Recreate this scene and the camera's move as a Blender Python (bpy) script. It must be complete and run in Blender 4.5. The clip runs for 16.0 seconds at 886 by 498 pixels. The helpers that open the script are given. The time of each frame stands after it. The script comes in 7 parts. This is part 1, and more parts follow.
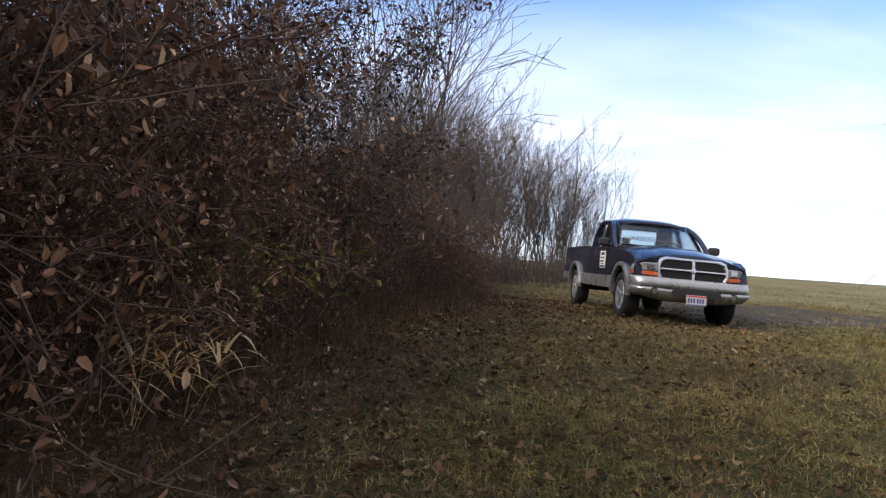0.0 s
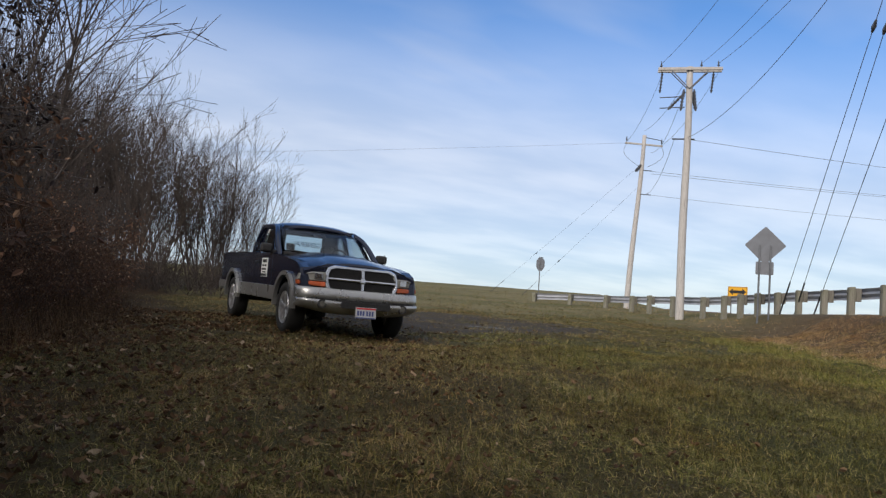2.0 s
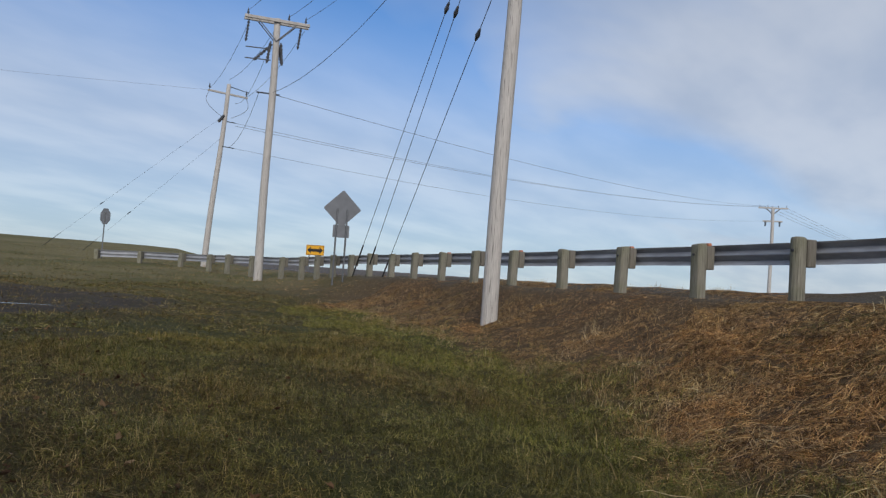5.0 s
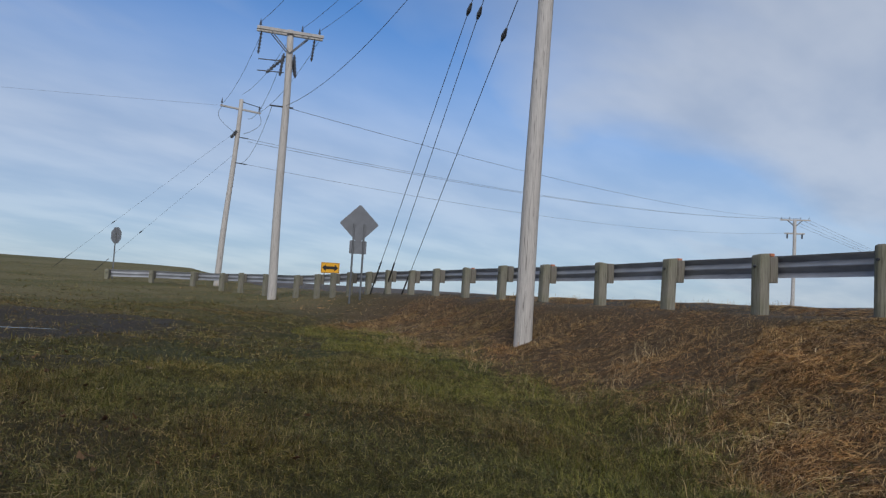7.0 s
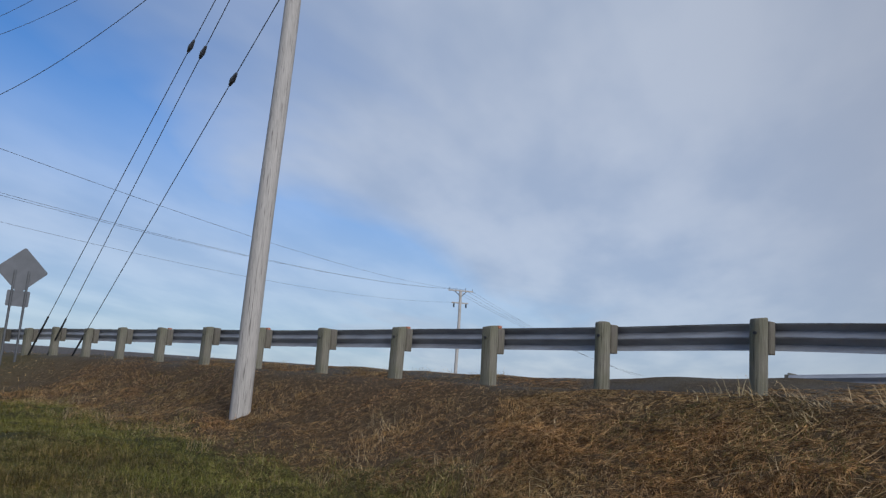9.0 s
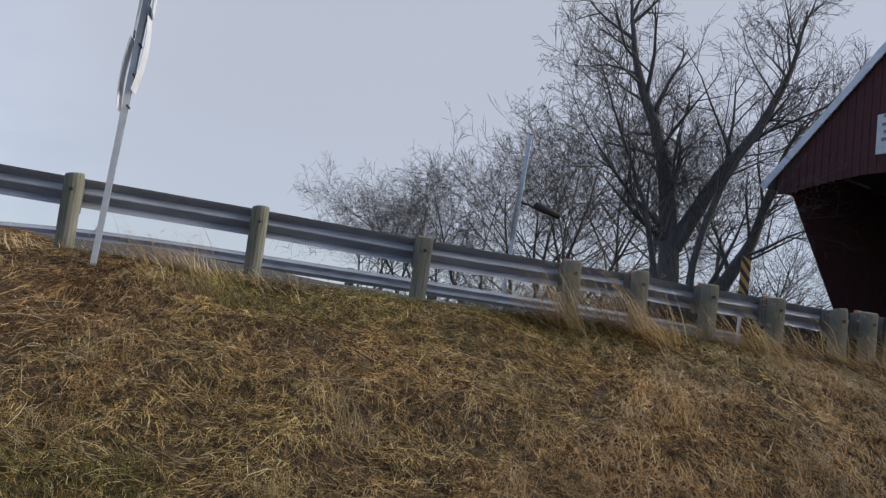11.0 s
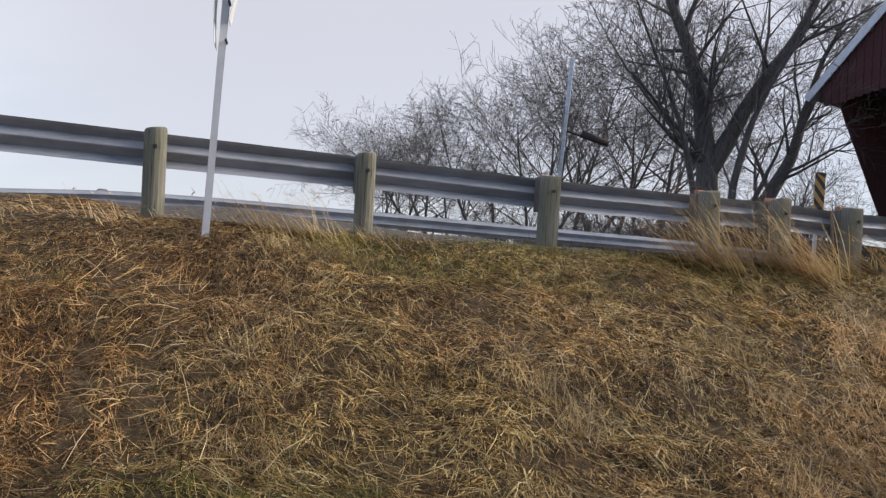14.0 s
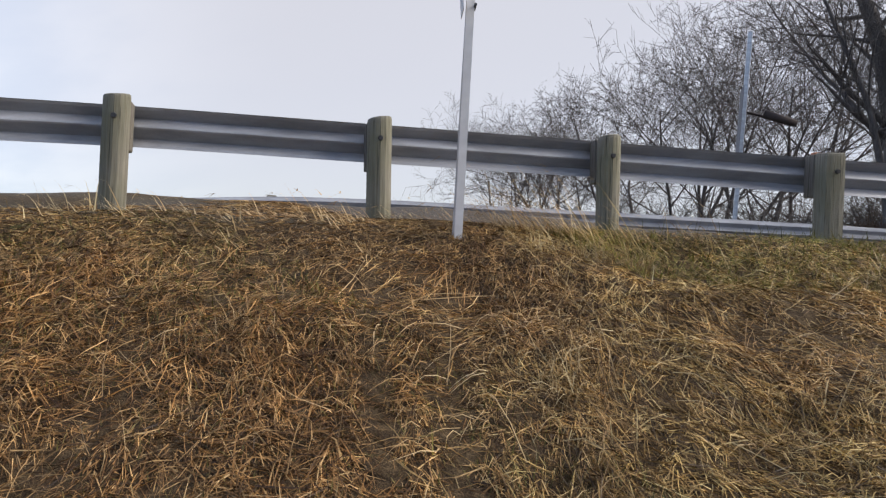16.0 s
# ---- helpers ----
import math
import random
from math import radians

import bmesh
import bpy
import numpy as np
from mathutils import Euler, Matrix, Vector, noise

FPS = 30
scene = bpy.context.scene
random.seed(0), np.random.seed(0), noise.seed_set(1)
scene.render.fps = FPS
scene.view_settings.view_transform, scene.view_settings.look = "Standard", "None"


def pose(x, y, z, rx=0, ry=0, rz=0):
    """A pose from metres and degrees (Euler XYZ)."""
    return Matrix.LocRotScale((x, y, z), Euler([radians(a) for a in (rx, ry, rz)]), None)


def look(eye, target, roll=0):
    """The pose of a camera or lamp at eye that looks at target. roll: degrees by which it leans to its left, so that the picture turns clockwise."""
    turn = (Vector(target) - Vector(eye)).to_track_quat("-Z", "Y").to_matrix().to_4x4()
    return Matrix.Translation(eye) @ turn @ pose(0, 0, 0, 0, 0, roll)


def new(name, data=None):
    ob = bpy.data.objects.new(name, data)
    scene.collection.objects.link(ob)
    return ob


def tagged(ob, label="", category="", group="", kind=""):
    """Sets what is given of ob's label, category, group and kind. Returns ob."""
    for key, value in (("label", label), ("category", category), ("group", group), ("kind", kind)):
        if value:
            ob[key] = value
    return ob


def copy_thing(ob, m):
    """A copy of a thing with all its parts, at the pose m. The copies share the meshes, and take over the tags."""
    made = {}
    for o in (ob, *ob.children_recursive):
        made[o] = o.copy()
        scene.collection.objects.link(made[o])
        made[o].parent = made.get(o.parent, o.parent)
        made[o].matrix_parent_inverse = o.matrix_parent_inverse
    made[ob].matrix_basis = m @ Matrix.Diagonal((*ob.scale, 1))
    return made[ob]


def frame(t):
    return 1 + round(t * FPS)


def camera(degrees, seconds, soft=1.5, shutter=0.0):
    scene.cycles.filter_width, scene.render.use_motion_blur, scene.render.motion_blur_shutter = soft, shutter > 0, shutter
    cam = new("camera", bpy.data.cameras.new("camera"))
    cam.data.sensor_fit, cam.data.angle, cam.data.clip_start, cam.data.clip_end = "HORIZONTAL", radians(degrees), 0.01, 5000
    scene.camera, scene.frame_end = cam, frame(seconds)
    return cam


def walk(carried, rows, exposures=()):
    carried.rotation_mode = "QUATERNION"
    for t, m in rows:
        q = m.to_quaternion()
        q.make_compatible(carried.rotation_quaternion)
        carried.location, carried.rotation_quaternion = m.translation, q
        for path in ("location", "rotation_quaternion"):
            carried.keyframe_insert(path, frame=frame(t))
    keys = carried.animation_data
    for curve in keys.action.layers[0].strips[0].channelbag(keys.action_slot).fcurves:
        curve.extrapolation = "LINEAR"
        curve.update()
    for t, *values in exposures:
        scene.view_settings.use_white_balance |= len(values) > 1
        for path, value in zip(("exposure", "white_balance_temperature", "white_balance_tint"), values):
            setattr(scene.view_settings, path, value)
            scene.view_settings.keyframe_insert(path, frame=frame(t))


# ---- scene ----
cam = camera(62.6, 16.0, soft=1.3)
PATH = [
    (0.0, 0.476, 0.151, 1.261, 91.66, -4.08, 2.69),
    (0.5, 0.481, 0.643, 1.363, 93.45, -4.12, 2.46),
    (1.0, 0.445, 0.907, 1.387, 95.62, -5.23, -3.13),
    (1.5, 0.449, 1.250, 1.415, 93.97, -4.56, -16.09),
    (2.0, 0.639, 1.474, 1.375, 93.73, -3.72, -23.75),
    (2.4, 0.741, 1.580, 1.516, 93.55, -4.04, -29.07),
    (2.5, 0.795, 1.762, 1.465, 93.56, -4.38, -30.12),
    (3.0, 0.914, 1.890, 1.498, 93.76, -2.85, -39.84),
    (3.5, 1.169, 2.061, 1.533, 92.94, -1.73, -47.81),
    (4.0, 1.411, 2.207, 1.574, 92.92, -5.12, -54.07),
    (4.2, 1.485, 2.259, 1.664, 92.29, -5.13, -54.66),
    (6.3, 2.237, 3.183, 1.764, 92.81, -3.10, -56.21),
    (6.5, 2.349, 3.260, 1.761, 92.82, -2.89, -55.79),
    (7.0, 2.468, 3.400, 1.726, 93.37, -3.35, -54.70),
    (7.5, 2.675, 3.577, 1.761, 94.82, -3.95, -54.30),
    (8.0, 2.736, 3.829, 1.847, 96.12, -3.49, -59.02),
    (8.2, 2.780, 3.896, 1.909, 96.04, -3.36, -58.62),
    (10.3, 2.656, 5.283, 1.505, 100.01, -5.01, -139.01),
    (10.5, 2.687, 5.265, 1.507, 98.09, -6.91, -143.15),
    (11.0, 2.859, 5.250, 1.505, 96.04, -7.24, -148.43),
    (11.5, 3.087, 5.297, 1.525, 91.33, -5.30, -149.24),
    (12.0, 3.309, 5.228, 1.510, 90.57, -5.08, -152.05),
    (12.5, 3.587, 5.225, 1.517, 90.29, -5.71, -152.03),
    (13.0, 3.941, 5.211, 1.548, 89.05, -4.17, -152.17),
    (13.5, 4.275, 5.172, 1.564, 91.71, -4.53, -150.20),
    (14.0, 4.669, 5.142, 1.558, 91.07, -3.39, -149.17),
    (14.5, 5.059, 5.098, 1.540, 91.04, -2.37, -146.70),
    (15.0, 5.449, 5.028, 1.563, 90.30, -2.72, -142.29),
    (15.5, 5.803, 5.055, 1.579, 89.76, -2.43, -143.45),
    (16.0, 6.136, 4.969, 1.531, 90.61, -1.90, -140.08),
]
EXPOSURES = [(0.0, 0.88, 6600, 16), (1.0, 0.80, 6600, 15), (1.5, 0.46, 6450, 14), (2.0, 0.10, 6600, 12), (2.5, -0.12, 6550, 10), (4.0, -0.22, 6400, 10), (7.0, -0.42, 6050, 10), (8.2, -0.42, 6000, 10),
             (10.3, -0.45, 5750, 10), (10.6, -0.25, 5950, 10), (11.0, 0.1, 6200, 10), (12.0, 0.63, 6600, 10), (13.2, 0.62, 6650, 12), (13.5, 0.75, 6650, 12), (13.8, 0.5, 6650, 12), (16.0, 0.52, 6700, 12)]
walk(cam, [(t, pose(x, y, z, a, b, c)) for t, x, y, z, a, b, c in PATH], EXPOSURES)

# ---- sky and sun ----
SUN_DIR = Vector((-0.77, -0.64, 0.55)).normalized()


def build_world():
    w = bpy.data.worlds.new("sky")
    scene.world = w
    w.use_nodes = True
    nt = w.node_tree
    nt.nodes.clear()
    N, L = nt.nodes.new, nt.links.new
    out, bg = N("ShaderNodeOutputWorld"), N("ShaderNodeBackground")
    bg.inputs["Strength"].default_value = 0.1
    sky = N("ShaderNodeTexSky")
    sky.sky_type = "NISHITA"
    sky.sun_disc = False
    sky.sun_elevation = math.asin(SUN_DIR.z)
    sky.sun_rotation = math.atan2(SUN_DIR.x, SUN_DIR.y)
    sky.air_density, sky.dust_density, sky.ozone_density = 1.0, 0.2, 4.0
    tc = N("ShaderNodeTexCoord")
    sep = N("ShaderNodeSeparateXYZ")
    L(tc.outputs["Generated"], sep.inputs[0])

    def m(op, a, b=None, c=None, clamp=False):
        n = N("ShaderNodeMath")
        n.operation, n.use_clamp = op, clamp
        for k, v in enumerate((a, b, c)):
            if v is None:
                continue
            if isinstance(v, (int, float)):
                n.inputs[k].default_value = v
            else:
                L(v, n.inputs[k])
        return n.outputs[0]

    def ramp(v, a, b):
        n = N("ShaderNodeMapRange")
        n.interpolation_type = "SMOOTHSTEP"
        L(v, n.inputs["Value"])
        n.inputs["From Min"].default_value, n.inputs["From Max"].default_value = a, b
        return n.outputs["Result"]

    # a flat cloud layer: the direction laid onto a plane overhead
    zz = m("ADD", m("MAXIMUM", sep.outputs["Z"], 0.0), 0.16)
    comb = N("ShaderNodeCombineXYZ")
    L(m("DIVIDE", sep.outputs["X"], zz), comb.inputs["X"])
    L(m("DIVIDE", sep.outputs["Y"], zz), comb.inputs["Y"])
    big = N("ShaderNodeTexNoise")
    big.inputs["Scale"].default_value, big.inputs["Detail"].default_value = 0.55, 5.0
    big.inputs["Roughness"].default_value, big.inputs["Distortion"].default_value = 0.5, 0.6
    mp = N("ShaderNodeMapping")
    mp.inputs["Location"].default_value = (3.1, 1.4, 0)
    mp.inputs["Rotation"].default_value = (0, 0, 0.5)
    mp.inputs["Scale"].default_value = (0.7, 1.3, 1)
    L(comb.outputs[0], mp.inputs["Vector"])
    L(mp.outputs[0], big.inputs["Vector"])
    # overcast towards the south, broken cloud towards the north-east, haze near the horizon
    south = m("ADD", m("MULTIPLY", sep.outputs["X"], -0.25), m("MULTIPLY", sep.outputs["Y"], -0.97))
    cover = m("ADD", m("MULTIPLY", ramp(south, -0.80, 0.2), 0.65), big.outputs["Fac"])
    cloud = ramp(cover, 0.42, 0.78)
    haze = m("SUBTRACT", 1.0, ramp(m("SUBTRACT", sep.outputs["Z"], m("MULTIPLY", m("MAXIMUM", sep.outputs["Y"], 0.0), 0.15)), 0.03, 0.30))
    mask = m("MAXIMUM", m("MULTIPLY", cloud, 0.85), m("MULTIPLY", haze, 0.75))
    fine = N("ShaderNodeTexNoise")
    fine.inputs["Scale"].default_value, fine.inputs["Detail"].default_value = 2.0, 4.0
    L(mp.outputs[0], fine.inputs["Vector"])
    grey = N("ShaderNodeMix")
    grey.data_type = "RGBA"
    grey.inputs["A"].default_value = (5.5, 6.1, 7.1, 1)
    grey.inputs["B"].default_value = (7.4, 7.7, 8.2, 1)
    L(ramp(fine.outputs["Fac"], 0.3, 0.7), grey.inputs["Factor"])
    mix = N("ShaderNodeMix")
    mix.data_type = "RGBA"
    L(mask, mix.inputs["Factor"])
    tint = N("ShaderNodeMix")
    tint.data_type, tint.blend_type = "RGBA", "MULTIPLY"
    tint.inputs["Factor"].default_value = 1.0
    tint.inputs["B"].default_value = (0.80, 1.18, 1.50, 1)
    L(sky.outputs[0], tint.inputs["A"])
    L(tint.outputs["Result"], mix.inputs["A"])
    # the overcast south is a duller grey
    dull = N("ShaderNodeMix")
    dull.data_type = "RGBA"
    dull.inputs["B"].default_value = (5.3, 5.3, 5.5, 1)
    L(m("MULTIPLY", ramp(south, -0.2, 0.4), 0.97), dull.inputs["Factor"])
    L(grey.outputs["Result"], dull.inputs["A"])
    L(dull.outputs["Result"], mix.inputs["B"])
    L(mix.outputs["Result"], bg.inputs["Color"])
    L(bg.outputs[0], out.inputs[0])


build_world()
sun = new("sun", bpy.data.lights.new("sun", "SUN"))
sun.data.energy, sun.data.angle, sun.data.color = 3.0, radians(30), (1.0, 0.93, 0.84)
sun.matrix_world = look((0, 0, 60), Vector((0, 0, 60)) - SUN_DIR)


# ---- materials ----
class Mat:
    """A small builder of node materials."""

    def __init__(self, name, rough=0.8, metal=0.0, spec=0.5):
        self.mat = bpy.data.materials.new(name)
        self.mat.use_nodes = True
        self.nt = self.mat.node_tree
        self.bsdf = self.nt.nodes["Principled BSDF"]
        self.bsdf.inputs["Roughness"].default_value = rough
        self.bsdf.inputs["Metallic"].default_value = metal
        self.bsdf.inputs["Specular IOR Level"].default_value = spec
        tc = self.nt.nodes.new("ShaderNodeTexCoord")
        self.obj = tc.outputs["Object"]

    def node(self, kind):
        return self.nt.nodes.new(kind)

    def link(self, a, b):
        self.nt.links.new(a, b)

    def noise(self, scale, detail=4.0, rough=0.55, stretch=None, distort=0.0, coord=None):
        n = self.node("ShaderNodeTexNoise")
        n.inputs["Scale"].default_value = scale
        n.inputs["Detail"].default_value = detail
        n.inputs["Roughness"].default_value = rough
        n.inputs["Distortion"].default_value = distort
        src = coord or self.obj
        if stretch:
            mp = self.node("ShaderNodeMapping")
            mp.inputs["Scale"].default_value = stretch
            self.link(src, mp.inputs["Vector"])
            src = mp.outputs[0]
        self.link(src, n.inputs["Vector"])
        return n.outputs["Fac"]

    def ramp(self, fac, stops):
        r = self.node("ShaderNodeValToRGB")
        while len(r.color_ramp.elements) < len(stops):
            r.color_ramp.elements.new(0.5)
        for e, (p, c) in zip(r.color_ramp.elements, stops):
            e.position, e.color = p, (*c, 1)
        self.link(fac, r.inputs[0])
        return r.outputs[0]

    def mix(self, fac, a, b, mode="MIX"):
        n = self.node("ShaderNodeMix")
        n.data_type, n.blend_type = "RGBA", mode
        for key, v in (("Factor", fac), ("A", a), ("B", b)):
            if isinstance(v, tuple):
                n.inputs[key].default_value = (*v, 1)
            elif isinstance(v, (int, float)):
                n.inputs[key].default_value = v
            else:
                self.link(v, n.inputs[key])
        return n.outputs["Result"]

    def range(self, v, a, b, c=0.0, d=1.0):
        n = self.node("ShaderNodeMapRange")
        self.link(v, n.inputs["Value"])
        for key, x in zip(("From Min", "From Max", "To Min", "To Max"), (a, b, c, d)):
            n.inputs[key].default_value = x
        return n.outputs["Result"]

    def color(self, v):
        if isinstance(v, tuple):
            self.bsdf.inputs["Base Color"].default_value = (*v, 1)
        else:
            self.link(v, self.bsdf.inputs["Base Color"])
        return self

    def rough(self, v):
        self.link(v, self.bsdf.inputs["Roughness"])
        return self

    def bump(self, v, strength=0.4, dist=0.01):
        n = self.node("ShaderNodeBump")
        n.inputs["Strength"].default_value, n.inputs["Distance"].default_value = strength, dist
        self.link(v, n.inputs["Height"])
        self.link(n.outputs[0], self.bsdf.inputs["Normal"])
        return self

    def attr(self, name):
        n = self.node("ShaderNodeAttribute")
        n.attribute_name = name
        return n.outputs["Fac"]

    def island(self):
        return self.node("ShaderNodeNewGeometry").outputs["Random Per Island"]

    def random(self):
        return self.node("ShaderNodeObjectInfo").outputs["Random"]


def plain(name, col, rough=0.6, metal=0.0, vary=0.15, scale=8.0, spec=0.5):
    m = Mat(name, rough, metal, spec)
    n = m.noise(scale, 5)
    m.color(m.ramp(n, [(0.25, tuple(c * (1 - vary) for c in col)), (0.75, tuple(min(1, c * (1 + vary)) for c in col))]))
    m.rough(m.range(n, 0.2, 0.8, max(0.02, rough - 0.08), min(1, rough + 0.08)))
    return m.mat


def ground_material():
    m = Mat("soil_and_turf", 0.95, 0, 0.2)
    a = m.noise(0.9, 6)
    b = m.noise(14, 6, 0.65)
    c = m.noise(70, 4, 0.7)
    thatch = m.noise(150, 5, 0.75)
    green = m.ramp(m.mix(0.55, b, thatch), [(0.34, (0.014, 0.014, 0.005)), (0.5, (0.050, 0.050, 0.015)), (0.66, (0.120, 0.110, 0.035))])
    dry = m.ramp(m.mix(0.6, b, thatch), [(0.38, (0.022, 0.015, 0.009)), (0.5, (0.080, 0.053, 0.029)), (0.62, (0.23, 0.160, 0.085))])
    litter = m.ramp(m.mix(0.5, c, thatch), [(0.36, (0.016, 0.010, 0.006)), (0.5, (0.058, 0.036, 0.020)), (0.64, (0.150, 0.095, 0.054))])
    dirt = m.ramp(c, [(0.3, (0.030, 0.025, 0.022)), (0.6, (0.058, 0.049, 0.043)), (0.85, (0.105, 0.088, 0.075))])
    gravel = m.ramp(c, [(0.3, (0.050, 0.044, 0.039)), (0.55, (0.125, 0.110, 0.098)), (0.8, (0.260, 0.235, 0.210))])
    col = m.mix(m.range(a, 0.42, 0.62), green, m.mix(0.45, green, litter))
    field = m.ramp(b, [(0.25, (0.075, 0.066, 0.030)), (0.5, (0.165, 0.140, 0.066)), (0.8, (0.25, 0.205, 0.105))])
    far = m.noise(0.16, 5, 0.6, (1, 2.5, 1))
    field = m.mix(m.range(far, 0.42, 0.62), field, m.ramp(b, [(0.25, (0.055, 0.055, 0.020)), (0.6, (0.125, 0.118, 0.045))]))
    for name, what in (("dry", dry), ("field", field), ("litter", litter), ("dirt", dirt), ("gravel", gravel)):
        col = m.mix(m.attr(name), col, what)
    m.color(col)
    m.bump(m.mix(0.5, b, m.mix(0.5, c, thatch)), 1.0, 0.035)
    return m.mat


def blade_material(name, stops, gloss=0.55, through_=0.3, clump_size=7.0):
    m = Mat(name, gloss, 0, 0.3)
    r = m.island()
    patch_ = m.noise(1.3, 4)
    hue = m.noise(0.7, 3)
    col = m.ramp(r, stops)
    col = m.mix(0.75, col, m.ramp(patch_, [(0.32, (0.55, 0.53, 0.52)), (0.62, (1.0, 1.0, 1.0))]), "MULTIPLY")
    col = m.mix(0.8, col, m.ramp(hue, [(0.36, (0.95, 1.0, 0.88)), (0.5, (1.0, 0.985, 0.95)), (0.64, (1.07, 0.95, 0.82))]), "MULTIPLY")
    # noise patches in the colour stand in for self-shadow between clumps
    clump_shade = m.noise(clump_size, 3, 0.6)
    col = m.mix(1.0, col, m.ramp(clump_shade, [(0.34, (0.46, 0.44, 0.43)), (0.5, (0.95, 0.95, 0.95)), (0.66, (1.22, 1.2, 1.16))]), "MULTIPLY")
    m.color(col)
    # light shines through thin blades
    thin = m.node("ShaderNodeBsdfTranslucent")
    m.link(col, thin.inputs["Color"])
    both = m.node("ShaderNodeMixShader")
    both.inputs[0].default_value = through_
    m.link(m.bsdf.outputs[0], both.inputs[1])
    m.link(thin.outputs[0], both.inputs[2])
    m.link(both.outputs[0], m.nt.nodes["Material Output"].inputs["Surface"])
    return m.mat


def bark_material(name, dark, light, scale=6.0):
    m = Mat(name, 0.9, 0, 0.2)
    n = m.noise(scale, 6, 0.65, (3, 3, 0.5))
    m.color(m.ramp(n, [(0.3, dark), (0.7, light)]))
    m.bump(n, 0.7, 0.02)
    return m.mat


def weathered_wood(name, dark, light, green=0.0):
    m = Mat(name, 0.85, 0, 0.25)
    grain = m.noise(9, 7, 0.65, (7, 7, 0.35), 0.4)
    blot = m.noise(2.2, 4)
    col = m.ramp(grain, [(0.28, dark), (0.5, tuple((a + b) / 2 for a, b in zip(dark, light))), (0.75, light)])
    if green:
        col = m.mix(m.range(blot, 0.45, 0.75, 0, green), col, (0.155, 0.165, 0.085))
    crack = m.noise(16, 3, 0.5, (5, 5, 0.12))
    col = m.mix(m.range(crack, 0.60, 0.68), col, tuple(c * 0.35 for c in dark))
    col = m.mix(m.range(m.random(), 0, 1, 0, 0.35), col, tuple(c * 0.6 for c in light))
    m.color(col)
    m.bump(grain, 0.6, 0.008)
    return m.mat


def galvanised(name, col=(0.42, 0.44, 0.47), rough=0.45, metal=0.6):
    m = Mat(name, rough, metal)
    n = m.noise(5, 6, 0.6, (0.4, 0.4, 2.0))
    s = m.noise(60, 3)
    c = m.ramp(n, [(0.3, tuple(x * 0.65 for x in col)), (0.6, col), (0.85, tuple(min(1, x * 1.25) for x in col))])
    c = m.mix(m.range(s, 0.55, 0.8, 0, 0.35), c, tuple(x * 0.55 for x in col))
    m.color(c)
    m.rough(m.range(n, 0.2, 0.8, rough - 0.1, rough + 0.15))
    return m.mat


def glass_material(name, tint=(0.75, 0.82, 0.85), rough=0.02):
    m = Mat(name, rough)
    m.color(tint)
    m.bsdf.inputs["Transmission Weight"].default_value = 1.0
    m.bsdf.inputs["IOR"].default_value = 1.12
    return m.mat


def car_paint():
    m = Mat("navy_paint", 0.32, 0.1, 0.5)
    n = m.noise(3, 5)
    d = m.noise(45, 4)
    c = m.ramp(n, [(0.3, (0.0042, 0.0068, 0.018)), (0.7, (0.0060, 0.0100, 0.028))])
    c = m.mix(m.range(d, 0.45, 0.8, 0, 0.05), c, (0.10, 0.095, 0.085))
    m.color(c)
    m.bsdf.inputs["Coat Weight"].default_value = 0.3
    m.bsdf.inputs["Coat Roughness"].default_value = 0.08
    m.rough(m.range(d, 0.3, 0.8, 0.14, 0.26))
    return m.mat


M_GROUND = ground_material()
M_GREEN = blade_material("green_grass", [(0.0, (0.062, 0.064, 0.017)), (0.45, (0.142, 0.140, 0.034)), (0.78, (0.240, 0.215, 0.058)), (0.94, (0.36, 0.290, 0.11)), (1.0, (0.50, 0.40, 0.19))], 0.6, 0.15)
M_YELLOWED = blade_material("yellowed_grass", [(0.0, (0.070, 0.046, 0.020)), (0.4, (0.165, 0.118, 0.045)), (0.78, (0.290, 0.220, 0.085)), (1.0, (0.48, 0.37, 0.18))], 0.6, 0.12)
M_DRY = blade_material("dry_grass", [(0.0, (0.050, 0.028, 0.015)), (0.28, (0.205, 0.115, 0.043)), (0.55, (0.53, 0.322, 0.115)), (0.8, (0.80, 0.555, 0.23)), (1.0, (0.88, 0.71, 0.39))], 0.55, 0.1)
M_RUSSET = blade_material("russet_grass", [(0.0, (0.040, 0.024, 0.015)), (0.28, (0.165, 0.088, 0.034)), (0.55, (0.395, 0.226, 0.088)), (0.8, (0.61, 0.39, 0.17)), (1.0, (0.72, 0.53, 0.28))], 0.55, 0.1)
M_STRAW = blade_material("straw", [(0.0, (0.36, 0.225, 0.10)), (0.5, (0.70, 0.51, 0.27)), (1.0, (0.88, 0.74, 0.48))], 0.55, 0.3, 1.5)
M_WEED = blade_material("weed_stems", [(0.0, (0.050, 0.030, 0.019)), (0.5, (0.115, 0.070, 0.040)), (1.0, (0.26, 0.17, 0.095))], 0.8)
M_LEAF = blade_material("dead_leaves", [(0.0, (0.068, 0.036, 0.025)), (0.5, (0.163, 0.086, 0.055)), (0.85, (0.273, 0.150, 0.091)), (1.0, (0.546, 0.403, 0.286))], 0.7, 0.2)
M_DARKLEAF = blade_material("dark_leaves", [(0.0, (0.022, 0.016, 0.016)), (0.6, (0.060, 0.043, 0.044)), (1.0, (0.15, 0.12, 0.11))], 0.6)
M_LUSH = blade_material("fresh_grass", [(0.0, (0.125, 0.135, 0.022)), (0.6, (0.265, 0.255, 0.048)), (1.0, (0.47, 0.41, 0.12))], 0.55, 0.25)
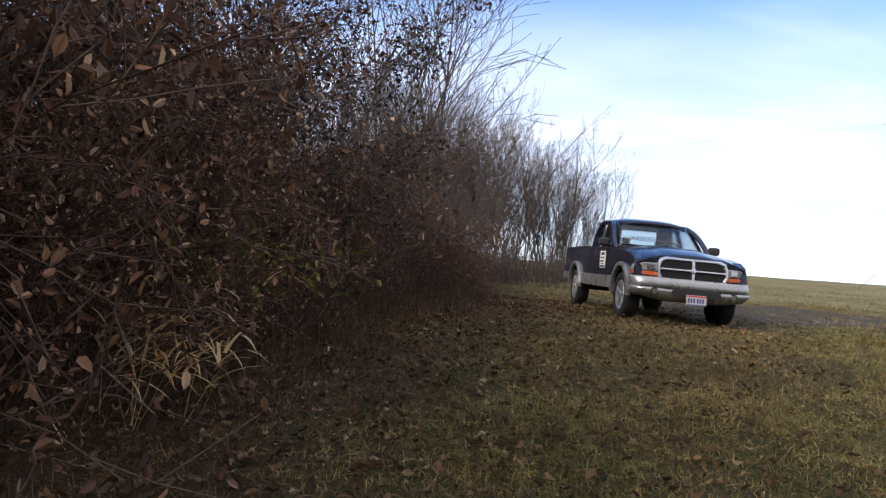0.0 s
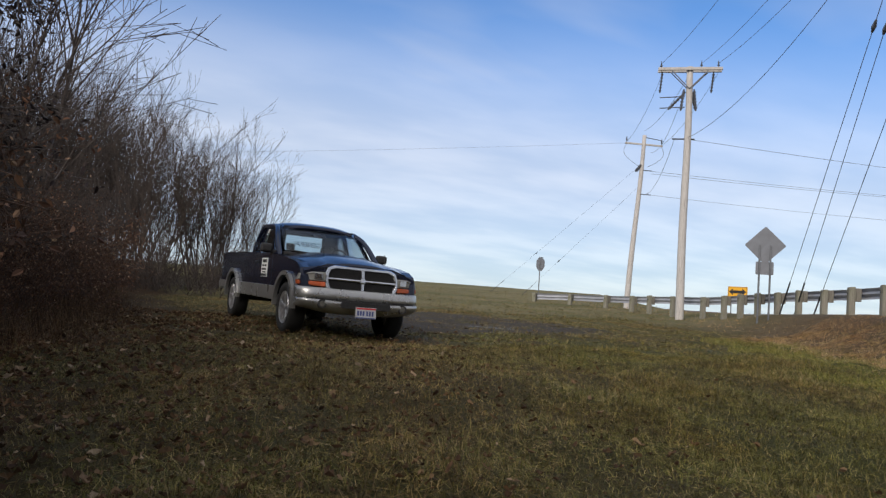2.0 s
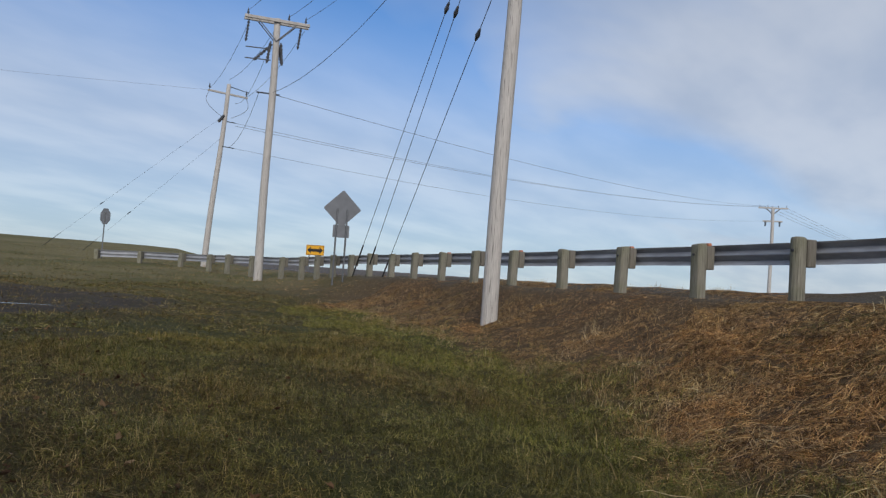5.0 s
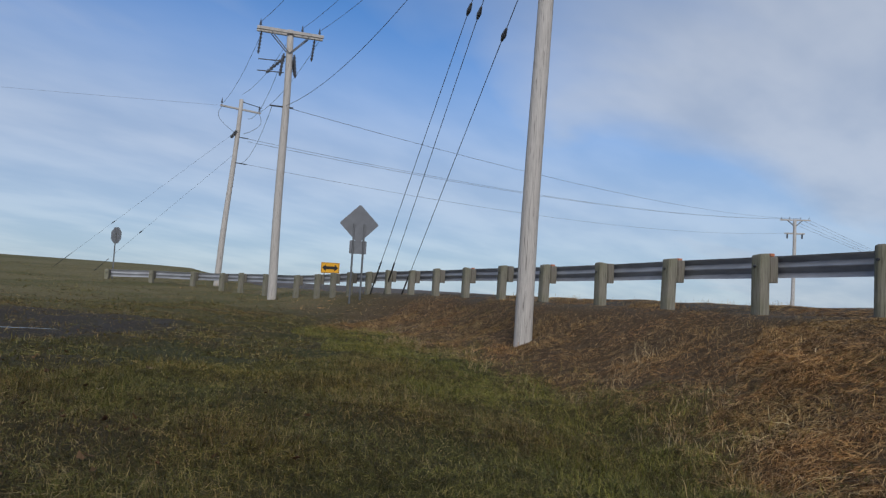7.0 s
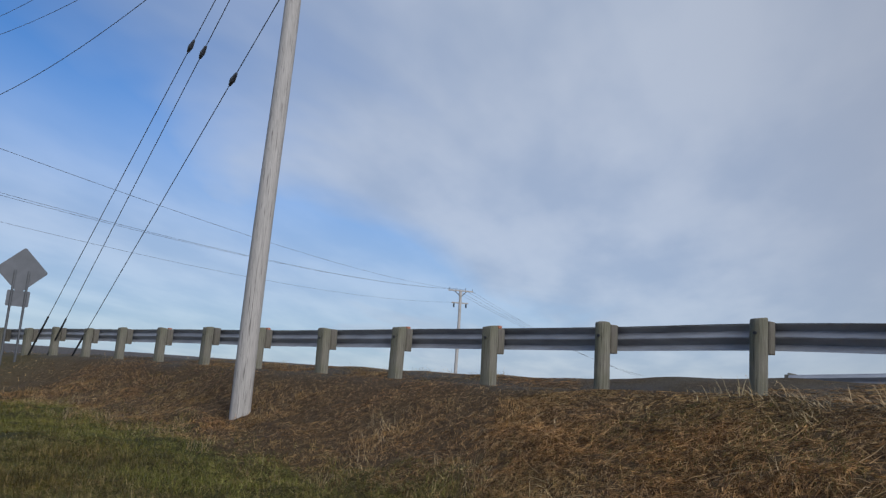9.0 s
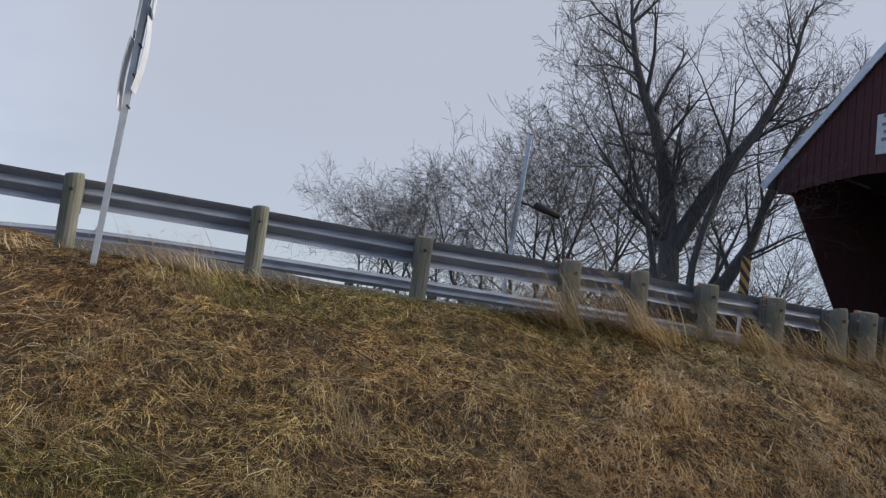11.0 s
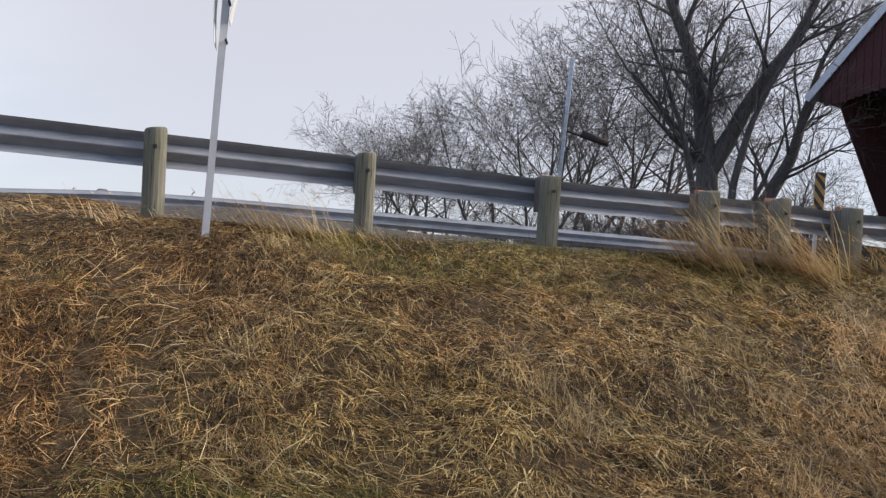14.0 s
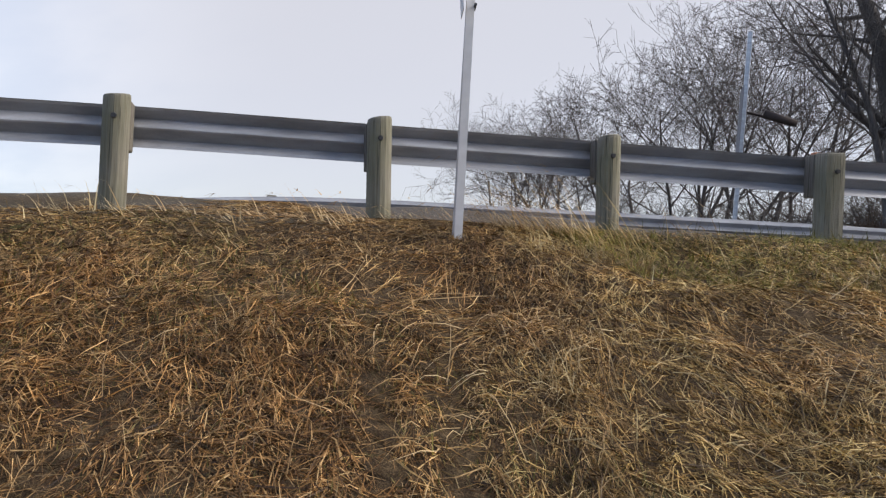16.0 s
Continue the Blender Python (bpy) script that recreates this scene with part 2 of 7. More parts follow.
M_GREENLEAF = blade_material("green_leaves", [(0.0, (0.070, 0.085, 0.016)), (1.0, (0.26, 0.27, 0.050))], 0.6)
M_FALLEN = blade_material("fallen_leaves", [(0.0, (0.065, 0.035, 0.020)), (0.5, (0.155, 0.090, 0.048)), (0.90, (0.28, 0.185, 0.108)), (1.0, (0.53, 0.42, 0.30))], 0.8)
M_BARK = bark_material("grey_bark", (0.072, 0.064, 0.060), (0.170, 0.153, 0.144))
M_TWIG = bark_material("thicket_twigs", (0.058, 0.036, 0.027), (0.140, 0.092, 0.068), 12)
M_SAPLING = bark_material("sapling_bark", (0.046, 0.037, 0.032), (0.120, 0.098, 0.086), 8)
M_POLE = weathered_wood("pole_wood", (0.32, 0.30, 0.285), (0.62, 0.595, 0.57))
M_POST = weathered_wood("post_wood", (0.130, 0.122, 0.098), (0.315, 0.300, 0.250), 0.55)
M_BLOCK = weathered_wood("block_wood", (0.110, 0.100, 0.085), (0.250, 0.230, 0.200), 0.2)
M_RAIL = galvanised("rail_zinc", (0.37, 0.385, 0.42), 0.45, 0.25)
M_STEEL = galvanised("sign_post_zinc", (0.55, 0.57, 0.60), 0.4)
M_OLDZINC = galvanised("old_zinc", (0.17, 0.18, 0.195), 0.6)
M_DULL = plain("dull_steel", (0.47, 0.47, 0.49), 0.85, 0.0, 0.15, 9, 0.2)
M_SIGNAL = plain("sheet_aluminium", (0.66, 0.67, 0.69), 0.75, 0.0, 0.12, 9, 0.25)
M_SIGNBACK = plain("sign_back", (0.17, 0.18, 0.20), 0.75, 0.15, 0.15, 4, 0.3)
M_WIRE = plain("wire", (0.13, 0.135, 0.15), 0.6, 0.3)
M_CERAMIC = plain("insulator", (0.075, 0.080, 0.095), 0.35)
M_DARKMETAL = plain("dark_metal", (0.060, 0.062, 0.068), 0.5, 0.5)
M_ASPHALT = plain("asphalt", (0.060, 0.060, 0.062), 0.9, 0, 0.35, 60)
M_YELLOW = plain("sign_yellow", (0.72, 0.36, 0.015), 0.5, 0, 0.1, 20)
M_BLACK = plain("sign_black", (0.012, 0.012, 0.013), 0.6)
M_ORANGE = plain("reflector_orange", (0.42, 0.16, 0.085), 0.6)


# ---- mesh helpers ----
def fast_mesh(name, verts, faces, attrs=None, smooth=False):
    """A mesh from arrays: verts (n, 3), faces (m, 3) or (m, 4), or a list of such."""
    me = bpy.data.meshes.new(name)
    verts = np.asarray(verts, np.float32)
    sets = [np.asarray(f, np.int32) for f in (faces if isinstance(faces, list) else [faces]) if len(f)]
    me.vertices.add(len(verts))
    me.vertices.foreach_set("co", verts.ravel())
    loops = np.concatenate([f.ravel() for f in sets])
    sizes = np.concatenate([np.full(len(f), f.shape[1], np.int32) for f in sets])
    starts = np.r_[0, np.cumsum(sizes)[:-1]].astype(np.int32)
    me.loops.add(len(loops))
    me.loops.foreach_set("vertex_index", loops)
    me.polygons.add(len(sizes))
    me.polygons.foreach_set("loop_start", starts)
    me.polygons.foreach_set("loop_total", sizes)
    me.update(calc_edges=True)
    me.polygons.foreach_set("use_smooth", np.full(len(sizes), smooth))
    for key, v in (attrs or {}).items():
        a = me.attributes.new(key, "FLOAT", "POINT")
        a.data.foreach_set("value", np.asarray(v, np.float32))
    me.validate()
    return me


def thing(name, label, category, m=None, group="", kind=""):
    ob = new(name)
    ob.empty_display_size = 0.1
    if m is not None:
        ob.matrix_world = m
    return tagged(ob, label, category, group, kind)


def part_mesh(name, me, mat, parent, label="", m=None):
    if len(me.materials) == 0:
        me.materials.append(mat)
    ob = new(name, me)
    ob.parent = parent
    if m is not None:
        ob.matrix_local = m
    return tagged(ob, label)


def part(name, bm, mat, parent, label="", m=None, smooth=False):
    me = bpy.data.meshes.new(name)
    bmesh.ops.recalc_face_normals(bm, faces=bm.faces)
    bm.to_mesh(me)
    bm.free()
    if smooth:
        me.polygons.foreach_set("use_smooth", np.full(len(me.polygons), True))
    return part_mesh(name, me, mat, parent, label, m)


def box(sx, sy, sz, bevel=0.0, at=(0, 0, 0), segs=2):
    bm = bmesh.new()
    bmesh.ops.create_cube(bm, size=1, matrix=Matrix.Translation(at) @ Matrix.Diagonal((sx, sy, sz, 1)))
    if bevel:
        bmesh.ops.bevel(bm, geom=bm.edges[:], offset=bevel, segments=segs, affect="EDGES", profile=0.5)
    return bm


def rod(r0, r1, a, b, sides=12, cap=True):
    a, b = Vector(a), Vector(b)
    bm = bmesh.new()
    q = (b - a).to_track_quat("Z", "Y").to_matrix().to_4x4()
    bmesh.ops.create_cone(bm, cap_ends=cap, segments=sides, radius1=r0, radius2=r1, depth=(b - a).length,
                          matrix=Matrix.Translation((a + b) / 2) @ q)
    return bm


def join(*bms):
    out = bmesh.new()
    for b in bms:
        me = bpy.data.meshes.new("tmp")
        b.to_mesh(me)
        b.free()
        out.from_mesh(me)
        bpy.data.meshes.remove(me)
    return out


def prism(outline, depth, axis="y", at=0.0, bevel=0.0):
    """An outline in (u, v) pushed out by depth: in x, z along y, or in y, z along x."""
    bm = bmesh.new()
    def put(u, v, w):
        return bm.verts.new((u, w, v) if axis == "y" else ((w, u, v) if axis == "x" else (u, v, w)))
    lo, hi = [put(u, v, at) for u, v in outline], [put(u, v, at + depth) for u, v in outline]
    n = len(outline)
    fa, fb = bm.faces.new(lo), bm.faces.new(hi[::-1])
    for k in range(n):
        bm.faces.new((lo[k], hi[k], hi[(k + 1) % n], lo[(k + 1) % n]))
    if bevel:
        edges = list({e for f in (fa, fb) for e in f.edges})
        bmesh.ops.bevel(bm, geom=edges, offset=bevel, segments=2, affect="EDGES", profile=0.5)
    return bm


def tubes(lines, radii, sides):
    """Many tubes at once: lines (n, k, 3), radii (n, k)."""
    lines, radii = np.asarray(lines, float), np.asarray(radii, float)
    n, k, _ = lines.shape
    tang = np.gradient(lines, axis=1)
    tang /= np.linalg.norm(tang, axis=2, keepdims=True) + 1e-9
    mean = np.abs(tang.mean(1))
    ref = np.eye(3)[mean.argmin(1)][:, None]
    u = np.cross(tang, ref)
    u /= np.linalg.norm(u, axis=2, keepdims=True) + 1e-9
    v = np.cross(tang, u)
    ang = np.arange(sides) * 2 * np.pi / sides
    ring = u[:, :, None] * np.cos(ang)[:, None] + v[:, :, None] * np.sin(ang)[:, None]
    verts = lines[:, :, None] + ring * radii[:, :, None, None]
    idx = np.arange(n * k * sides).reshape(n, k, sides)
    a, b = idx[:, :-1], idx[:, 1:]
    quads = np.stack([a, np.roll(a, -1, 2), np.roll(b, -1, 2), b], -1).reshape(-1, 4)
    return verts.reshape(-1, 3), quads


def merge(pieces):
    """Joins (verts, faces) pairs of one face size."""
    vs, fs, n = [], [], 0
    for v, f in pieces:
        if len(v) == 0:
            continue
        vs.append(v)
        fs.append(f + n)
        n += len(v)
    return np.concatenate(vs), np.concatenate(fs)


# ---- lie of the land ----
EDGE = np.array([(-16, -55, 1.70), (-5, -27, 1.75), (-0.9, -16.7, 1.75), (0.9, -11, 1.75), (3.2, -6.4, 1.74), (6.3, -3.22, 1.77),
                 (8.96, -0.49, 1.79), (11.35, 2.47, 1.78), (13.39, 5.7, 1.66), (16.34, 10.6, 1.63), (20.19, 17.17, 1.58),
                 (24.0, 23.8, 1.45), (33.0, 39.0, 1.40), (90.0, 137.0, 1.8), (700, 1190, 2.5)])
BASE = np.array([(-400, -2.0), (-60, -1.2), (-12, -0.55), (-3, -0.42), (0, -0.22), (3.0, 0.13), (5.9, 0.42), (7.4, 0.57), (9.3, 0.68),
                 (12, 0.70), (16, 0.74), (22, 0.95), (35, 1.45), (60, 2.55), (85, 3.0), (2000, 3.0)])
SLOPE = np.array([(-100, 1.0), (0.30, 1.0), (0.7, 0.955), (1.0, 0.895), (1.4, 0.80), (1.85, 0.68), (2.3, 0.57), (2.6, 0.49), (3.0, 0.38), (3.4, 0.31), (4.0, 0.22), (4.8, 0.11), (5.8, 0.03), (6.6, 0.0), (5000, 0.0)])


def smooth01(v, a, b):
    t = np.clip((v - a) / (b - a), 0, 1)
    return t * t * (3 - 2 * t)


def road_offset(x, y):
    """How far a place lies from the road's near edge (positive on the field's side), and the road's height there."""
    p = np.stack([x, y], -1)
    best, side, high = np.full(x.shape, 1e9), np.zeros(x.shape), np.zeros(x.shape)
    for a, b in zip(EDGE[:-1], EDGE[1:]):
        ab = b[:2] - a[:2]
        t = np.clip(((p - a[:2]) @ ab) / (ab @ ab), 0, 1)
        off = p - (a[:2] + t[..., None] * ab)
        dist = np.hypot(off[..., 0], off[..., 1])
        near = dist < best
        best = np.where(near, dist, best)
        side = np.where(near, ab[0] * off[..., 1] - ab[1] * off[..., 0], side)
        high = np.where(near, a[2] + t * (b[2] - a[2]), high)
    return np.where(side >= 0, best, -best), high


def banking(x, y):
    """How much higher the road's far side lies."""
    return np.interp(0.65 * x + 0.76 * y, [-1, 3, 6, 10, 14, 24, 35], [0.0, 0.08, 0.28, 0.32, 0.21, 0.18, 0.05])


def wobble(x, y):
    return (0.035 * np.sin(x * 1.3 + 0.7 * np.sin(y * 0.9)) * np.cos(y * 1.1 + 0.4)
            + 0.018 * np.sin(x * 3.7 + y * 2.3) + 0.014 * np.cos(y * 4.3 - x * 1.9))


def height(x, y, rough=True):
    x, y = np.asarray(x, float), np.asarray(y, float)
    d, road = road_offset(x, y)
    base = np.interp(y, BASE[:, 0], BASE[:, 1])
    k = np.interp(y, [1.0, 3.0, 6.0, 9.5], [1.0, 1.16, 1.6, 2.15])
    s = np.interp(d * np.where(d > 0, k, 1), SLOPE[:, 0], SLOPE[:, 1])
    z = base + (road - base) * s
    far = np.clip((-d - 8.8) / 6.0, 0, 1)
    z = np.where(d < 0, road - 0.03 + banking(x, y) * smooth01(-d, 0.2, 2.4) - far * np.interp(y, [-30, -13, -6, 0, 15, 40], [0.5, 0.5, 1.4, 1.2, 0.6, 0.0]), z)
    # the roadbed lies a little lower than its grassy shoulder
    z = z - 0.14 * smooth01(-d, 1.85, 2.1) * (1 - smooth01(-d, 7.2, 7.6)) + 0.03 * smooth01(-d, 0.2, 1.0) * (1 - smooth01(-d, 1.6, 2.0))
    # the field runs up to the road at the junction
    join_ = np.clip((y - 24) / 12, 0, 1)
    z = z * (1 - join_) + np.where(d > 0, np.maximum(base, z), z) * join_
    z = z + 0.09 * np.exp(-((x - 9.0) ** 2 + (y - 1.15) ** 2) / 0.3)
    if rough:
        tuft = (np.sin(9.1 * x + 3.0 * np.sin(2.3 * y)) * np.cos(8.3 * y - 2.1 * np.sin(1.9 * x)) + 0.7 * np.sin(5.2 * x - 6.3 * y + 1.7))
        z = z + 0.026 * tuft * np.clip((d - 0.7) / 0.8, 0, 1) * np.clip((5.2 - d) / 1.0, 0, 1) * (np.abs(y - 4) < 14)
        z = z + wobble(x, y) * np.clip(np.maximum(d / 1.5, 0.6 * (d < 0) * (d > -1.8)), 0.0, 1.0) * np.clip(1.4 - np.hypot(x - 4, y - 4) / 60, 0, 1)
    return z


def h1(x, y, rough=True):
    return float(height(np.array([x]), np.array([y]), rough)[0])


def hedge_edge(y):
    """The x at which the thicket ends."""
    return np.interp(y, [-10, 0, 3.6, 5.0, 7.25, 10.1, 16, 22, 30], [-1.9, -1.5, -1.1, -1.0, -0.75, -0.2, 0.4, 0.8, 1.5])


def zones(x, y):
    d, _ = road_offset(x, y)
    n = np.sin(x * 1.7 + 1.1 * np.sin(y * 1.3)) * 0.5 + np.sin(y * 2.1 - x * 0.8) * 0.5
    k = np.interp(y, [1.5, 3.0, 5.0, 9.0], [1.0, 1.07, 1.33, 1.5])
    fray = 0.35 * n + 0.22 * np.sin(4.3 * x + 2.0 * np.sin(3.1 * y)) + 0.18 * np.sin(7.7 * y - 5.1 * x)
    dry = smooth01(-d * k + 1.6 * fray, -6.0, -3.2) * (d > -2.2)
    dry = np.maximum(dry, smooth01(y, 20, 40) * 0.75)
    dry = np.where(y < 3.0, np.maximum(dry, smooth01(-y + 0.3 * n, -3.2, -1.6)), dry)
    edge = hedge_edge(y)
    litter = smooth01(-(x - edge) + 0.5 * n, -1.9, 0.0)
    bare = 0.5 * np.sin(x * 2.9 - 1.3 * y) * np.sin(y * 2.3 + 0.9 * x) + 0.3 * np.sin(5.1 * x + 1.7) * np.cos(4.3 * y)
    # trampled brown ground between the thicket and the track
    brown = np.interp(y, [5.5, 7.5, 9.0, 11.0, 14.0], [4.0, 5.0, 4.4, 4.6, 6.0]) - x + 1.5 * bare + 0.7 * n
    litter = np.maximum(litter, 0.30 * smooth01(brown, -1.2, 0.7) * smooth01(y, 4.6, 6.4) * (1 - smooth01(y, 13.5, 15)))
    # the dirt track that leaves the truck and ends in the grass
    track = 1 - (np.abs((x - 3.6) / 8.6) ** 4 + np.abs((y - 16.7 - 0.10 * (x - 4)) / 3.5) ** 3) + 0.16 * n
    dirt = smooth01(track, 0.0, 0.45) * smooth01(x, 3.2, 5.2) * (0.85 + 0.15 * bare)
    gravel = smooth01(-d, -0.75, -0.1) * np.where((d > -2.0) & (y > 0.5), np.clip(0.35 + 0.7 * bare + 0.2 * n, 0.08, 0.75), 1.0)
    dry, litter = dry * (1 - gravel), litter * (1 - gravel)
    return dry, litter, dirt, gravel


def build_ground():
    def axis(lo, hi, step, reach):
        core = np.arange(lo, hi + step, step)
        grow = step * 1.17 ** np.arange(1, 200)
        far = np.cumsum(grow)
        far = far[far < reach]
        return np.r_[lo - far[::-1], core, hi + far]
    xs, ys = axis(-4, 22, 0.16, 1800), axis(-9, 20, 0.16, 1800)
    gx, gy = np.meshgrid(xs, ys, indexing="ij")
    gz = height(gx, gy)
    idx = np.arange(gx.size).reshape(gx.shape)
    quads = np.stack([idx[:-1, :-1], idx[1:, :-1], idx[1:, 1:], idx[:-1, 1:]], -1).reshape(-1, 4)
    dry, litter, dirt, gravel = zones(gx.ravel(), gy.ravel())
    me = fast_mesh("ground", np.stack([gx.ravel(), gy.ravel(), gz.ravel()], -1), quads,
                   {"dry": dry, "field": smooth01(gy.ravel(), 14, 27) * (gx.ravel() > -60), "litter": litter, "dirt": dirt, "gravel": gravel}, True)
    me.materials.append(M_GROUND)
    tagged(new("ground", me), "uneven field of grass, dead leaves and dry embankment", "ground", kind="structure")


def offset_line(line, off):
    line = np.asarray(line, float)
    t = np.gradient(line[:, :2], axis=0)
    t /= np.linalg.norm(t, axis=1, keepdims=True)
    n = np.stack([t[:, 1], -t[:, 0]], -1)
    out = line.copy()
    out[:, :2] += n * off
    return out


def resample(line, step):
    line = np.asarray(line, float)
    s = np.r_[0, np.cumsum(np.linalg.norm(np.diff(line, axis=0), axis=1))]
    # a smooth curve through the points
    t = np.arange(0, s[-1], step)
    slopes = np.gradient(line, s, axis=0)
    k = np.clip(np.searchsorted(s, t, "right") - 1, 0, len(s) - 2)
    h = (s[k + 1] - s[k])[:, None]
    u = ((t - s[k]) / (s[k + 1] - s[k]))[:, None]
    return ((2 * u**3 - 3 * u**2 + 1) * line[k] + (u**3 - 2 * u**2 + u) * h * slopes[k]
            + (-2 * u**3 + 3 * u**2) * line[k + 1] + (u**3 - u**2) * h * slopes[k + 1])


def build_road():
    mid = resample(EDGE[1:-1], 1.5)
    rows = []
    for off, dz in ((2.0, -0.12), (2.05, -0.09), (4.6, -0.05), (7.2, -0.09), (7.25, -0.12)):
        r = offset_line(mid, off)
        r[:, 2] += dz + banking(mid[:, 0] + 0.7 * off, mid[:, 1] - 0.65 * off) * smooth01(off, 0.2, 2.4)
        rows.append(r)
    rows = np.array(rows)
    n, k = rows.shape[:2]
    idx = np.arange(n * k).reshape(n, k)
    quads = np.stack([idx[:-1, :-1], idx[1:, :-1], idx[1:, 1:], idx[:-1, 1:]], -1).reshape(-1, 4)[:, ::-1]
    me = fast_mesh("road", rows.reshape(-1, 3), quads, smooth=True)
    me.materials.append(M_ASPHALT)
    road = tagged(new("road", me), "grey asphalt country road on an embankment", "road", kind="structure")
    white = plain("road_paint", (0.70, 0.70, 0.68), 0.7, 0, 0.15, 30)
    for off, dz in ((2.3, -0.074), (6.8, -0.074)):
        a, b = offset_line(mid, off), offset_line(mid, off + 0.11)
        for r in (a, b):
            r[:, 2] += dz + banking(mid[:, 0] + 0.7 * off, mid[:, 1] - 0.65 * off) * smooth01(off, 0.2, 2.4)
        v = np.concatenate([a, b])
        i = np.arange(len(a) - 1)
        f = np.stack([i, i + 1, i + 1 + len(a), i + len(a)], -1)[:, ::-1]
        part_mesh("edge_line", fast_mesh("edge_line", v, f), white, road, "worn white road edge line")


def build_puddle():
    rng = random.Random(8)
    bm = bmesh.new()
    ring = []
    for k in range(28):
        a = 2 * math.pi * k / 28
        r = 1 + 0.22 * math.sin(3 * a + 1) + rng.uniform(-0.1, 0.1)
        ring.append(bm.verts.new((0.62 * r * math.cos(a), 0.06 * r * math.sin(a), 0)))
    bm.faces.new(ring)
    me = bpy.data.meshes.new("puddle")
    bm.to_mesh(me)
    bm.free()
    water = Mat("puddle_water", 0.15, 0, 0.3)
    water.color((0.035, 0.033, 0.030))
    me.materials.append(water.mat)
    ob = tagged(new("puddle", me), "thin rain puddle in the dirt track", "puddle", kind="stuff")
    ob.matrix_world = pose(8.0, 15.7, h1(8.0, 15.7) + 0.045, 0, 0, -42)


build_ground()
build_puddle()
build_road()


# ---- guardrails ----
POSTS = [(20.25, 34.31, 1.88), (21.53, 32.9, 1.93), (22.24, 30.85, 1.95), (22.47, 29.17, 1.98), (22.52, 28.0, 2.01), (22.5, 26.44, 2.03),
         (22.37, 24.49, 2.06), (22.19, 23.19, 2.13), (22.04, 22.23, 2.19), (21.82, 21.21, 2.23), (21.48, 20.03, 2.28), (21.01, 18.76, 2.32),
         (20.16, 17.13, 2.34), (19.23, 15.53, 2.36), (18.28, 13.88, 2.39), (17.33, 12.23, 2.41), (16.34, 10.60, 2.42), (15.40, 8.94, 2.45),
         (14.41, 7.31, 2.49), (13.39, 5.70, 2.52), (12.32, 4.13, 2.55), (11.35, 2.47, 2.61), (10.13, 1.01, 2.59), (8.96, -0.49, 2.58),
         (7.59, -1.81, 2.52), (6.30, -3.22, 2.50), (5.66, -3.92, 2.50), (4.96, -4.69, 2.47), (4.25, -5.46, 2.46), (3.55, -6.22, 2.44),
         (3.20, -6.62, 2.44), (2.90, -7.0, 2.44), (2.45, -7.8, 2.44), (1.9, -8.9, 2.44), (1.3, -10.3, 2.44), (0.7, -12.0, 2.44), (0.1, -13.9, 2.44), (-0.5, -15.8, 2.44)]


def w_beam(line, parent, label):
    """A corrugated steel beam along a line of its middle height; its face looks to the line's right."""
    prof = [(0.000, 0.156), (0.006, 0.150), (0.014, 0.134), (0.070, 0.088), (0.080, 0.078), (0.070, 0.068), (0.014, 0.014), (0.008, 0.0),
            (0.014, -0.014), (0.070, -0.068), (0.080, -0.078), (0.070, -0.088), (0.014, -0.134), (0.006, -0.150), (0.000, -0.156)]
    line = np.asarray(line)
    t = np.gradient(line[:, :2], axis=0)
    t /= np.linalg.norm(t, axis=1, keepdims=True)
    n = np.stack([t[:, 1], -t[:, 0]], -1)
    rows = []
    for off in (0.0, 0.004):
        for u, w in (prof if off == 0 else prof[::-1]):
            r = line.copy()
            r[:, :2] += n * (u + off)
            r[:, 2] += w
            rows.append(r)
    rows = np.array(rows)
    k, m = rows.shape[:2]
    idx = np.arange(k * m).reshape(k, m)
    nx = np.roll(idx, -1, 0)
    quads = np.stack([idx[:, :-1], nx[:, :-1], nx[:, 1:], idx[:, 1:]], -1).reshape(-1, 4)
    me = fast_mesh("beam", rows.reshape(-1, 3), quads)
    return part_mesh("beam", me, M_RAIL, parent, label)


def post_mesh(rng, square):
    """A weathered wooden post, top at height 0, sunk deep below."""
    bm = bmesh.new()
    sides, r = (16, 0.098)
    rings = [(-1.7, 1.0), (-0.9, 1.0), (-0.4, 1.0), (-0.03, 0.99), (-0.008, 0.955), (0.0, 0.86)]
    loops = []
    ph = rng.uniform(0, 6.28)
    for z, s in rings:
        ring = []
        for i in range(sides):
            a = 2 * math.pi * i / sides
            if square:
                q = 1 / max(abs(math.cos(a)), abs(math.sin(a)))
                rr = r * min(q, 1.30) * 0.92
            else:
                rr = r * (1 + 0.025 * math.sin(2 * a + ph))
            tilt = 0.012 * math.cos(a + ph) if z > -0.05 else 0
            ring.append(bm.verts.new((rr * s * math.cos(a), rr * s * math.sin(a), z + tilt)))
        loops.append(ring)
    for a, b in zip(loops[:-1], loops[1:]):
        for i in range(sides):
            bm.faces.new((a[i], a[(i + 1) % sides], b[(i + 1) % sides], b[i]))
    bm.faces.new(loops[-1])
    bm.faces.new(loops[0][::-1])
    me = bpy.data.meshes.new("post")
    bm.to_mesh(me)
    bm.free()
    me.materials.append(M_POST)
    return me


def block_mesh():
    bm = box(0.15, 0.17, 0.37, 0.012)
    me = bpy.data.meshes.new("blockout")
    bm.to_mesh(me)
    bm.free()
    me.materials.append(M_BLOCK)
    return me


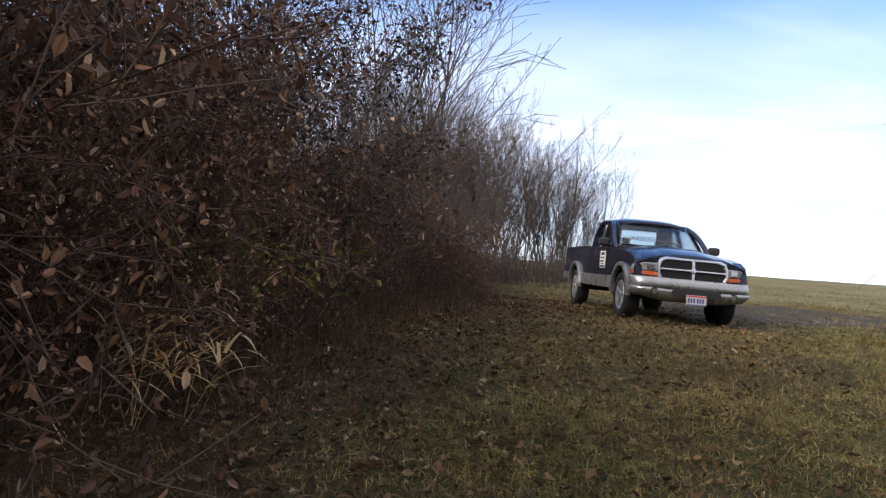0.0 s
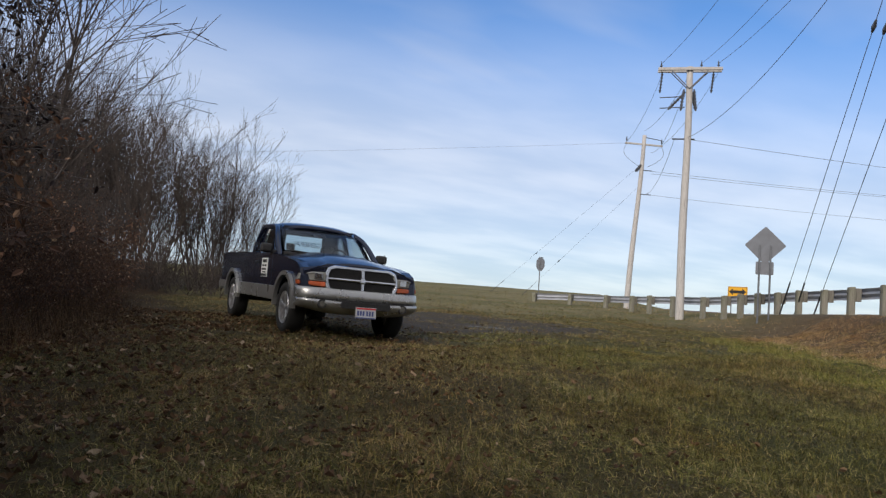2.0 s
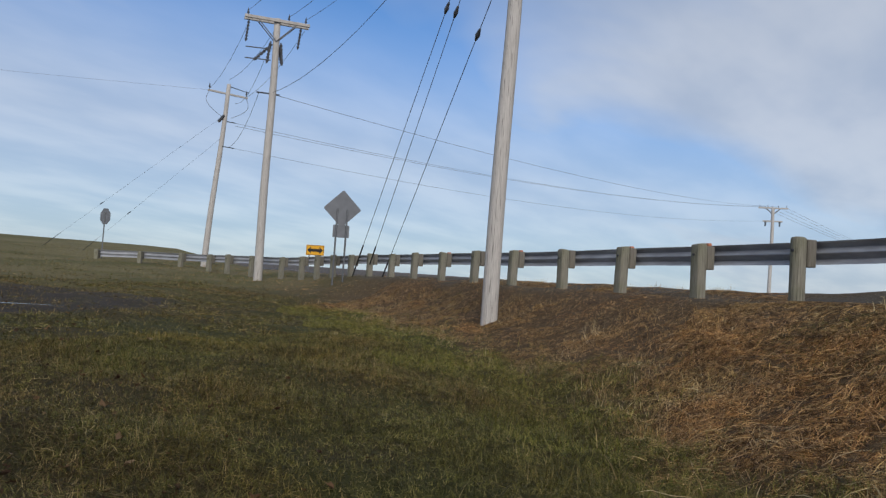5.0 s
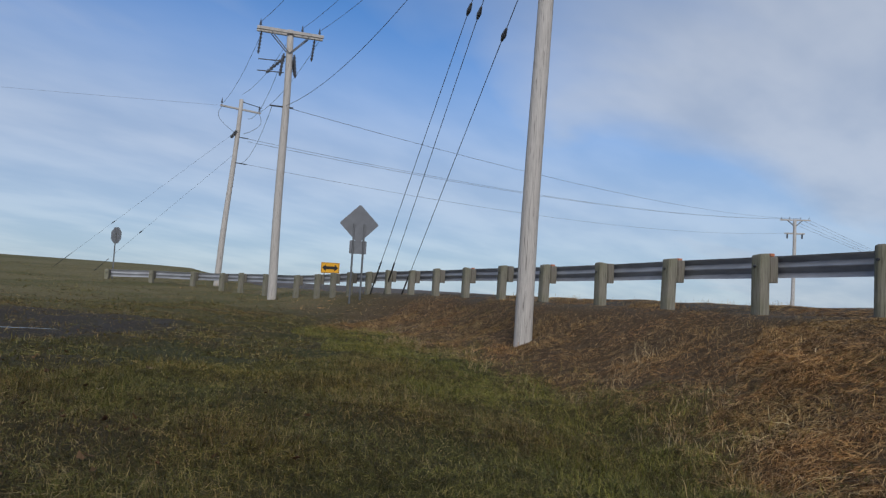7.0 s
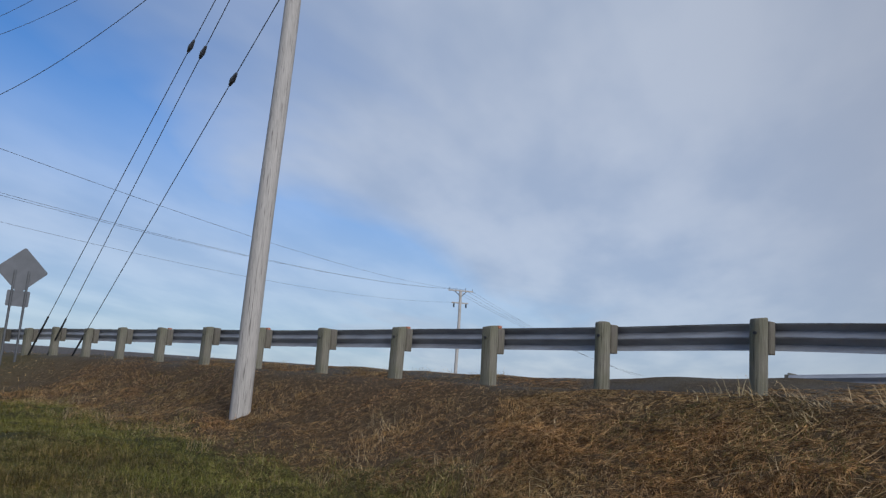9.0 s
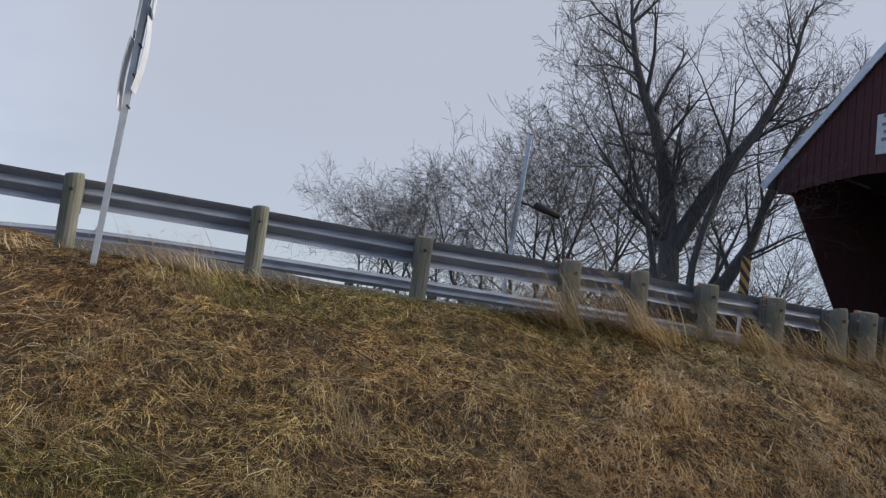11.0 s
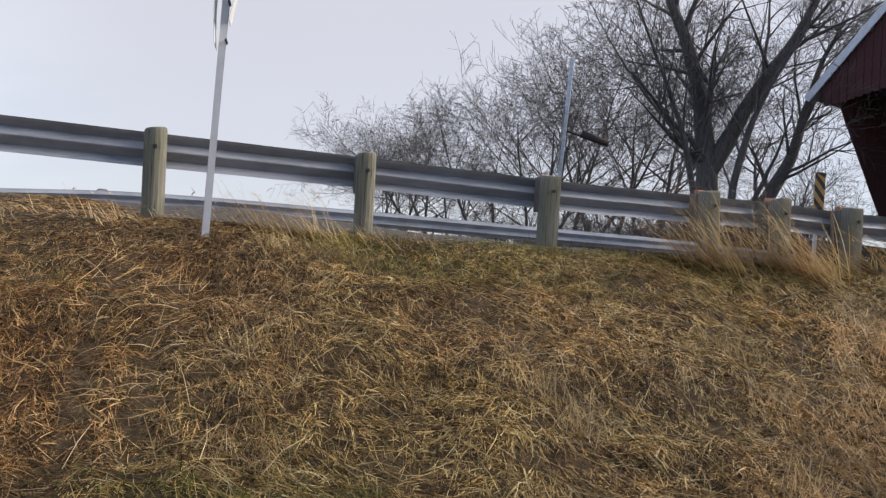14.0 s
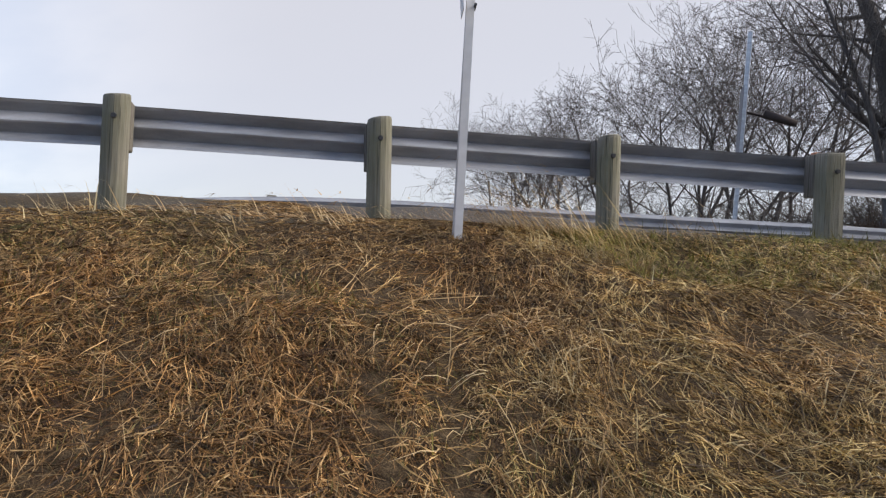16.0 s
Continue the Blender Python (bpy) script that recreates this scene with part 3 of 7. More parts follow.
def small_mesh(name, bm, mat):
    me = bpy.data.meshes.new(name)
    bmesh.ops.recalc_face_normals(bm, faces=bm.faces)
    bm.to_mesh(me)
    bm.free()
    me.materials.append(mat)
    return me


def build_guardrail(posts, label, face, tags=()):
    """posts: places of the post tops. face: +1 where the beam lies to the right of the line's way, -1 to its left."""
    rng = random.Random(4)
    rail = thing("guardrail", label, "guardrail")
    pts = np.array(posts, float)
    rounds = [post_mesh(rng, False) for _ in range(3)]
    squares = [post_mesh(rng, True) for _ in range(3)]
    block = block_mesh()
    bolt = small_mesh("bolt", rod(0.022, 0.018, (0, 0, 0), (0.018, 0, 0), 8), M_DARKMETAL)
    tag = small_mesh("reflector", box(0.07, 0.09, 0.045, 0.008), M_ORANGE)
    t = np.gradient(pts[:, :2], axis=0)
    t /= np.linalg.norm(t, axis=1, keepdims=True)
    n = np.stack([t[:, 1], -t[:, 0]], -1) * face
    for k, p in enumerate(pts):
        round_ = k in (14, 15, 16) or rng.random() < 0.15
        me = (rounds if round_ else squares)[k % 3]
        a = math.degrees(math.atan2(n[k][1], n[k][0]))
        lean = (rng.uniform(-1.2, 1.2), rng.uniform(-1.2, 1.2))
        ob = part_mesh("post", me, M_POST, rail, "", pose(p[0], p[1], p[2] + rng.uniform(-0.015, 0.02), lean[0], lean[1], a))
        b = part_mesh("blockout", block, M_BLOCK, ob, "", pose(0.175, 0.012 * rng.uniform(-1, 1), -0.215 + rng.uniform(0, 0.03), 0, 0, rng.uniform(-3, 3)))
        part_mesh("bolt", bolt, M_DARKMETAL, ob, "", pose(-0.1, 0, -0.17, 0, 0, 180))
        if k in tags:
            part_mesh("reflector", tag, M_ORANGE, ob, "small faded orange reflector", pose(0.18, 0, 0.0))
    line = pts.copy()
    line[:, :2] += n * 0.25
    line[:, 2] -= 0.17
    fine = resample(line, 0.35)
    fine = np.r_[fine, line[-1:]]
    if face < 0:
        fine = fine[::-1]
    # sections of beam, lapped like the real ones
    step = 11
    k = 0
    while k < len(fine) - 2:
        seg = fine[k : k + step + 1].copy()
        if len(seg) < 3:
            break
        seg[:, 2] += rng.uniform(-0.004, 0.004)
        w_beam(seg, rail, "")
        k += step
    return rail


build_guardrail(POSTS[::-1], "galvanised steel guardrail on weathered wooden posts beside the road", 1, (5, 7, 9, 10, 11, 12, 13, 15, 18, 19, 21, 23))
_far = offset_line(np.array(POSTS[18:])[::-1], 7.9)
_far = resample(_far[np.r_[0:len(_far):2]], 1.905)
_far[:, 2] -= np.interp(0.65 * _far[:, 0] + 0.76 * _far[:, 1], [2, 8, 12], [0.02, 0.06, 0.30])
build_guardrail(_far, "galvanised steel guardrail across the road", -1)


# ---- poles, wires and signs ----
def pole_mesh(height_, r0, r1, rng, lean=(0, 0)):
    k = 14
    z = np.linspace(-0.6, height_, k)
    line = np.stack([lean[0] * z / height_ + 0.03 * np.sin(z * 0.7 + rng.uniform(0, 6)), lean[1] * z / height_ + 0.02 * np.cos(z * 0.5), z], -1)
    v, f = tubes(line[None], np.linspace(r0, r1, k)[None], 18)
    top = np.array([[*line[-1]]])
    last = np.arange(len(v) - 18, len(v))
    caps = np.stack([last, np.roll(last, -1), np.full(18, len(v))], -1)
    return fast_mesh("pole", np.concatenate([v, top]), [f, caps], smooth=True)


def insulator(parent, at, label=""):
    x, y, z = at
    bm = join(rod(0.014, 0.014, (x, y, z - 0.02), (x, y, z + 0.16), 8), rod(0.055, 0.04, (x, y, z + 0.10), (x, y, z + 0.15), 12),
              rod(0.042, 0.03, (x, y, z + 0.15), (x, y, z + 0.21), 12), rod(0.03, 0.006, (x, y, z + 0.21), (x, y, z + 0.34), 8))
    return part("insulator", bm, M_CERAMIC, parent, label, smooth=True)


def cutout(parent, a, b, r=0.05):
    """A long dark fuse or arrester on a bracket."""
    a, b = Vector(a), Vector(b)
    bits = [rod(r * 0.5, r * 0.5, a, b, 8)]
    for t in (0.15, 0.3, 0.45, 0.6, 0.75, 0.9):
        c, d = a.lerp(b, t - 0.04), a.lerp(b, t + 0.04)
        bits.append(rod(r, r * 0.7, c, d, 10))
    return part("cutout_fuse", join(*bits), M_CERAMIC, parent)


def build_pole_with_arm():
    """The double-armed pole beside the rail."""
    rng = random.Random(7)
    x, y = 21.51, 24.9
    z = h1(x, y)
    p = thing("utility_pole", "weathered grey wooden utility pole with a double crossarm", "utility pole", pose(x, y, z))
    H = 10.55
    part_mesh("pole", pole_mesh(H, 0.175, 0.125, rng), M_POLE, p)
    ax = Vector((0.80, -0.60, 0)).normalized()
    side = Vector((-ax.y, ax.x, 0))
    q = math.degrees(math.atan2(ax.y, ax.x))
    for s in (-1, 1):
        c = side * 0.16 * s
        part("crossarm", box(2.55, 0.09, 0.12, 0.01), M_POLE, p, "", pose(c.x, c.y, H - 0.12, 0, 0, q))
    for s in (-1.15, 0.45, 1.12):
        c = ax * s
        insulator(p, (c.x, c.y, H - 0.06))
    for s in (-1, 1):
        for e in (-1, 1):
            a, b = ax * (0.72 * s) + side * (0.16 * e), side * (0.14 * e)
            part("brace", rod(0.022, 0.022, (a.x, a.y, H - 0.2), (b.x, b.y, H - 0.95), 6), M_SIGNBACK, p)
    for s in (-1, 1):
        a, b = ax * (0.12 * s) + Vector((0, 0, H - 1.0)), ax * (0.55 * s - 0.25) + Vector((0, 0, H - 1.75))
        cutout(p, a + side * 0.2, b + side * 0.2, 0.075)
        cutout(p, ax * (0.2 * s) + Vector((0, 0, H - 0.95)), ax * (0.3 * s) + Vector((0, 0, H - 1.85)), 0.07)
    for e in (-1.1, 0.95):
        c = ax * e + Vector((0, 0, H - 0.2))
        cutout(p, c, c + Vector((0.06, 0.18, -0.85)), 0.06)
    for dz in (1.25, 1.7):
        a, b = ax * -0.15 + Vector((0, 0, H - dz)), ax * -1.15 + Vector((0, 0, H - dz - 0.05))
        part("bracket_arm", rod(0.022, 0.022, a, b, 6), M_DARKMETAL, p)
    a, b = ax * -0.6 + Vector((0, 0, H - 3.05)), ax * 0.3 + Vector((0, 0, H - 3.05))
    part("bracket_arm", rod(0.03, 0.03, a, b, 8), M_DARKMETAL, p)
    return Vector((x, y, z)), ax, H


def build_small_pole():
    rng = random.Random(9)
    x, y = 25.3, 33.2
    z = h1(x, y)
    p = thing("utility_pole", "leaning slim wooden utility pole with a short crossarm", "utility pole", pose(x, y, z))
    H = 9.3
    lean = (0.32, -0.42)
    part_mesh("pole", pole_mesh(H, 0.16, 0.10, rng, lean), M_POLE, p)
    ax = Vector((0.96, -0.28, 0)).normalized()
    q = math.degrees(math.atan2(ax.y, ax.x))
    top = Vector((lean[0], lean[1], H))
    part("crossarm", box(2.1, 0.08, 0.09, 0.01), M_POLE, p, "", pose(lean[0], lean[1], H - 0.5, 0, 0, q))
    for s in (-0.98, 0.98):
        c = top + ax * s
        insulator(p, (c.x, c.y, H - 0.45))
        # jumper loop below the arm's end
        d = top + ax * (0.25 * s) + Vector((0, 0, -1.7))
        t_ = np.linspace(0, 1, 9)[:, None]
        a_, b_ = np.array((c.x, c.y, H - 0.55)), np.array(d)
        loop = a_ * (1 - t_) + b_ * t_ + np.array(ax)[None] * (0.45 * s * np.sin(np.pi * t_))
        v, f = tubes(loop[None], np.full((1, 9), 0.011), 5)
        part_mesh("jumper_wire", fast_mesh("jumper_wire", v, f), M_WIRE, p)
    part("bracket_arm", rod(0.022, 0.018, top + Vector((0, 0, -0.1)), top + ax * 1.1 + Vector((0, 0, -0.22)), 6), M_DARKMETAL, p)
    cutout(p, top + Vector((0, 0, -1.6)) - ax * 0.1, top + Vector((0, 0, -2.0)) - ax * 0.4, 0.09)
    for dz in (1.9, 3.2):
        a = top + Vector((0, 0, -dz))
        part("bracket_arm", rod(0.025, 0.025, a - ax * 0.1, a + ax * 0.5, 6), M_DARKMETAL, p)
    return Vector((x, y, z)), ax, H, lean


def build_near_pole():
    rng = random.Random(11)
    x, y = 13.67, 9.566
    z = h1(x, y) - 0.02
    p = thing("utility_pole", "tall pale weathered wooden utility pole standing on the embankment", "utility pole", pose(x, y, z))
    H = 11.2
    part_mesh("pole", pole_mesh(H, 0.163, 0.120, rng, (0.09, -0.08)), M_POLE, p)
    ax = Vector((0.72, -0.69, 0)).normalized()
    q = math.degrees(math.atan2(ax.y, ax.x))
    part("crossarm", box(2.5, 0.1, 0.12, 0.01), M_POLE, p, "", pose(0.02, 0.02, H - 0.2, 0, 0, q))
    for s in (-1.1, 0.35, 1.1):
        c = ax * s
        insulator(p, (c.x, c.y, H - 0.14))
    return Vector((x, y, z)), ax, H


def build_far_pole():
    rng = random.Random(13)
    x, y = 96.1, 19.45
    z = h1(x, y)
    p = thing("utility_pole", "distant wooden utility pole with two crossarms across the road", "utility pole", pose(x, y, z))
    H = 12.7 - z
    part_mesh("pole", pole_mesh(H, 0.22, 0.18, rng), M_POLE, p)
    ax = Vector((0.35, -0.94, 0)).normalized()
    q = math.degrees(math.atan2(ax.y, ax.x))
    for dz, w in ((0.1, 3.3), (1.7, 2.2)):
        part("crossarm", box(w, 0.16, 0.17, 0.01), M_POLE, p, "", pose(0, 0, H - dz, 0, 0, q))
    for s in (-1.5, -0.6, 0.6, 1.5):
        c = ax * s
        insulator(p, (c.x, c.y, H - 0.05))
    for s in (-0.8, 0.8):
        part("brace", rod(0.05, 0.05, ax * s + Vector((0, 0, H - 0.15)), Vector((0, 0, H - 0.9)), 6), M_BARK, p)
        cutout(p, ax * s + Vector((0, 0, H - 1.7)), ax * s + Vector((0, 0, H - 2.3)), 0.13)
    return Vector((x, y, z)), ax, H


def wire(a, b, sag, r=0.008, name="overhead_wire", label="thin dark overhead power line"):
    a, b = Vector(a), Vector(b)
    t = np.linspace(0, 1, 26)
    line = np.array(a)[None] * (1 - t[:, None]) + np.array(b)[None] * t[:, None]
    line[:, 2] -= sag * 4 * t * (1 - t)
    v, f = tubes(line[None], np.full((1, 26), r), 6)
    me = fast_mesh(name, v, f, smooth=True)
    me.materials.append(M_WIRE)
    tagged(new(name, me), label, "cable", "overhead lines")


def guy(a, b, knot, r=0.009):
    """A stay from the ground to a pole, with a strain insulator and a sleeve at its foot."""
    a, b = Vector(a), Vector(b)
    g = thing("guy_wire", "steel guy wire with a dark sleeve at its anchored foot", "cable", group="guy wires")
    part("strand", rod(r, r, a, b, 6), M_WIRE, g)
    part("sleeve", rod(2.9 * r, 2.9 * r, a, a.lerp(b, 0.11), 8), M_DARKMETAL, g)
    c = a.lerp(b, knot)
    d = (b - a).normalized()
    part("strain_insulator", join(rod(3 * r, 6.5 * r, c - d * 0.16, c - d * 0.015, 8), rod(6.5 * r, 3 * r, c - d * 0.02, c + d * 0.16, 8)), M_CERAMIC, g)


def plate_sign(name, label, category, place, facing, outline, z0, thick, back, posts, front=None, top=None):
    """A flat sign of that outline (u, v), its face turned to the way 'facing' (degrees), on posts at the given offsets."""
    x, y = place
    g = h1(x, y)
    s = thing(name, label, category, pose(x, y, g, 0, 0, facing))
    part("sign_panel", prism(outline, thick, "x", -thick / 2, 0.002), back, s, "", pose(0, 0, z0))
    lo = (top or z0)
    for u in posts:
        bm = prism([(-0.032, -0.018), (0.032, -0.018), (0.032, -0.010), (0.012, 0.018), (-0.012, 0.018), (-0.032, -0.010)], lo + 0.45, "z", -0.45)
        part("post", bm, M_OLDZINC, s, "dull galvanised channel post", pose(-0.035, u, 0, 0, 0, 90))
    return s, g


def bars(parent, at, rows, face, mat, thick=0.002):
    """Plain bars in place of writing that cannot be read: rows of (u, v, length, height)."""
    for u, v, w, h in rows:
        part("lettering_bar", box(thick, w, h), mat, parent, "", pose(at + thick / 2 * face, u, v))


A_FOOT, A_AX, A_H = build_pole_with_arm()
C_FOOT, C_AX, C_H, C_LEAN = build_small_pole()
N_FOOT, N_AX, N_H = build_near_pole()
F_FOOT, F_AX, F_H = build_far_pole()
UP = Vector((0, 0, 1))
for sa, sn in ((-1.15, -1.1), (0.45, 0.35), (1.12, 1.1)):
    wire(A_FOOT + A_AX * sa + UP * (A_H + 0.15), N_FOOT + N_AX * sn + UP * (N_H + 0.05), 0.55)
wire(A_FOOT + UP * (A_H - 3.0), N_FOOT + UP * (N_H - 1.6), 0.9, 0.009)
_ctop = C_FOOT + Vector((C_LEAN[0], C_LEAN[1], C_H))
for sa, sc, dz in ((-1.1, -1.0, -0.45), (0.0, 0.0, 0.25), (1.1, 1.0, -0.45)):
    wire(A_FOOT + A_AX * sa + UP * (A_H - 0.3), _ctop + C_AX * sc + UP * dz, 0.35)
wire(A_FOOT - A_AX * 0.4 + UP * (A_H - 1.75), _ctop + C_AX * 0.4 - UP * 0.9, 0.5)
wire(A_FOOT - A_AX * 0.5 + UP * (A_H - 3.05), _ctop - UP * 3.2, 0.7)
for s, dz in ((0.1, -1.9), (0.5, -2.05)):
    wire(_ctop + C_AX * s + UP * dz, F_FOOT + F_AX * (2 * s - 0.6) + UP * (F_H + 0.1), 1.1, 0.009)
wire(A_FOOT + UP * (A_H - 3.05), F_FOOT + F_AX * 0.6 + UP * (F_H + 0.1), 1.0, 0.009)
wire(_ctop + C_AX * 0.4 - UP * 3.2, F_FOOT + UP * (F_H - 1.6), 1.2, 0.008)
for s in (-1.4, -0.5, 0.6, 1.4):
    wire(F_FOOT + F_AX * s + UP * F_H, Vector((190 + 6 * s, -12, 4.5)), 1.2, 0.012)
wire(_ctop - C_AX * 1.0 - UP * 0.5, Vector((-62, 101, 11.5)), 1.6, 0.0045)
for k, (fx, fy) in enumerate(((21.34, 19.8), (21.3, 19.15), (20.85, 18.05))):
    guy((fx, fy, h1(fx, fy)), N_FOOT + UP * (10.4, 9.8, 7.35)[k], (0.69, 0.71, 0.82)[k])
for fx, fy in ((23.5, 45.5), (24.2, 42.5)):
    guy((fx, fy, h1(fx, fy)), _ctop - UP * (1.5 if fx < 24 else 2.6), 0.35, 0.005)


def oct_outline(r):
    return [(r * math.cos(math.radians(22.5 + 45 * k)), r * math.sin(math.radians(22.5 + 45 * k))) for k in range(8)]


def rect_outline(w, h, r=0.03):
    pts = []
    for cx, cy, a0 in ((w / 2 - r, h / 2 - r, 0), (-w / 2 + r, h / 2 - r, 90), (-w / 2 + r, -h / 2 + r, 180), (w / 2 - r, -h / 2 + r, 270)):
        pts += [(cx + r * math.cos(math.radians(a0 + t)), cy + r * math.sin(math.radians(a0 + t))) for t in (0, 45, 90)]
    return pts


def diamond_outline(s, r=0.05):
    return [((u * math.cos(math.pi / 4) - v * math.sin(math.pi / 4)), (u * math.sin(math.pi / 4) + v * math.cos(math.pi / 4))) for u, v in rect_outline(s, s, r)]


stop, _ = plate_sign("stop_sign", "back of an octagonal grey metal stop sign on a post", "traffic sign", (20.85, 34.85), 5, oct_outline(0.40), 1.98, 0.006, M_SIGNBACK, (0,), top=2.2)
dia, _ = plate_sign("warning_sign", "back of a grey diamond warning sign with a small plaque below", "traffic sign", (20.3, 19.55), 48, diamond_outline(0.92), 2.55, 0.006, M_SIGNBACK, (-0.17, 0.17), top=2.55)
part("advisory_plaque", prism(rect_outline(0.56, 0.43), 0.006, "x", 0, 0.002), M_SIGNBACK, dia, "", pose(0, 0, 1.78))
for u in (-0.17, 0.17):
    part("fixing_strap", box(0.03, 0.05, 0.5, 0.004), M_SIGNBACK, dia, "", pose(-0.03, u, 2.3))
arrow, _ = plate_sign("arrow_sign", "yellow rectangular sign with a black two-way arrow", "traffic sign", (32.6, 32.7), 205, rect_outline(1.1, 0.6), 1.42, 0.006, M_YELLOW, (-0.35, 0.35), top=1.7)
_ar = [(-0.48, 0), (-0.26, 0.2), (-0.26, 0.085), (0.26, 0.085), (0.26, 0.2), (0.48, 0), (0.26, -0.2), (0.26, -0.085), (-0.26, -0.085), (-0.26, -0.2)]
part("double_arrow", prism(_ar, 0.003, "x", 0.0045), M_BLACK, arrow, "black double-headed arrow", pose(0, 0, 1.42))
part("border", join(*[box(0.002, w, h, 0, (0.0045, u, v)) for u, v, w, h in ((0, 0.275, 1.04, 0.018), (0, -0.275, 1.04, 0.018), (0.51, 0, 0.018, 0.55), (-0.51, 0, 0.018, 0.55))]),
     M_BLACK, arrow, "", pose(0, 0, 1.42))


def lerp(a, b, t):
    return a + (b - a) * t


def patch_sheet(fn, nu=4, nv=10, thick=0.004):
    """A thin curved sheet fn(u, v)."""
    bm = bmesh.new()
    sides = []
    for dx in (0.0, thick):
        sides.append([[bm.verts.new(Vector(fn(i / nu, j / nv)) + Vector((dx, 0, 0))) for j in range(nv + 1)] for i in range(nu + 1)])
    for k, g in enumerate(sides):
        for i in range(nu):
            for j in range(nv):
                q = (g[i][j], g[i + 1][j], g[i + 1][j + 1], g[i][j + 1])
                bm.faces.new(q if k else q[::-1])
    a, b = sides
    for i in range(nu):
        for j in (0, nv):
            bm.faces.new((a[i][j], a[i + 1][j], b[i + 1][j], b[i][j]))
    for j in range(nv):
        for i in (0, nu):
            bm.faces.new((a[i][j], a[i][j + 1], b[i][j + 1], b[i][j]))
    return bm


def build_edge_sign():
    """The tall post before the rail with battered sign plates seen edge-on."""
    x, y = 9.09, 1.30
    g = h1(x, y)
    s = thing("road_sign", "battered metal road signs edge-on on a galvanised post", "traffic sign", pose(x, y, g - 0.1, 0, -1.2, 43))
    for at, dark in (((0.0, 0.0), False), ((0.012, -0.050), True)):
        bm = prism([(-0.026, -0.018), (0.026, -0.018), (0.026, -0.011), (0.014, -0.011), (0.012, 0.020), (-0.012, 0.020), (-0.014, -0.011), (-0.026, -0.011)], 4.3, "z", -0.3)
        part("post", bm, M_DULL if dark else M_SIGNAL, s, "dull channel post" if dark else "pale galvanised channel post", pose(at[0], at[1], 0, 0.0, 0.4 if dark else 0, 185))
    def curl(side, deep, z0, z1):
        return lambda u, v: (side * (0.045 + deep * math.sin(math.pi * v)), lerp(-0.10, 0.10, u), lerp(z0, z1, v))
    part("sign_panel", patch_sheet(curl(-1, 0.045, 1.75, 2.6)), M_SIGNAL, s, "bent pale sign plate")
    part("sign_panel", patch_sheet(curl(1, 0.025, 1.55, 2.25)), M_SIGNAL, s, "curled small sign plate")
    part("sign_panel", box(0.020, 0.26, 1.5, 0.004), M_SIGNAL, s, "upper sign plate edge-on", pose(0.05, -0.02, 3.05, 0, 0, 14))
    part("sign_panel", box(0.016, 0.22, 1.3, 0.004), M_SIGNAL, s, "upper sign plate edge-on", pose(-0.075, 0.02, 3.15, 0, 1.0, 8))
    for z in (1.6, 1.9, 2.2, 2.9, 3.2):
        part("bolt", rod(0.010, 0.010, (-0.03, -0.05, z), (-0.03, 0.06, z), 6), M_DARKMETAL, s)


def build_far_post():
    x, y = 11.75, -11.95
    g = h1(x, y)
    s = thing("road_sign", "pale channel post with a sign edge-on across the road", "traffic sign", pose(x, y, g, 0, -3.0, 22))
    part("post", box(0.10, 0.10, 5.7, 0.01), M_STEEL, s, "", pose(0, 0, 2.45, 1.0, 0, 0))
    part("sign_panel", prism(rect_outline(0.75, 1.6, 0.05), 0.006, "x", 0, 0.002), M_SIGNBACK, s, "", pose(0.07, 0, 3.2, 0, 0, 2))
    rust = plain("dark_rust", (0.055, 0.042, 0.038), 0.8, 0.2, 0.3, 20)
    z = 4.93 - g
    part("bracket", rod(0.025, 0.025, (-0.05, 0, z + 0.12), (-0.5, -0.05, z + 0.02), 8), rust, s, "thin dark bracket")
    part("bracket_arm", rod(0.105, 0.085, (-0.42, -0.04, z + 0.10), (-1.12, -0.11, z - 0.10), 12), rust, s, "short thick dark arm", smooth=True)


def build_object_marker():
    x, y = 5.85, -12.2
    g = h1(x, y)
    s = thing("object_marker", "yellow and black diagonally striped bridge marker on a post", "traffic sign", pose(x, y, g + 0.12, 0, 2.0, 130))
    part("post", box(0.06, 0.06, 2.3, 0.005), M_STEEL, s, "", pose(-0.04, 0, 1.0))
    w, h = 0.24, 0.92
    # sign yellow darkened in its colour for the shadow the marker stands in
    shaded_yellow = plain("marker_shaded_yellow", (0.38, 0.21, 0.05), 0.6, 0, 0.2, 14)
    part("sign_panel", prism(rect_outline(w, h, 0.02), 0.006, "x", 0, 0.001), shaded_yellow, s, "", pose(0, 0, 1.78))
    for k in range(-1, 5):
        v0 = -h / 2 + k * 0.27
        pts = [(-w / 2, v0 + 0.27), (w / 2, v0), (w / 2, v0 + 0.13), (-w / 2, v0 + 0.40)]
        pts = [(u, max(-h / 2, min(h / 2, v))) for u, v in pts]
        if pts[3][1] - pts[0][1] < 0.01 and pts[2][1] - pts[1][1] < 0.01:
            continue
        part("stripe", prism(pts, 0.002, "x", 0.0065), M_BLACK, s, "black diagonal stripe", pose(0, 0, 1.78))


build_edge_sign()
build_far_post()
build_object_marker()
_x, _y = 2.74, -2.4
stump = thing("fence_post", "old dark weathered wooden fence post in the grass", "fence post", pose(_x, _y, h1(_x, _y), 3, -2, 20))
part("post", box(0.15, 0.15, 1.0, 0.02, (0, 0, 0.08)), M_TWIG, stump)


# ---- trees and thicket ----
def unit(v):
    return v / (np.linalg.norm(v) + 1e-9)


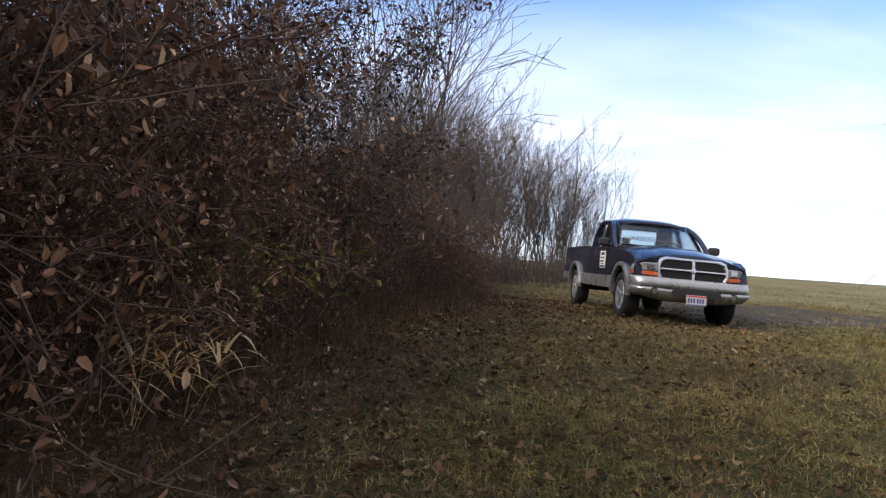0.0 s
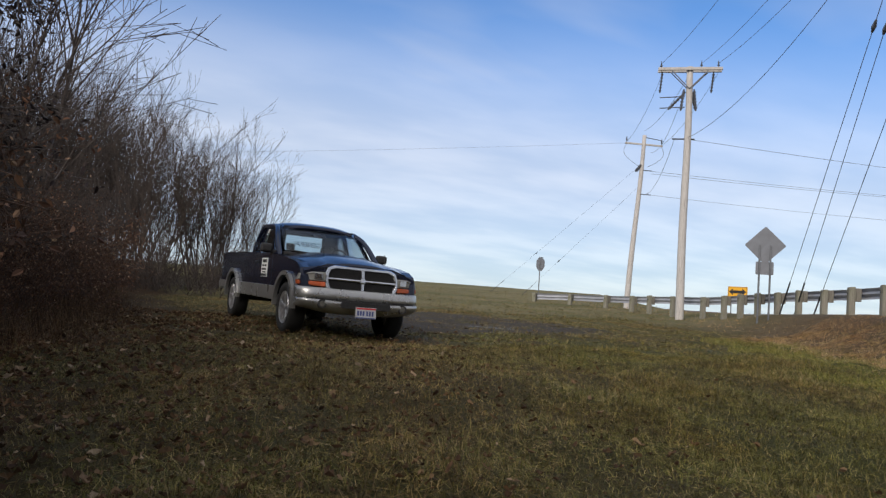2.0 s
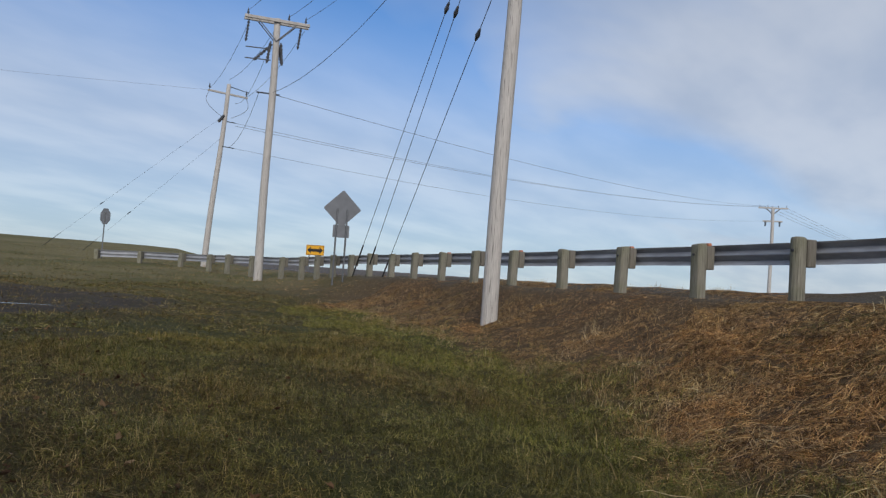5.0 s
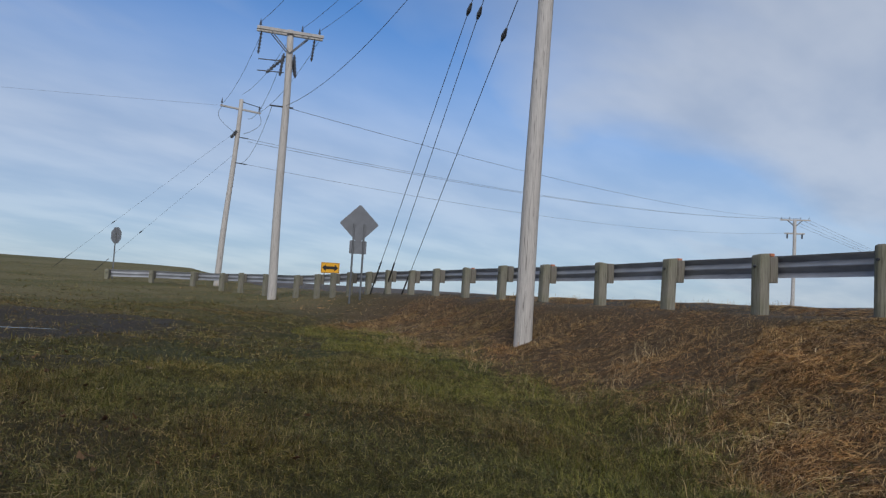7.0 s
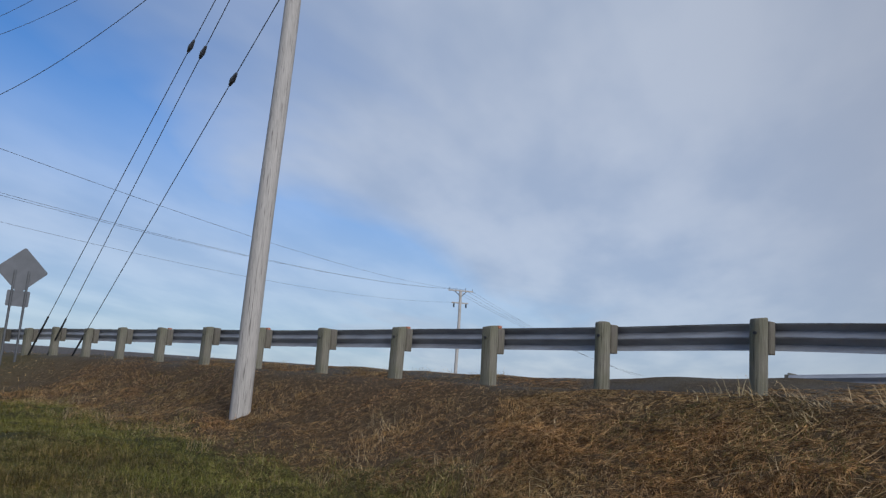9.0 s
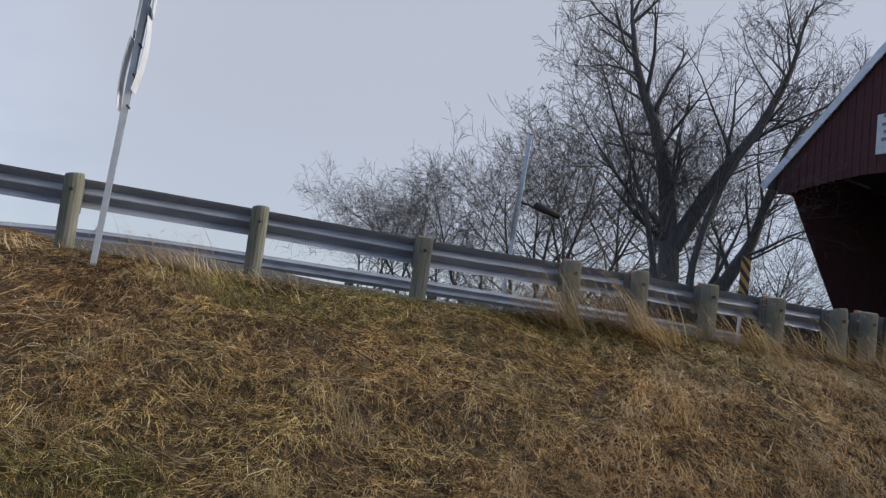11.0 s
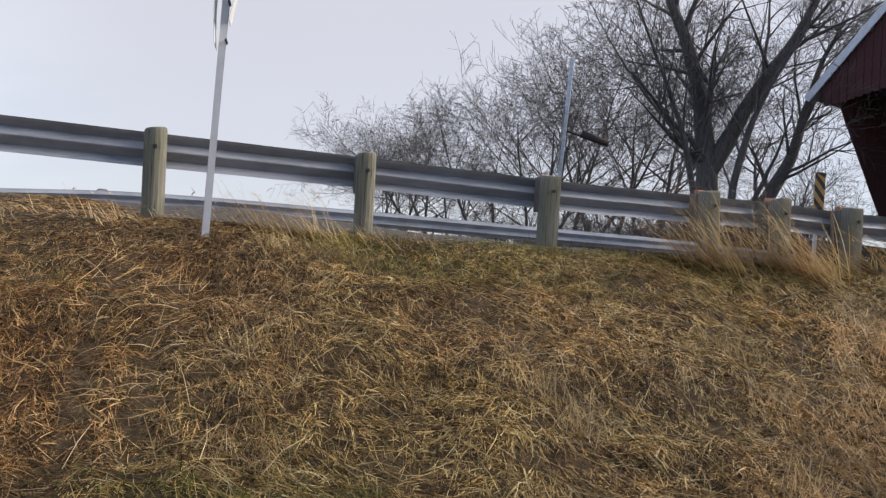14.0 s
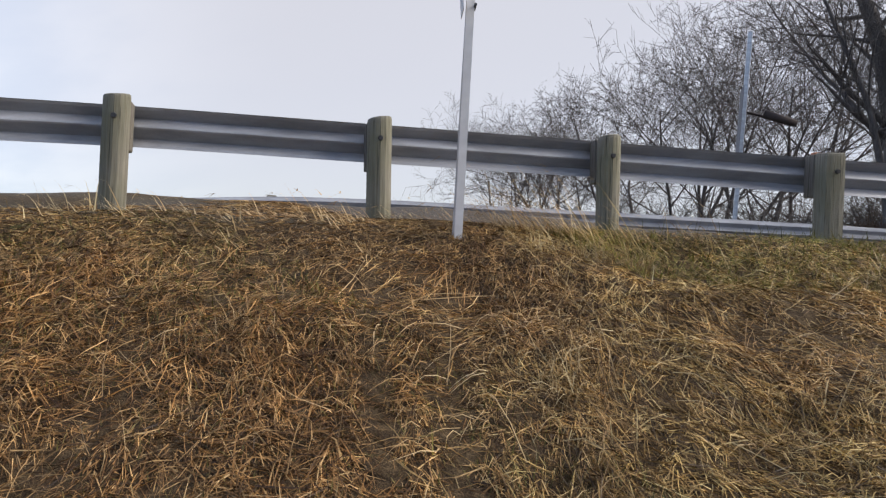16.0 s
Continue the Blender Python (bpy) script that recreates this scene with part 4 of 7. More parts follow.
def grow(rng, out, start, way, length, radius, level, spec):
    """One branch and, at lower levels, its children. out: per level a list of (line, radii)."""
    k = (7, 5, 4, 3, 3)[min(level, 4)] if level < len(spec["count"]) else 2
    pts, p, w = [start], np.array(start, float), unit(np.array(way, float))
    for _ in range(k - 1):
        w = unit(w + rng.normal(0, spec["wander"] * (1.0 if level < 2 else 0.75), 3) + np.array([0, 0, spec["rise"]]) * (1 if level else 0.3))
        p = p + w * length / (k - 1)
        pts.append(p.copy())
    end = radius * (0.20 if level < len(spec["count"]) else 0.35)
    out.setdefault(level, []).append((np.array(pts), np.linspace(radius, max(end, spec["tip"]), k), k))
    if level >= len(spec["count"]):
        return
    n = spec["count"][level]
    pts = np.array(pts)
    for i in range(n):
        t = spec["from"][level] + (1 - spec["from"][level]) * (i + rng.uniform(0.2, 0.9)) / n
        f = min(t, 0.999) * (k - 1)
        a = int(f)
        at = pts[a] + (pts[a + 1] - pts[a]) * (f - a)
        ahead = unit(pts[a + 1] - pts[a])
        side = unit(np.cross(ahead, rng.normal(0, 1, 3)))
        ang = math.radians(rng.uniform(*spec["angle"][level]))
        child = ahead * math.cos(ang) + side * math.sin(ang)
        size = length * rng.uniform(*spec["ratio"][level]) * (1.15 - 0.45 * t)
        grow(rng, out, at, child, size, max(radius * (1 - 0.55 * t) * spec["thin"], spec["tip"]), level + 1, spec)


def tree_meshes(seed, spec, height_, stems=((0, 0),), r0=0.2, lean=0.06, split=1, splay=1.2):
    rng = np.random.default_rng(seed)
    out = {}
    for dx, dy in stems:
        way = np.array([dx * splay + rng.normal(0, lean), dy * splay + rng.normal(0, lean), 1.0])
        grow(rng, out, np.array([dx * 0.4, dy * 0.4, -0.15]), way, height_ * rng.uniform(0.85, 1.05), r0 * rng.uniform(0.75, 1.05), 0, spec)
    low, high, tips = [], [], []
    for level, items in out.items():
        sides = (9, 6, 4, 3, 3, 3)[min(level, 5)] if r0 > 0.08 else 3 + (level == 0)
        for k in {i[2] for i in items}:
            lines = np.array([i[0] for i in items if i[2] == k])
            radii = np.array([i[1] for i in items if i[2] == k])
            (low if level < split else high).append(tubes(lines, radii, sides))
            if level >= 2:
                tips.append(lines.reshape(-1, 3))
    tm = fast_mesh("trunk", *merge(low), smooth=True)
    cm = fast_mesh("crown", *merge(high), smooth=True)
    return tm, cm, np.concatenate(tips)


def leaf_cards(rng, at, size, droop=0.4):
    """Small folded leaves."""
    n = len(at)
    a = rng.normal(0, 1, (n, 3))
    a[:, 2] -= droop
    a /= np.linalg.norm(a, axis=1, keepdims=True)
    b = np.cross(a, rng.normal(0, 1, (n, 3)))
    b /= np.linalg.norm(b, axis=1, keepdims=True) + 1e-9
    c = np.cross(a, b)
    s = size * rng.uniform(0.55, 1.25, (n, 1))
    side, fold = b * s, c * s
    curl_ = rng.uniform(0.0, 0.35, (n, 1))
    pts = [at, at + a * s * 0.3 + side * 0.22 + fold * 0.10, at + a * s * 0.68 + side * 0.20 + fold * (0.10 - 0.4 * curl_), at + a * s - fold * curl_,
           at + a * s * 0.68 - side * 0.20 + fold * (0.10 - 0.4 * curl_), at + a * s * 0.3 - side * 0.22 + fold * 0.10]
    v = np.stack(pts, 1).reshape(-1, 3)
    i = np.arange(n)[:, None] * 6
    return v, np.concatenate([i + [0, 3, 2], i + [0, 2, 1], i + [0, 5, 4], i + [0, 4, 3]])


def make_tree(name, label, category, meshes, bark, twig=None, leaves=None, group=""):
    ob = thing(name, label, category, group=group)
    part_mesh("trunk", meshes[0], bark, ob)
    part_mesh("crown", meshes[1], twig or bark, ob)
    for nm, me, mat, lab in leaves or ():
        part_mesh(nm, me, mat, ob, lab)
    return ob


def scatter(ob, spots, rng, first=True):
    """Places the thing at the first spot and copies at the rest: (x, y, scale, sink)."""
    made = []
    for k, (x, y, s, sink) in enumerate(spots):
        m = Matrix.Translation((x, y, h1(x, y) - sink)) @ Matrix.Rotation(rng.uniform(0, 6.28), 4, "Z")
        if k == 0:
            ob.matrix_world = m @ Matrix.Scale(s, 4)
            made.append(ob)
        else:
            c = copy_thing(ob, m)
            c.scale = (s, s, s)
            made.append(c)
    return made


BIG = dict(count=(8, 6, 6, 5), angle=((28, 55), (28, 62), (28, 65), (25, 65)), ratio=((0.32, 0.55), (0.42, 0.7), (0.4, 0.7), (0.4, 0.75)),
           wander=0.10, rise=0.08, tip=0.006, thin=0.5)
BIG["from"] = (0.3, 0.2, 0.15, 0.1)
ROUND = dict(count=(8, 5, 5, 4), angle=((26, 58), (28, 62), (28, 65), (25, 70)), ratio=((0.5, 0.8), (0.45, 0.75), (0.4, 0.7), (0.4, 0.8)),
             wander=0.11, rise=0.03, tip=0.0065, thin=0.46)
ROUND["from"] = (0.3, 0.2, 0.15, 0.1)
SLIM = dict(count=(12, 5, 3), angle=((14, 34), (18, 45), (20, 50)), ratio=((0.3, 0.5), (0.35, 0.6), (0.4, 0.7)), wander=0.055, rise=0.09, tip=0.005, thin=0.55)
SLIM["from"] = (0.14, 0.12, 0.1)
SHRUB = dict(count=(6, 4, 3), angle=((20, 60), (25, 70), (25, 75)), ratio=((0.3, 0.6), (0.35, 0.65), (0.4, 0.8)), wander=0.16, rise=0.0, tip=0.0025, thin=0.6)
SHRUB["from"] = (0.15, 0.1, 0.1)


FAN = dict(count=(8, 5, 4), angle=((14, 38), (18, 42), (20, 50)), ratio=((0.4, 0.65), (0.4, 0.65), (0.4, 0.7)), wander=0.06, rise=0.03, tip=0.006, thin=0.55)
FAN["from"] = (0.2, 0.15, 0.1)


DARK = dict(count=(12, 6, 4), angle=((30, 72), (25, 60), (25, 65)), ratio=((0.2, 0.4), (0.35, 0.6), (0.4, 0.7)), wander=0.1, rise=0.0, tip=0.004, thin=0.5)
DARK["from"] = (0.12, 0.15, 0.1)


def view_spot(px, dist):
    """A place south of the road by its bearing from the bank."""
    yaw = math.radians(-152.03) - math.atan((px - 784) / 1289)
    return 3.59 - math.sin(yaw) * dist, 5.22 + math.cos(yaw) * dist


def limb_tree(seed, limbs, spec, reach):
    """A tree of given limbs, each (radius, points), that bear side branches."""
    rng = np.random.default_rng(seed)
    out = {}
    for r, pts in limbs:
        line = resample(np.array(pts, float), 0.55)
        drift = np.cumsum(rng.normal(0, 0.022, line.shape), 0)
        line = line + drift - drift[0]
        n = len(line)
        radii = np.linspace(r, r * 0.08, n) * (1 + 0.35 * np.exp(-np.arange(n) / 1.2) * (pts[0][2] < 0))
        out.setdefault(0, []).append((line, radii, n))
        for i in range(int(n * 0.8)):
            t = 0.3 + 0.7 * (i + rng.uniform(0, 1)) / (n * 0.8)
            f = min(t, 0.995) * (n - 1)
            k = int(f)
            ahead = unit(line[k + 1] - line[k])
            side = unit(np.cross(ahead, rng.normal(0, 1, 3)))
            ang = math.radians(rng.uniform(30, 62))
            way = ahead * math.cos(ang) + side * math.sin(ang)
            grow(rng, out, line[k] + (line[k + 1] - line[k]) * (f - k), way, reach * rng.uniform(0.6, 1.1) * (1.2 - 0.55 * t), max(0.018, r * (1 - 0.6 * t) * rng.uniform(0.2, 0.38)), 1, spec)
    low, high = [], []
    for level, items in out.items():
        for k in {i[2] for i in items}:
            lines, radii = np.array([i[0] for i in items if i[2] == k]), np.array([i[1] for i in items if i[2] == k])
            (high if level else low).append(tubes(lines, radii, (11, 5, 4, 3, 3)[min(level, 4)]))
    return fast_mesh("trunk", *merge(low), smooth=True), fast_mesh("crown", *merge(high), smooth=True)


def build_far_trees():
    rng = random.Random(21)
    limbs = [(0.50, [(0, 0, -0.6), (-0.05, 0, 2.0), (-0.1, 0.05, 4.0), (-0.6, 0.2, 7.3), (-1.7, 0.3, 10.4), (-2.3, 0.4, 13.5)]),
             (0.32, [(-0.1, 0.05, 3.9), (1.05, -0.2, 6.2), (2.5, -0.4, 8.4), (3.4, -0.5, 10.4), (3.9, -0.6, 13.0)]),
             (0.36, [(0.65, 0.1, -0.6), (1.35, 0.3, 1.9), (2.8, 0.6, 4.5), (3.4, 0.8, 6.3), (4.1, 0.9, 8.2), (5.0, 1.0, 9.8)]),
             (0.16, [(-0.45, -0.2, -0.6), (-0.7, -0.5, 2.9), (-1.4, -0.9, 5.4), (-2.8, -1.3, 8.6), (-3.6, -1.5, 10.6)]),
             (0.18, [(0.4, -0.3, -0.6), (0.6, -0.6, 3.4), (1.15, -0.9, 6.0), (2.3, -1.3, 8.4), (2.8, -1.5, 11.0)]),
             (0.10, [(1.2, 0.3, 2.4), (1.6, 0.1, 3.4), (2.0, -0.3, 4.6), (2.4, -0.5, 6.0)]),
             (0.11, [(-0.2, 0.1, 3.6), (-1.3, 0.8, 5.6), (-2.6, 1.3, 7.4), (-4.0, 1.6, 9.5)]),
             (0.10, [(3.1, 0.7, 5.4), (3.5, 0.6, 6.6), (4.0, 0.5, 8.4)])]
    twigs = BIG | {"count": (0, 5, 4, 4), "wander": 0.13}
    big = make_tree("tree", "large bare spreading tree with dark grey bark", "tree", limb_tree(31, limbs, twigs, 4.0), M_BARK, group="trees beyond the road")
    big.matrix_world = Matrix.Translation((9.6, -20.5, h1(9.6, -20.5) - 0.2)) @ Matrix.Rotation(-2.65, 4, "Z")
    kinds = [make_tree("tree", "bare rounded tree with many fine grey twigs", "tree",
                       tree_meshes(40 + k, ROUND, 8.2, ((0, 0), (0.25, 0.2)) if k % 2 else ((0, 0), (-0.3, 0.15), (0.2, -0.3)), 0.14, 0.08, 2), M_BARK,
                       group="trees beyond the road") for k in range(4)]
    spots = [[(700, 47, 1.0), (905, 40, 1.2)], [(768, 45, 1.15), (965, 41, 1.3), (1262, 48, 1.0)],
             [(858, 42, 1.2), (1035, 45, 1.4)], [(560, 58, 1.0), (602, 55, 1.1), (648, 52, 1.05)]]
    for ob, row in zip(kinds, spots):
        scatter(ob, [(*view_spot(p, d), s, 0.4) for p, d, s in row], rng)
    for k in range(2):
        ob = make_tree("shrub", "leafless tangled shrub behind the far guardrail", "shrub",
                       tree_meshes(60 + k, SHRUB, 1.9, [(rng.uniform(-0.6, 0.6), rng.uniform(-0.6, 0.6)) for _ in range(9)], 0.03, 0.2, 2), M_BARK, group="shrubs beyond the road")
        scatter(ob, [(*view_spot(px + rng.uniform(-12, 12), rng.uniform(28, 36)), rng.uniform(0.7, 1.25) * (1.2 if px > 1200 else (1.35 if px > 640 else 1.0)), 0.2) for px in (*range(640 + 60 * k, 1200, 120), 1212 + 18 * k)] + [(*view_spot(px + 20 * k + rng.uniform(-10, 10), rng.uniform(27, 33)), rng.uniform(0.9, 1.3) * (1.75 if px > 1060 else 1.2), 0.2) for px in range(860, 1250, 62)]
                + [(*view_spot(px + 14 * k + rng.uniform(-10, 10), rng.uniform(33, 44)), rng.uniform(1.5, 2.3) * (1.0 if px < 1190 else 0.6), 0.2) for px in range(780, 1262, 44)]
                + [(*view_spot(px + 12 * k, rng.uniform(31, 40)), rng.uniform(0.9, 1.4), 0.2) for px in (1240, 1254)], rng)


    # low dense brush that closes the gap below the rails
    brush = make_tree("shrub", "low dense dark brush behind the far guardrail", "shrub",
                      tree_meshes(64, SHRUB | {"tip": 0.004}, 1.25, [(rng.uniform(-0.9, 0.9), rng.uniform(-0.6, 0.6)) for _ in range(26)], 0.014, 0.2, 2), M_TWIG, group="shrubs beyond the road")
    scatter(brush, [(*view_spot(px + rng.uniform(-9, 9), dist + rng.uniform(-0.7, 0.7)), rng.uniform(0.75, 1.1) * (1.35 if px > 1040 else 1.0), 0.1)
                    for dist in (25.5, 28.0) for px in range(860, 1300, 26)], rng)


def build_thicket():
    rng = random.Random(5)
    nr = np.random.default_rng(5)
    kinds = []
    for k in range(4):
        tm, cm, tips = tree_meshes(70 + k, SHRUB, 2.2, [(rng.uniform(-0.75, 0.75), rng.uniform(-0.75, 0.75)) for _ in range(10)], 0.010, 0.12, 1, 0.45)
        at = tips[nr.choice(len(tips), 3400)] + nr.normal(0, 0.05, (3400, 3))
        lm = fast_mesh("leaves", *leaf_cards(nr, at, 0.044, 0.7))
        kinds.append(make_tree("shrub", "dense brown shrub holding withered leaves", "shrub", (tm, cm), M_TWIG, M_TWIG, [("leaves", lm, M_LEAF, "withered brown leaves")], "thicket at the field edge"))
    for k in range(2):
        kinds.append(make_tree("shrub", "leafless grey-brown shrub of many thin stems", "shrub", tree_meshes(76 + k, SHRUB, 2.3, [(rng.uniform(-0.75, 0.75), rng.uniform(-0.75, 0.75)) for _ in range(8)], 0.010, 0.12, 1, 0.45), M_SAPLING, M_SAPLING, None, "thicket at the field edge"))
    spots = [[] for _ in kinds]
    for row, (off, s0, s1, step) in enumerate(((0.75, 0.6, 0.85, 0.8), (1.5, 1.1, 1.35, 0.95), (2.7, 1.45, 1.75, 1.2), (4.0, 1.6, 1.95, 1.5))):
        y = -13.0 + 0.3 * row
        while y < 19.5:
            # unseen stretch behind the start, added to keep low sun off the field
            if y < -2.0 and row > 1:
                spots[rng.randrange(4)].append((float(hedge_edge(y)) - off - 1.2 + rng.uniform(-0.25, 0.25), y, rng.uniform(s0, s1) * 1.15, 0.05))
            elif y > (4.2, 2.6, 1.0, 0.0)[row]:
                x = float(hedge_edge(y)) - off - 0.25 * max(0, 5.5 - y) - 0.45 * min(1, max(0, (y - 6.5) / 2.5)) + rng.uniform(-0.25, 0.25)
                drop = 1.12 if y < 6.2 else (0.85 if y < 8.0 else 0.7)
                spots[rng.randrange(4) if y < 8.6 + rng.uniform(-0.8, 0.8) or rng.random() < 0.45 else 4 + rng.randrange(2)].append((x, y + rng.uniform(-0.3, 0.3), rng.uniform(s0, s1) * drop, 0.05))
            y += step * rng.uniform(0.8, 1.2)
    # dense low growth along the foot of the thicket, past the reeds
    y = 8.0
    while y < 20.5:
        spots[rng.randrange(4)].append((float(hedge_edge(y)) - 0.75 + rng.uniform(-0.3, 0.2), y, rng.uniform(0.5, 0.85), 0.05))
        spots[4 + rng.randrange(2)].append((float(hedge_edge(y)) - 1.5 + rng.uniform(-0.3, 0.3), y, rng.uniform(0.8, 1.2), 0.05))
        y += rng.uniform(0.5, 0.8)
    for ob, row in zip(kinds, spots):
        # one young shrub stands lower than its neighbours
        scatter(ob, [(x, y, s * (0.68 if abs(x + 2.46) < 0.02 and abs(y - 5.52) < 0.02 else 1.0), a) for x, y, s, a in row], rng)
    # a dark-leaved tree and a bare one that lean out of the thicket
    tm, cm, tips = tree_meshes(81, DARK, 4.0, ((0.1, 0), (-0.3, 0.3), (0.4, 0.1), (-0.1, -0.4)), 0.06, 0.06, 2, 0.5)
    at = tips[nr.choice(len(tips), 5600)] + nr.normal(0, 0.07, (5600, 3))
    lm = fast_mesh("leaves", *leaf_cards(nr, at, 0.068, 0.3))
    dark = make_tree("tree", "small tree with sparse dark purple-brown leaves", "tree", (tm, cm), M_BARK, M_BARK, [("leaves", lm, M_DARKLEAF, "dark shrivelled leaves")])
    # the last five are never in view: added sun-blockers that shade the grass
    scatter(dark, [(-1.95, 9.1, 0.95, 0.1), (-2.9, 7.6, 0.95, 0.1), (-3.4, 10.2, 1.0, 0.1), (-3.6, 6.2, 1.15, 0.1), (-4.5, 8.2, 1.3, 0.1), (-4.3, 5.2, 1.2, 0.1),
                   (-4.9, 0.6, 1.7, 0.1), (-4.9, -3.6, 1.8, 0.1), (-4.4, -5.8, 1.7, 0.1), (-5.0, -8.2, 1.8, 0.1), (-4.6, -10.6, 1.8, 0.1)], rng)
    bare = make_tree("tree", "bare tree with long arching grey branches", "tree", tree_meshes(90, FAN, 6.4, ((0.02, 0.1), (-0.3, 0.2), (0.3, 0.0), (0.5, -0.2)), 0.052, 0.03, 2, 0.5), M_SAPLING, M_SAPLING)
    scatter(bare, [(-1.25, 14.2, 1.0, 0.1), (-4.4, 12.4, 1.0, 0.1)], rng)
    # slim saplings behind the truck
    kinds = [make_tree("sapling", "slim upright leafless sapling", "tree", tree_meshes(100 + k, SLIM, 7.6, ((0, 0), (0.22, 0.1), (-0.15, 0.2)), 0.055, 0.05, 1), M_SAPLING, group="stand of saplings") for k in range(5)]
    spots = [[] for _ in kinds]
    for k in range(54):
        u, v = rng.random(), rng.random()
        x, y = -5.2 + 10.4 * u + 0.4 * v, 22.5 + 9 * v + 1.5 * u
        s = rng.uniform(0.58, 0.80) * (1.18 - 0.38 * u)
        spots[k % 5].append((x, y, s, 0.1))
    for ob, row in zip(kinds, spots):
        scatter(ob, row, rng)
    brush = make_tree("shrub", "low brown brush at the foot of saplings", "shrub", tree_meshes(130, SHRUB, 1.3, [(rng.uniform(-0.9, 0.9), rng.uniform(-0.9, 0.9)) for _ in range(9)], 0.012, 0.15, 1), M_SAPLING, M_SAPLING, group="brush under the saplings")
    scatter(brush, [(-5 + 8.6 * k / 22 + rng.uniform(-0.3, 0.3), 21.0 + 1.2 * rng.random() + 1.5 * k / 22 + (3 if k % 2 else 0), rng.uniform(0.9, 1.5), 0.05) for k in range(23)], rng)
    # a few bramble shoots still green
    at = np.array([-1.25, 5.2, 1.25]) + nr.normal(0, 1, (420, 3)) * (0.42, 0.35, 0.13)
    me = fast_mesh("bramble_leaves", *leaf_cards(nr, at, 0.07, 0.2))
    me.materials.append(M_GREENLEAF)
    tagged(new("bramble_leaves", me), "last green bramble leaves among brown shrubs", "leaves", kind="stuff")


# ---- grass ----
def blade_arrays(nr, x, y, length, lean, turn, width, bend, rows=3, z0=0.0):
    """Grass blades: foot, length, lean from upright, heading, width, droop along the blade."""
    n = len(x)
    z = height(x, y) + z0
    t = np.linspace(0, 1, rows + 1)[None]
    ang = lean[:, None] + bend[:, None] * t
    step = length[:, None] / rows
    out = np.concatenate([np.zeros((n, 1)), np.cumsum(np.sin(ang[:, :-1]) * step, 1)], 1)
    up = np.concatenate([np.zeros((n, 1)), np.cumsum(np.cos(ang[:, :-1]) * step, 1)], 1)
    hx, hy = np.cos(turn)[:, None], np.sin(turn)[:, None]
    px, py = x[:, None] + out * hx, y[:, None] + out * hy
    pz = z[:, None] - 0.015 + up
    floor = height(px.ravel(), py.ravel()).reshape(px.shape)
    pz = np.maximum(pz, floor + 0.004 + 0.03 * t)
    w = width[:, None] * np.maximum(1 - t, 0.0) ** 0.6 * 0.5
    sx, sy = -np.sin(turn)[:, None] * w, np.cos(turn)[:, None] * w
    left, right = np.stack([px + sx, py + sy, pz], -1), np.stack([px - sx, py - sy, pz], -1)
    v = np.concatenate([left[:, :-1], right[:, :-1], left[:, -1:]], 1)
    k = rows
    faces = []
    for r in range(k - 1):
        faces += [(r, k + r, r + 1), (k + r, k + r + 1, r + 1)]
    faces.append((k - 1, 2 * k - 1, 2 * k))
    f = (np.arange(n)[:, None, None] * (2 * k + 1) + np.array(faces)[None]).reshape(-1, 3)
    return v.reshape(-1, 3), f


def mat_arrays(nr, x, y, length, turn, curl, width, lift, tilt, rows=2):
    """Fallen blades that lie on the ground's slope: heading, curl in plan, lift off the ground and rise towards the tip."""
    n = len(x)
    t = np.linspace(0, 1, rows + 1)[None]
    ang = turn[:, None] + curl[:, None] * t
    step = length[:, None] / rows
    px = x[:, None] + np.concatenate([np.zeros((n, 1)), np.cumsum(np.cos(ang[:, :-1]) * step, 1)], 1)
    py = y[:, None] + np.concatenate([np.zeros((n, 1)), np.cumsum(np.sin(ang[:, :-1]) * step, 1)], 1)
    arch = 4 * t * (1 - t)
    pz = height(px.ravel(), py.ravel()).reshape(px.shape) + lift[:, None] * (0.35 + 0.65 * arch) + tilt[:, None] * t
    w = width[:, None] * np.maximum(1 - t, 0.0) ** 0.5 * 0.5
    roll = nr.uniform(-1.2, 1.2, n)[:, None]
    sx, sy, sz = -np.sin(ang) * np.cos(roll) * w, np.cos(ang) * np.cos(roll) * w, np.sin(roll) * w
    left, right = np.stack([px + sx, py + sy, pz + sz], -1), np.stack([px - sx, py - sy, pz - sz], -1)
    v = np.concatenate([left[:, :-1], right[:, :-1], left[:, -1:]], 1)
    k = rows
    faces = []
    for r in range(k - 1):
        faces += [(r, k + r, r + 1), (k + r, k + r + 1, r + 1)]
    faces.append((k - 1, 2 * k - 1, 2 * k))
    return v.reshape(-1, 3), (np.arange(n)[:, None, None] * (2 * k + 1) + np.array(faces)[None]).reshape(-1, 3)


def field_noise(x, y, s, seed):
    r = np.random.default_rng(seed)
    v = np.zeros_like(x)
    for _ in range(5):
        a = r.uniform(0, 6.28)
        f = s * r.uniform(0.6, 1.7)
        v += np.sin(f * (x * np.cos(a) + y * np.sin(a)) + r.uniform(0, 6.28))
    return v / 5 ** 0.5


def spread(nr, n, x0, x1, y0, y1):
    return nr.uniform(x0, x1, n), nr.uniform(y0, y1, n)


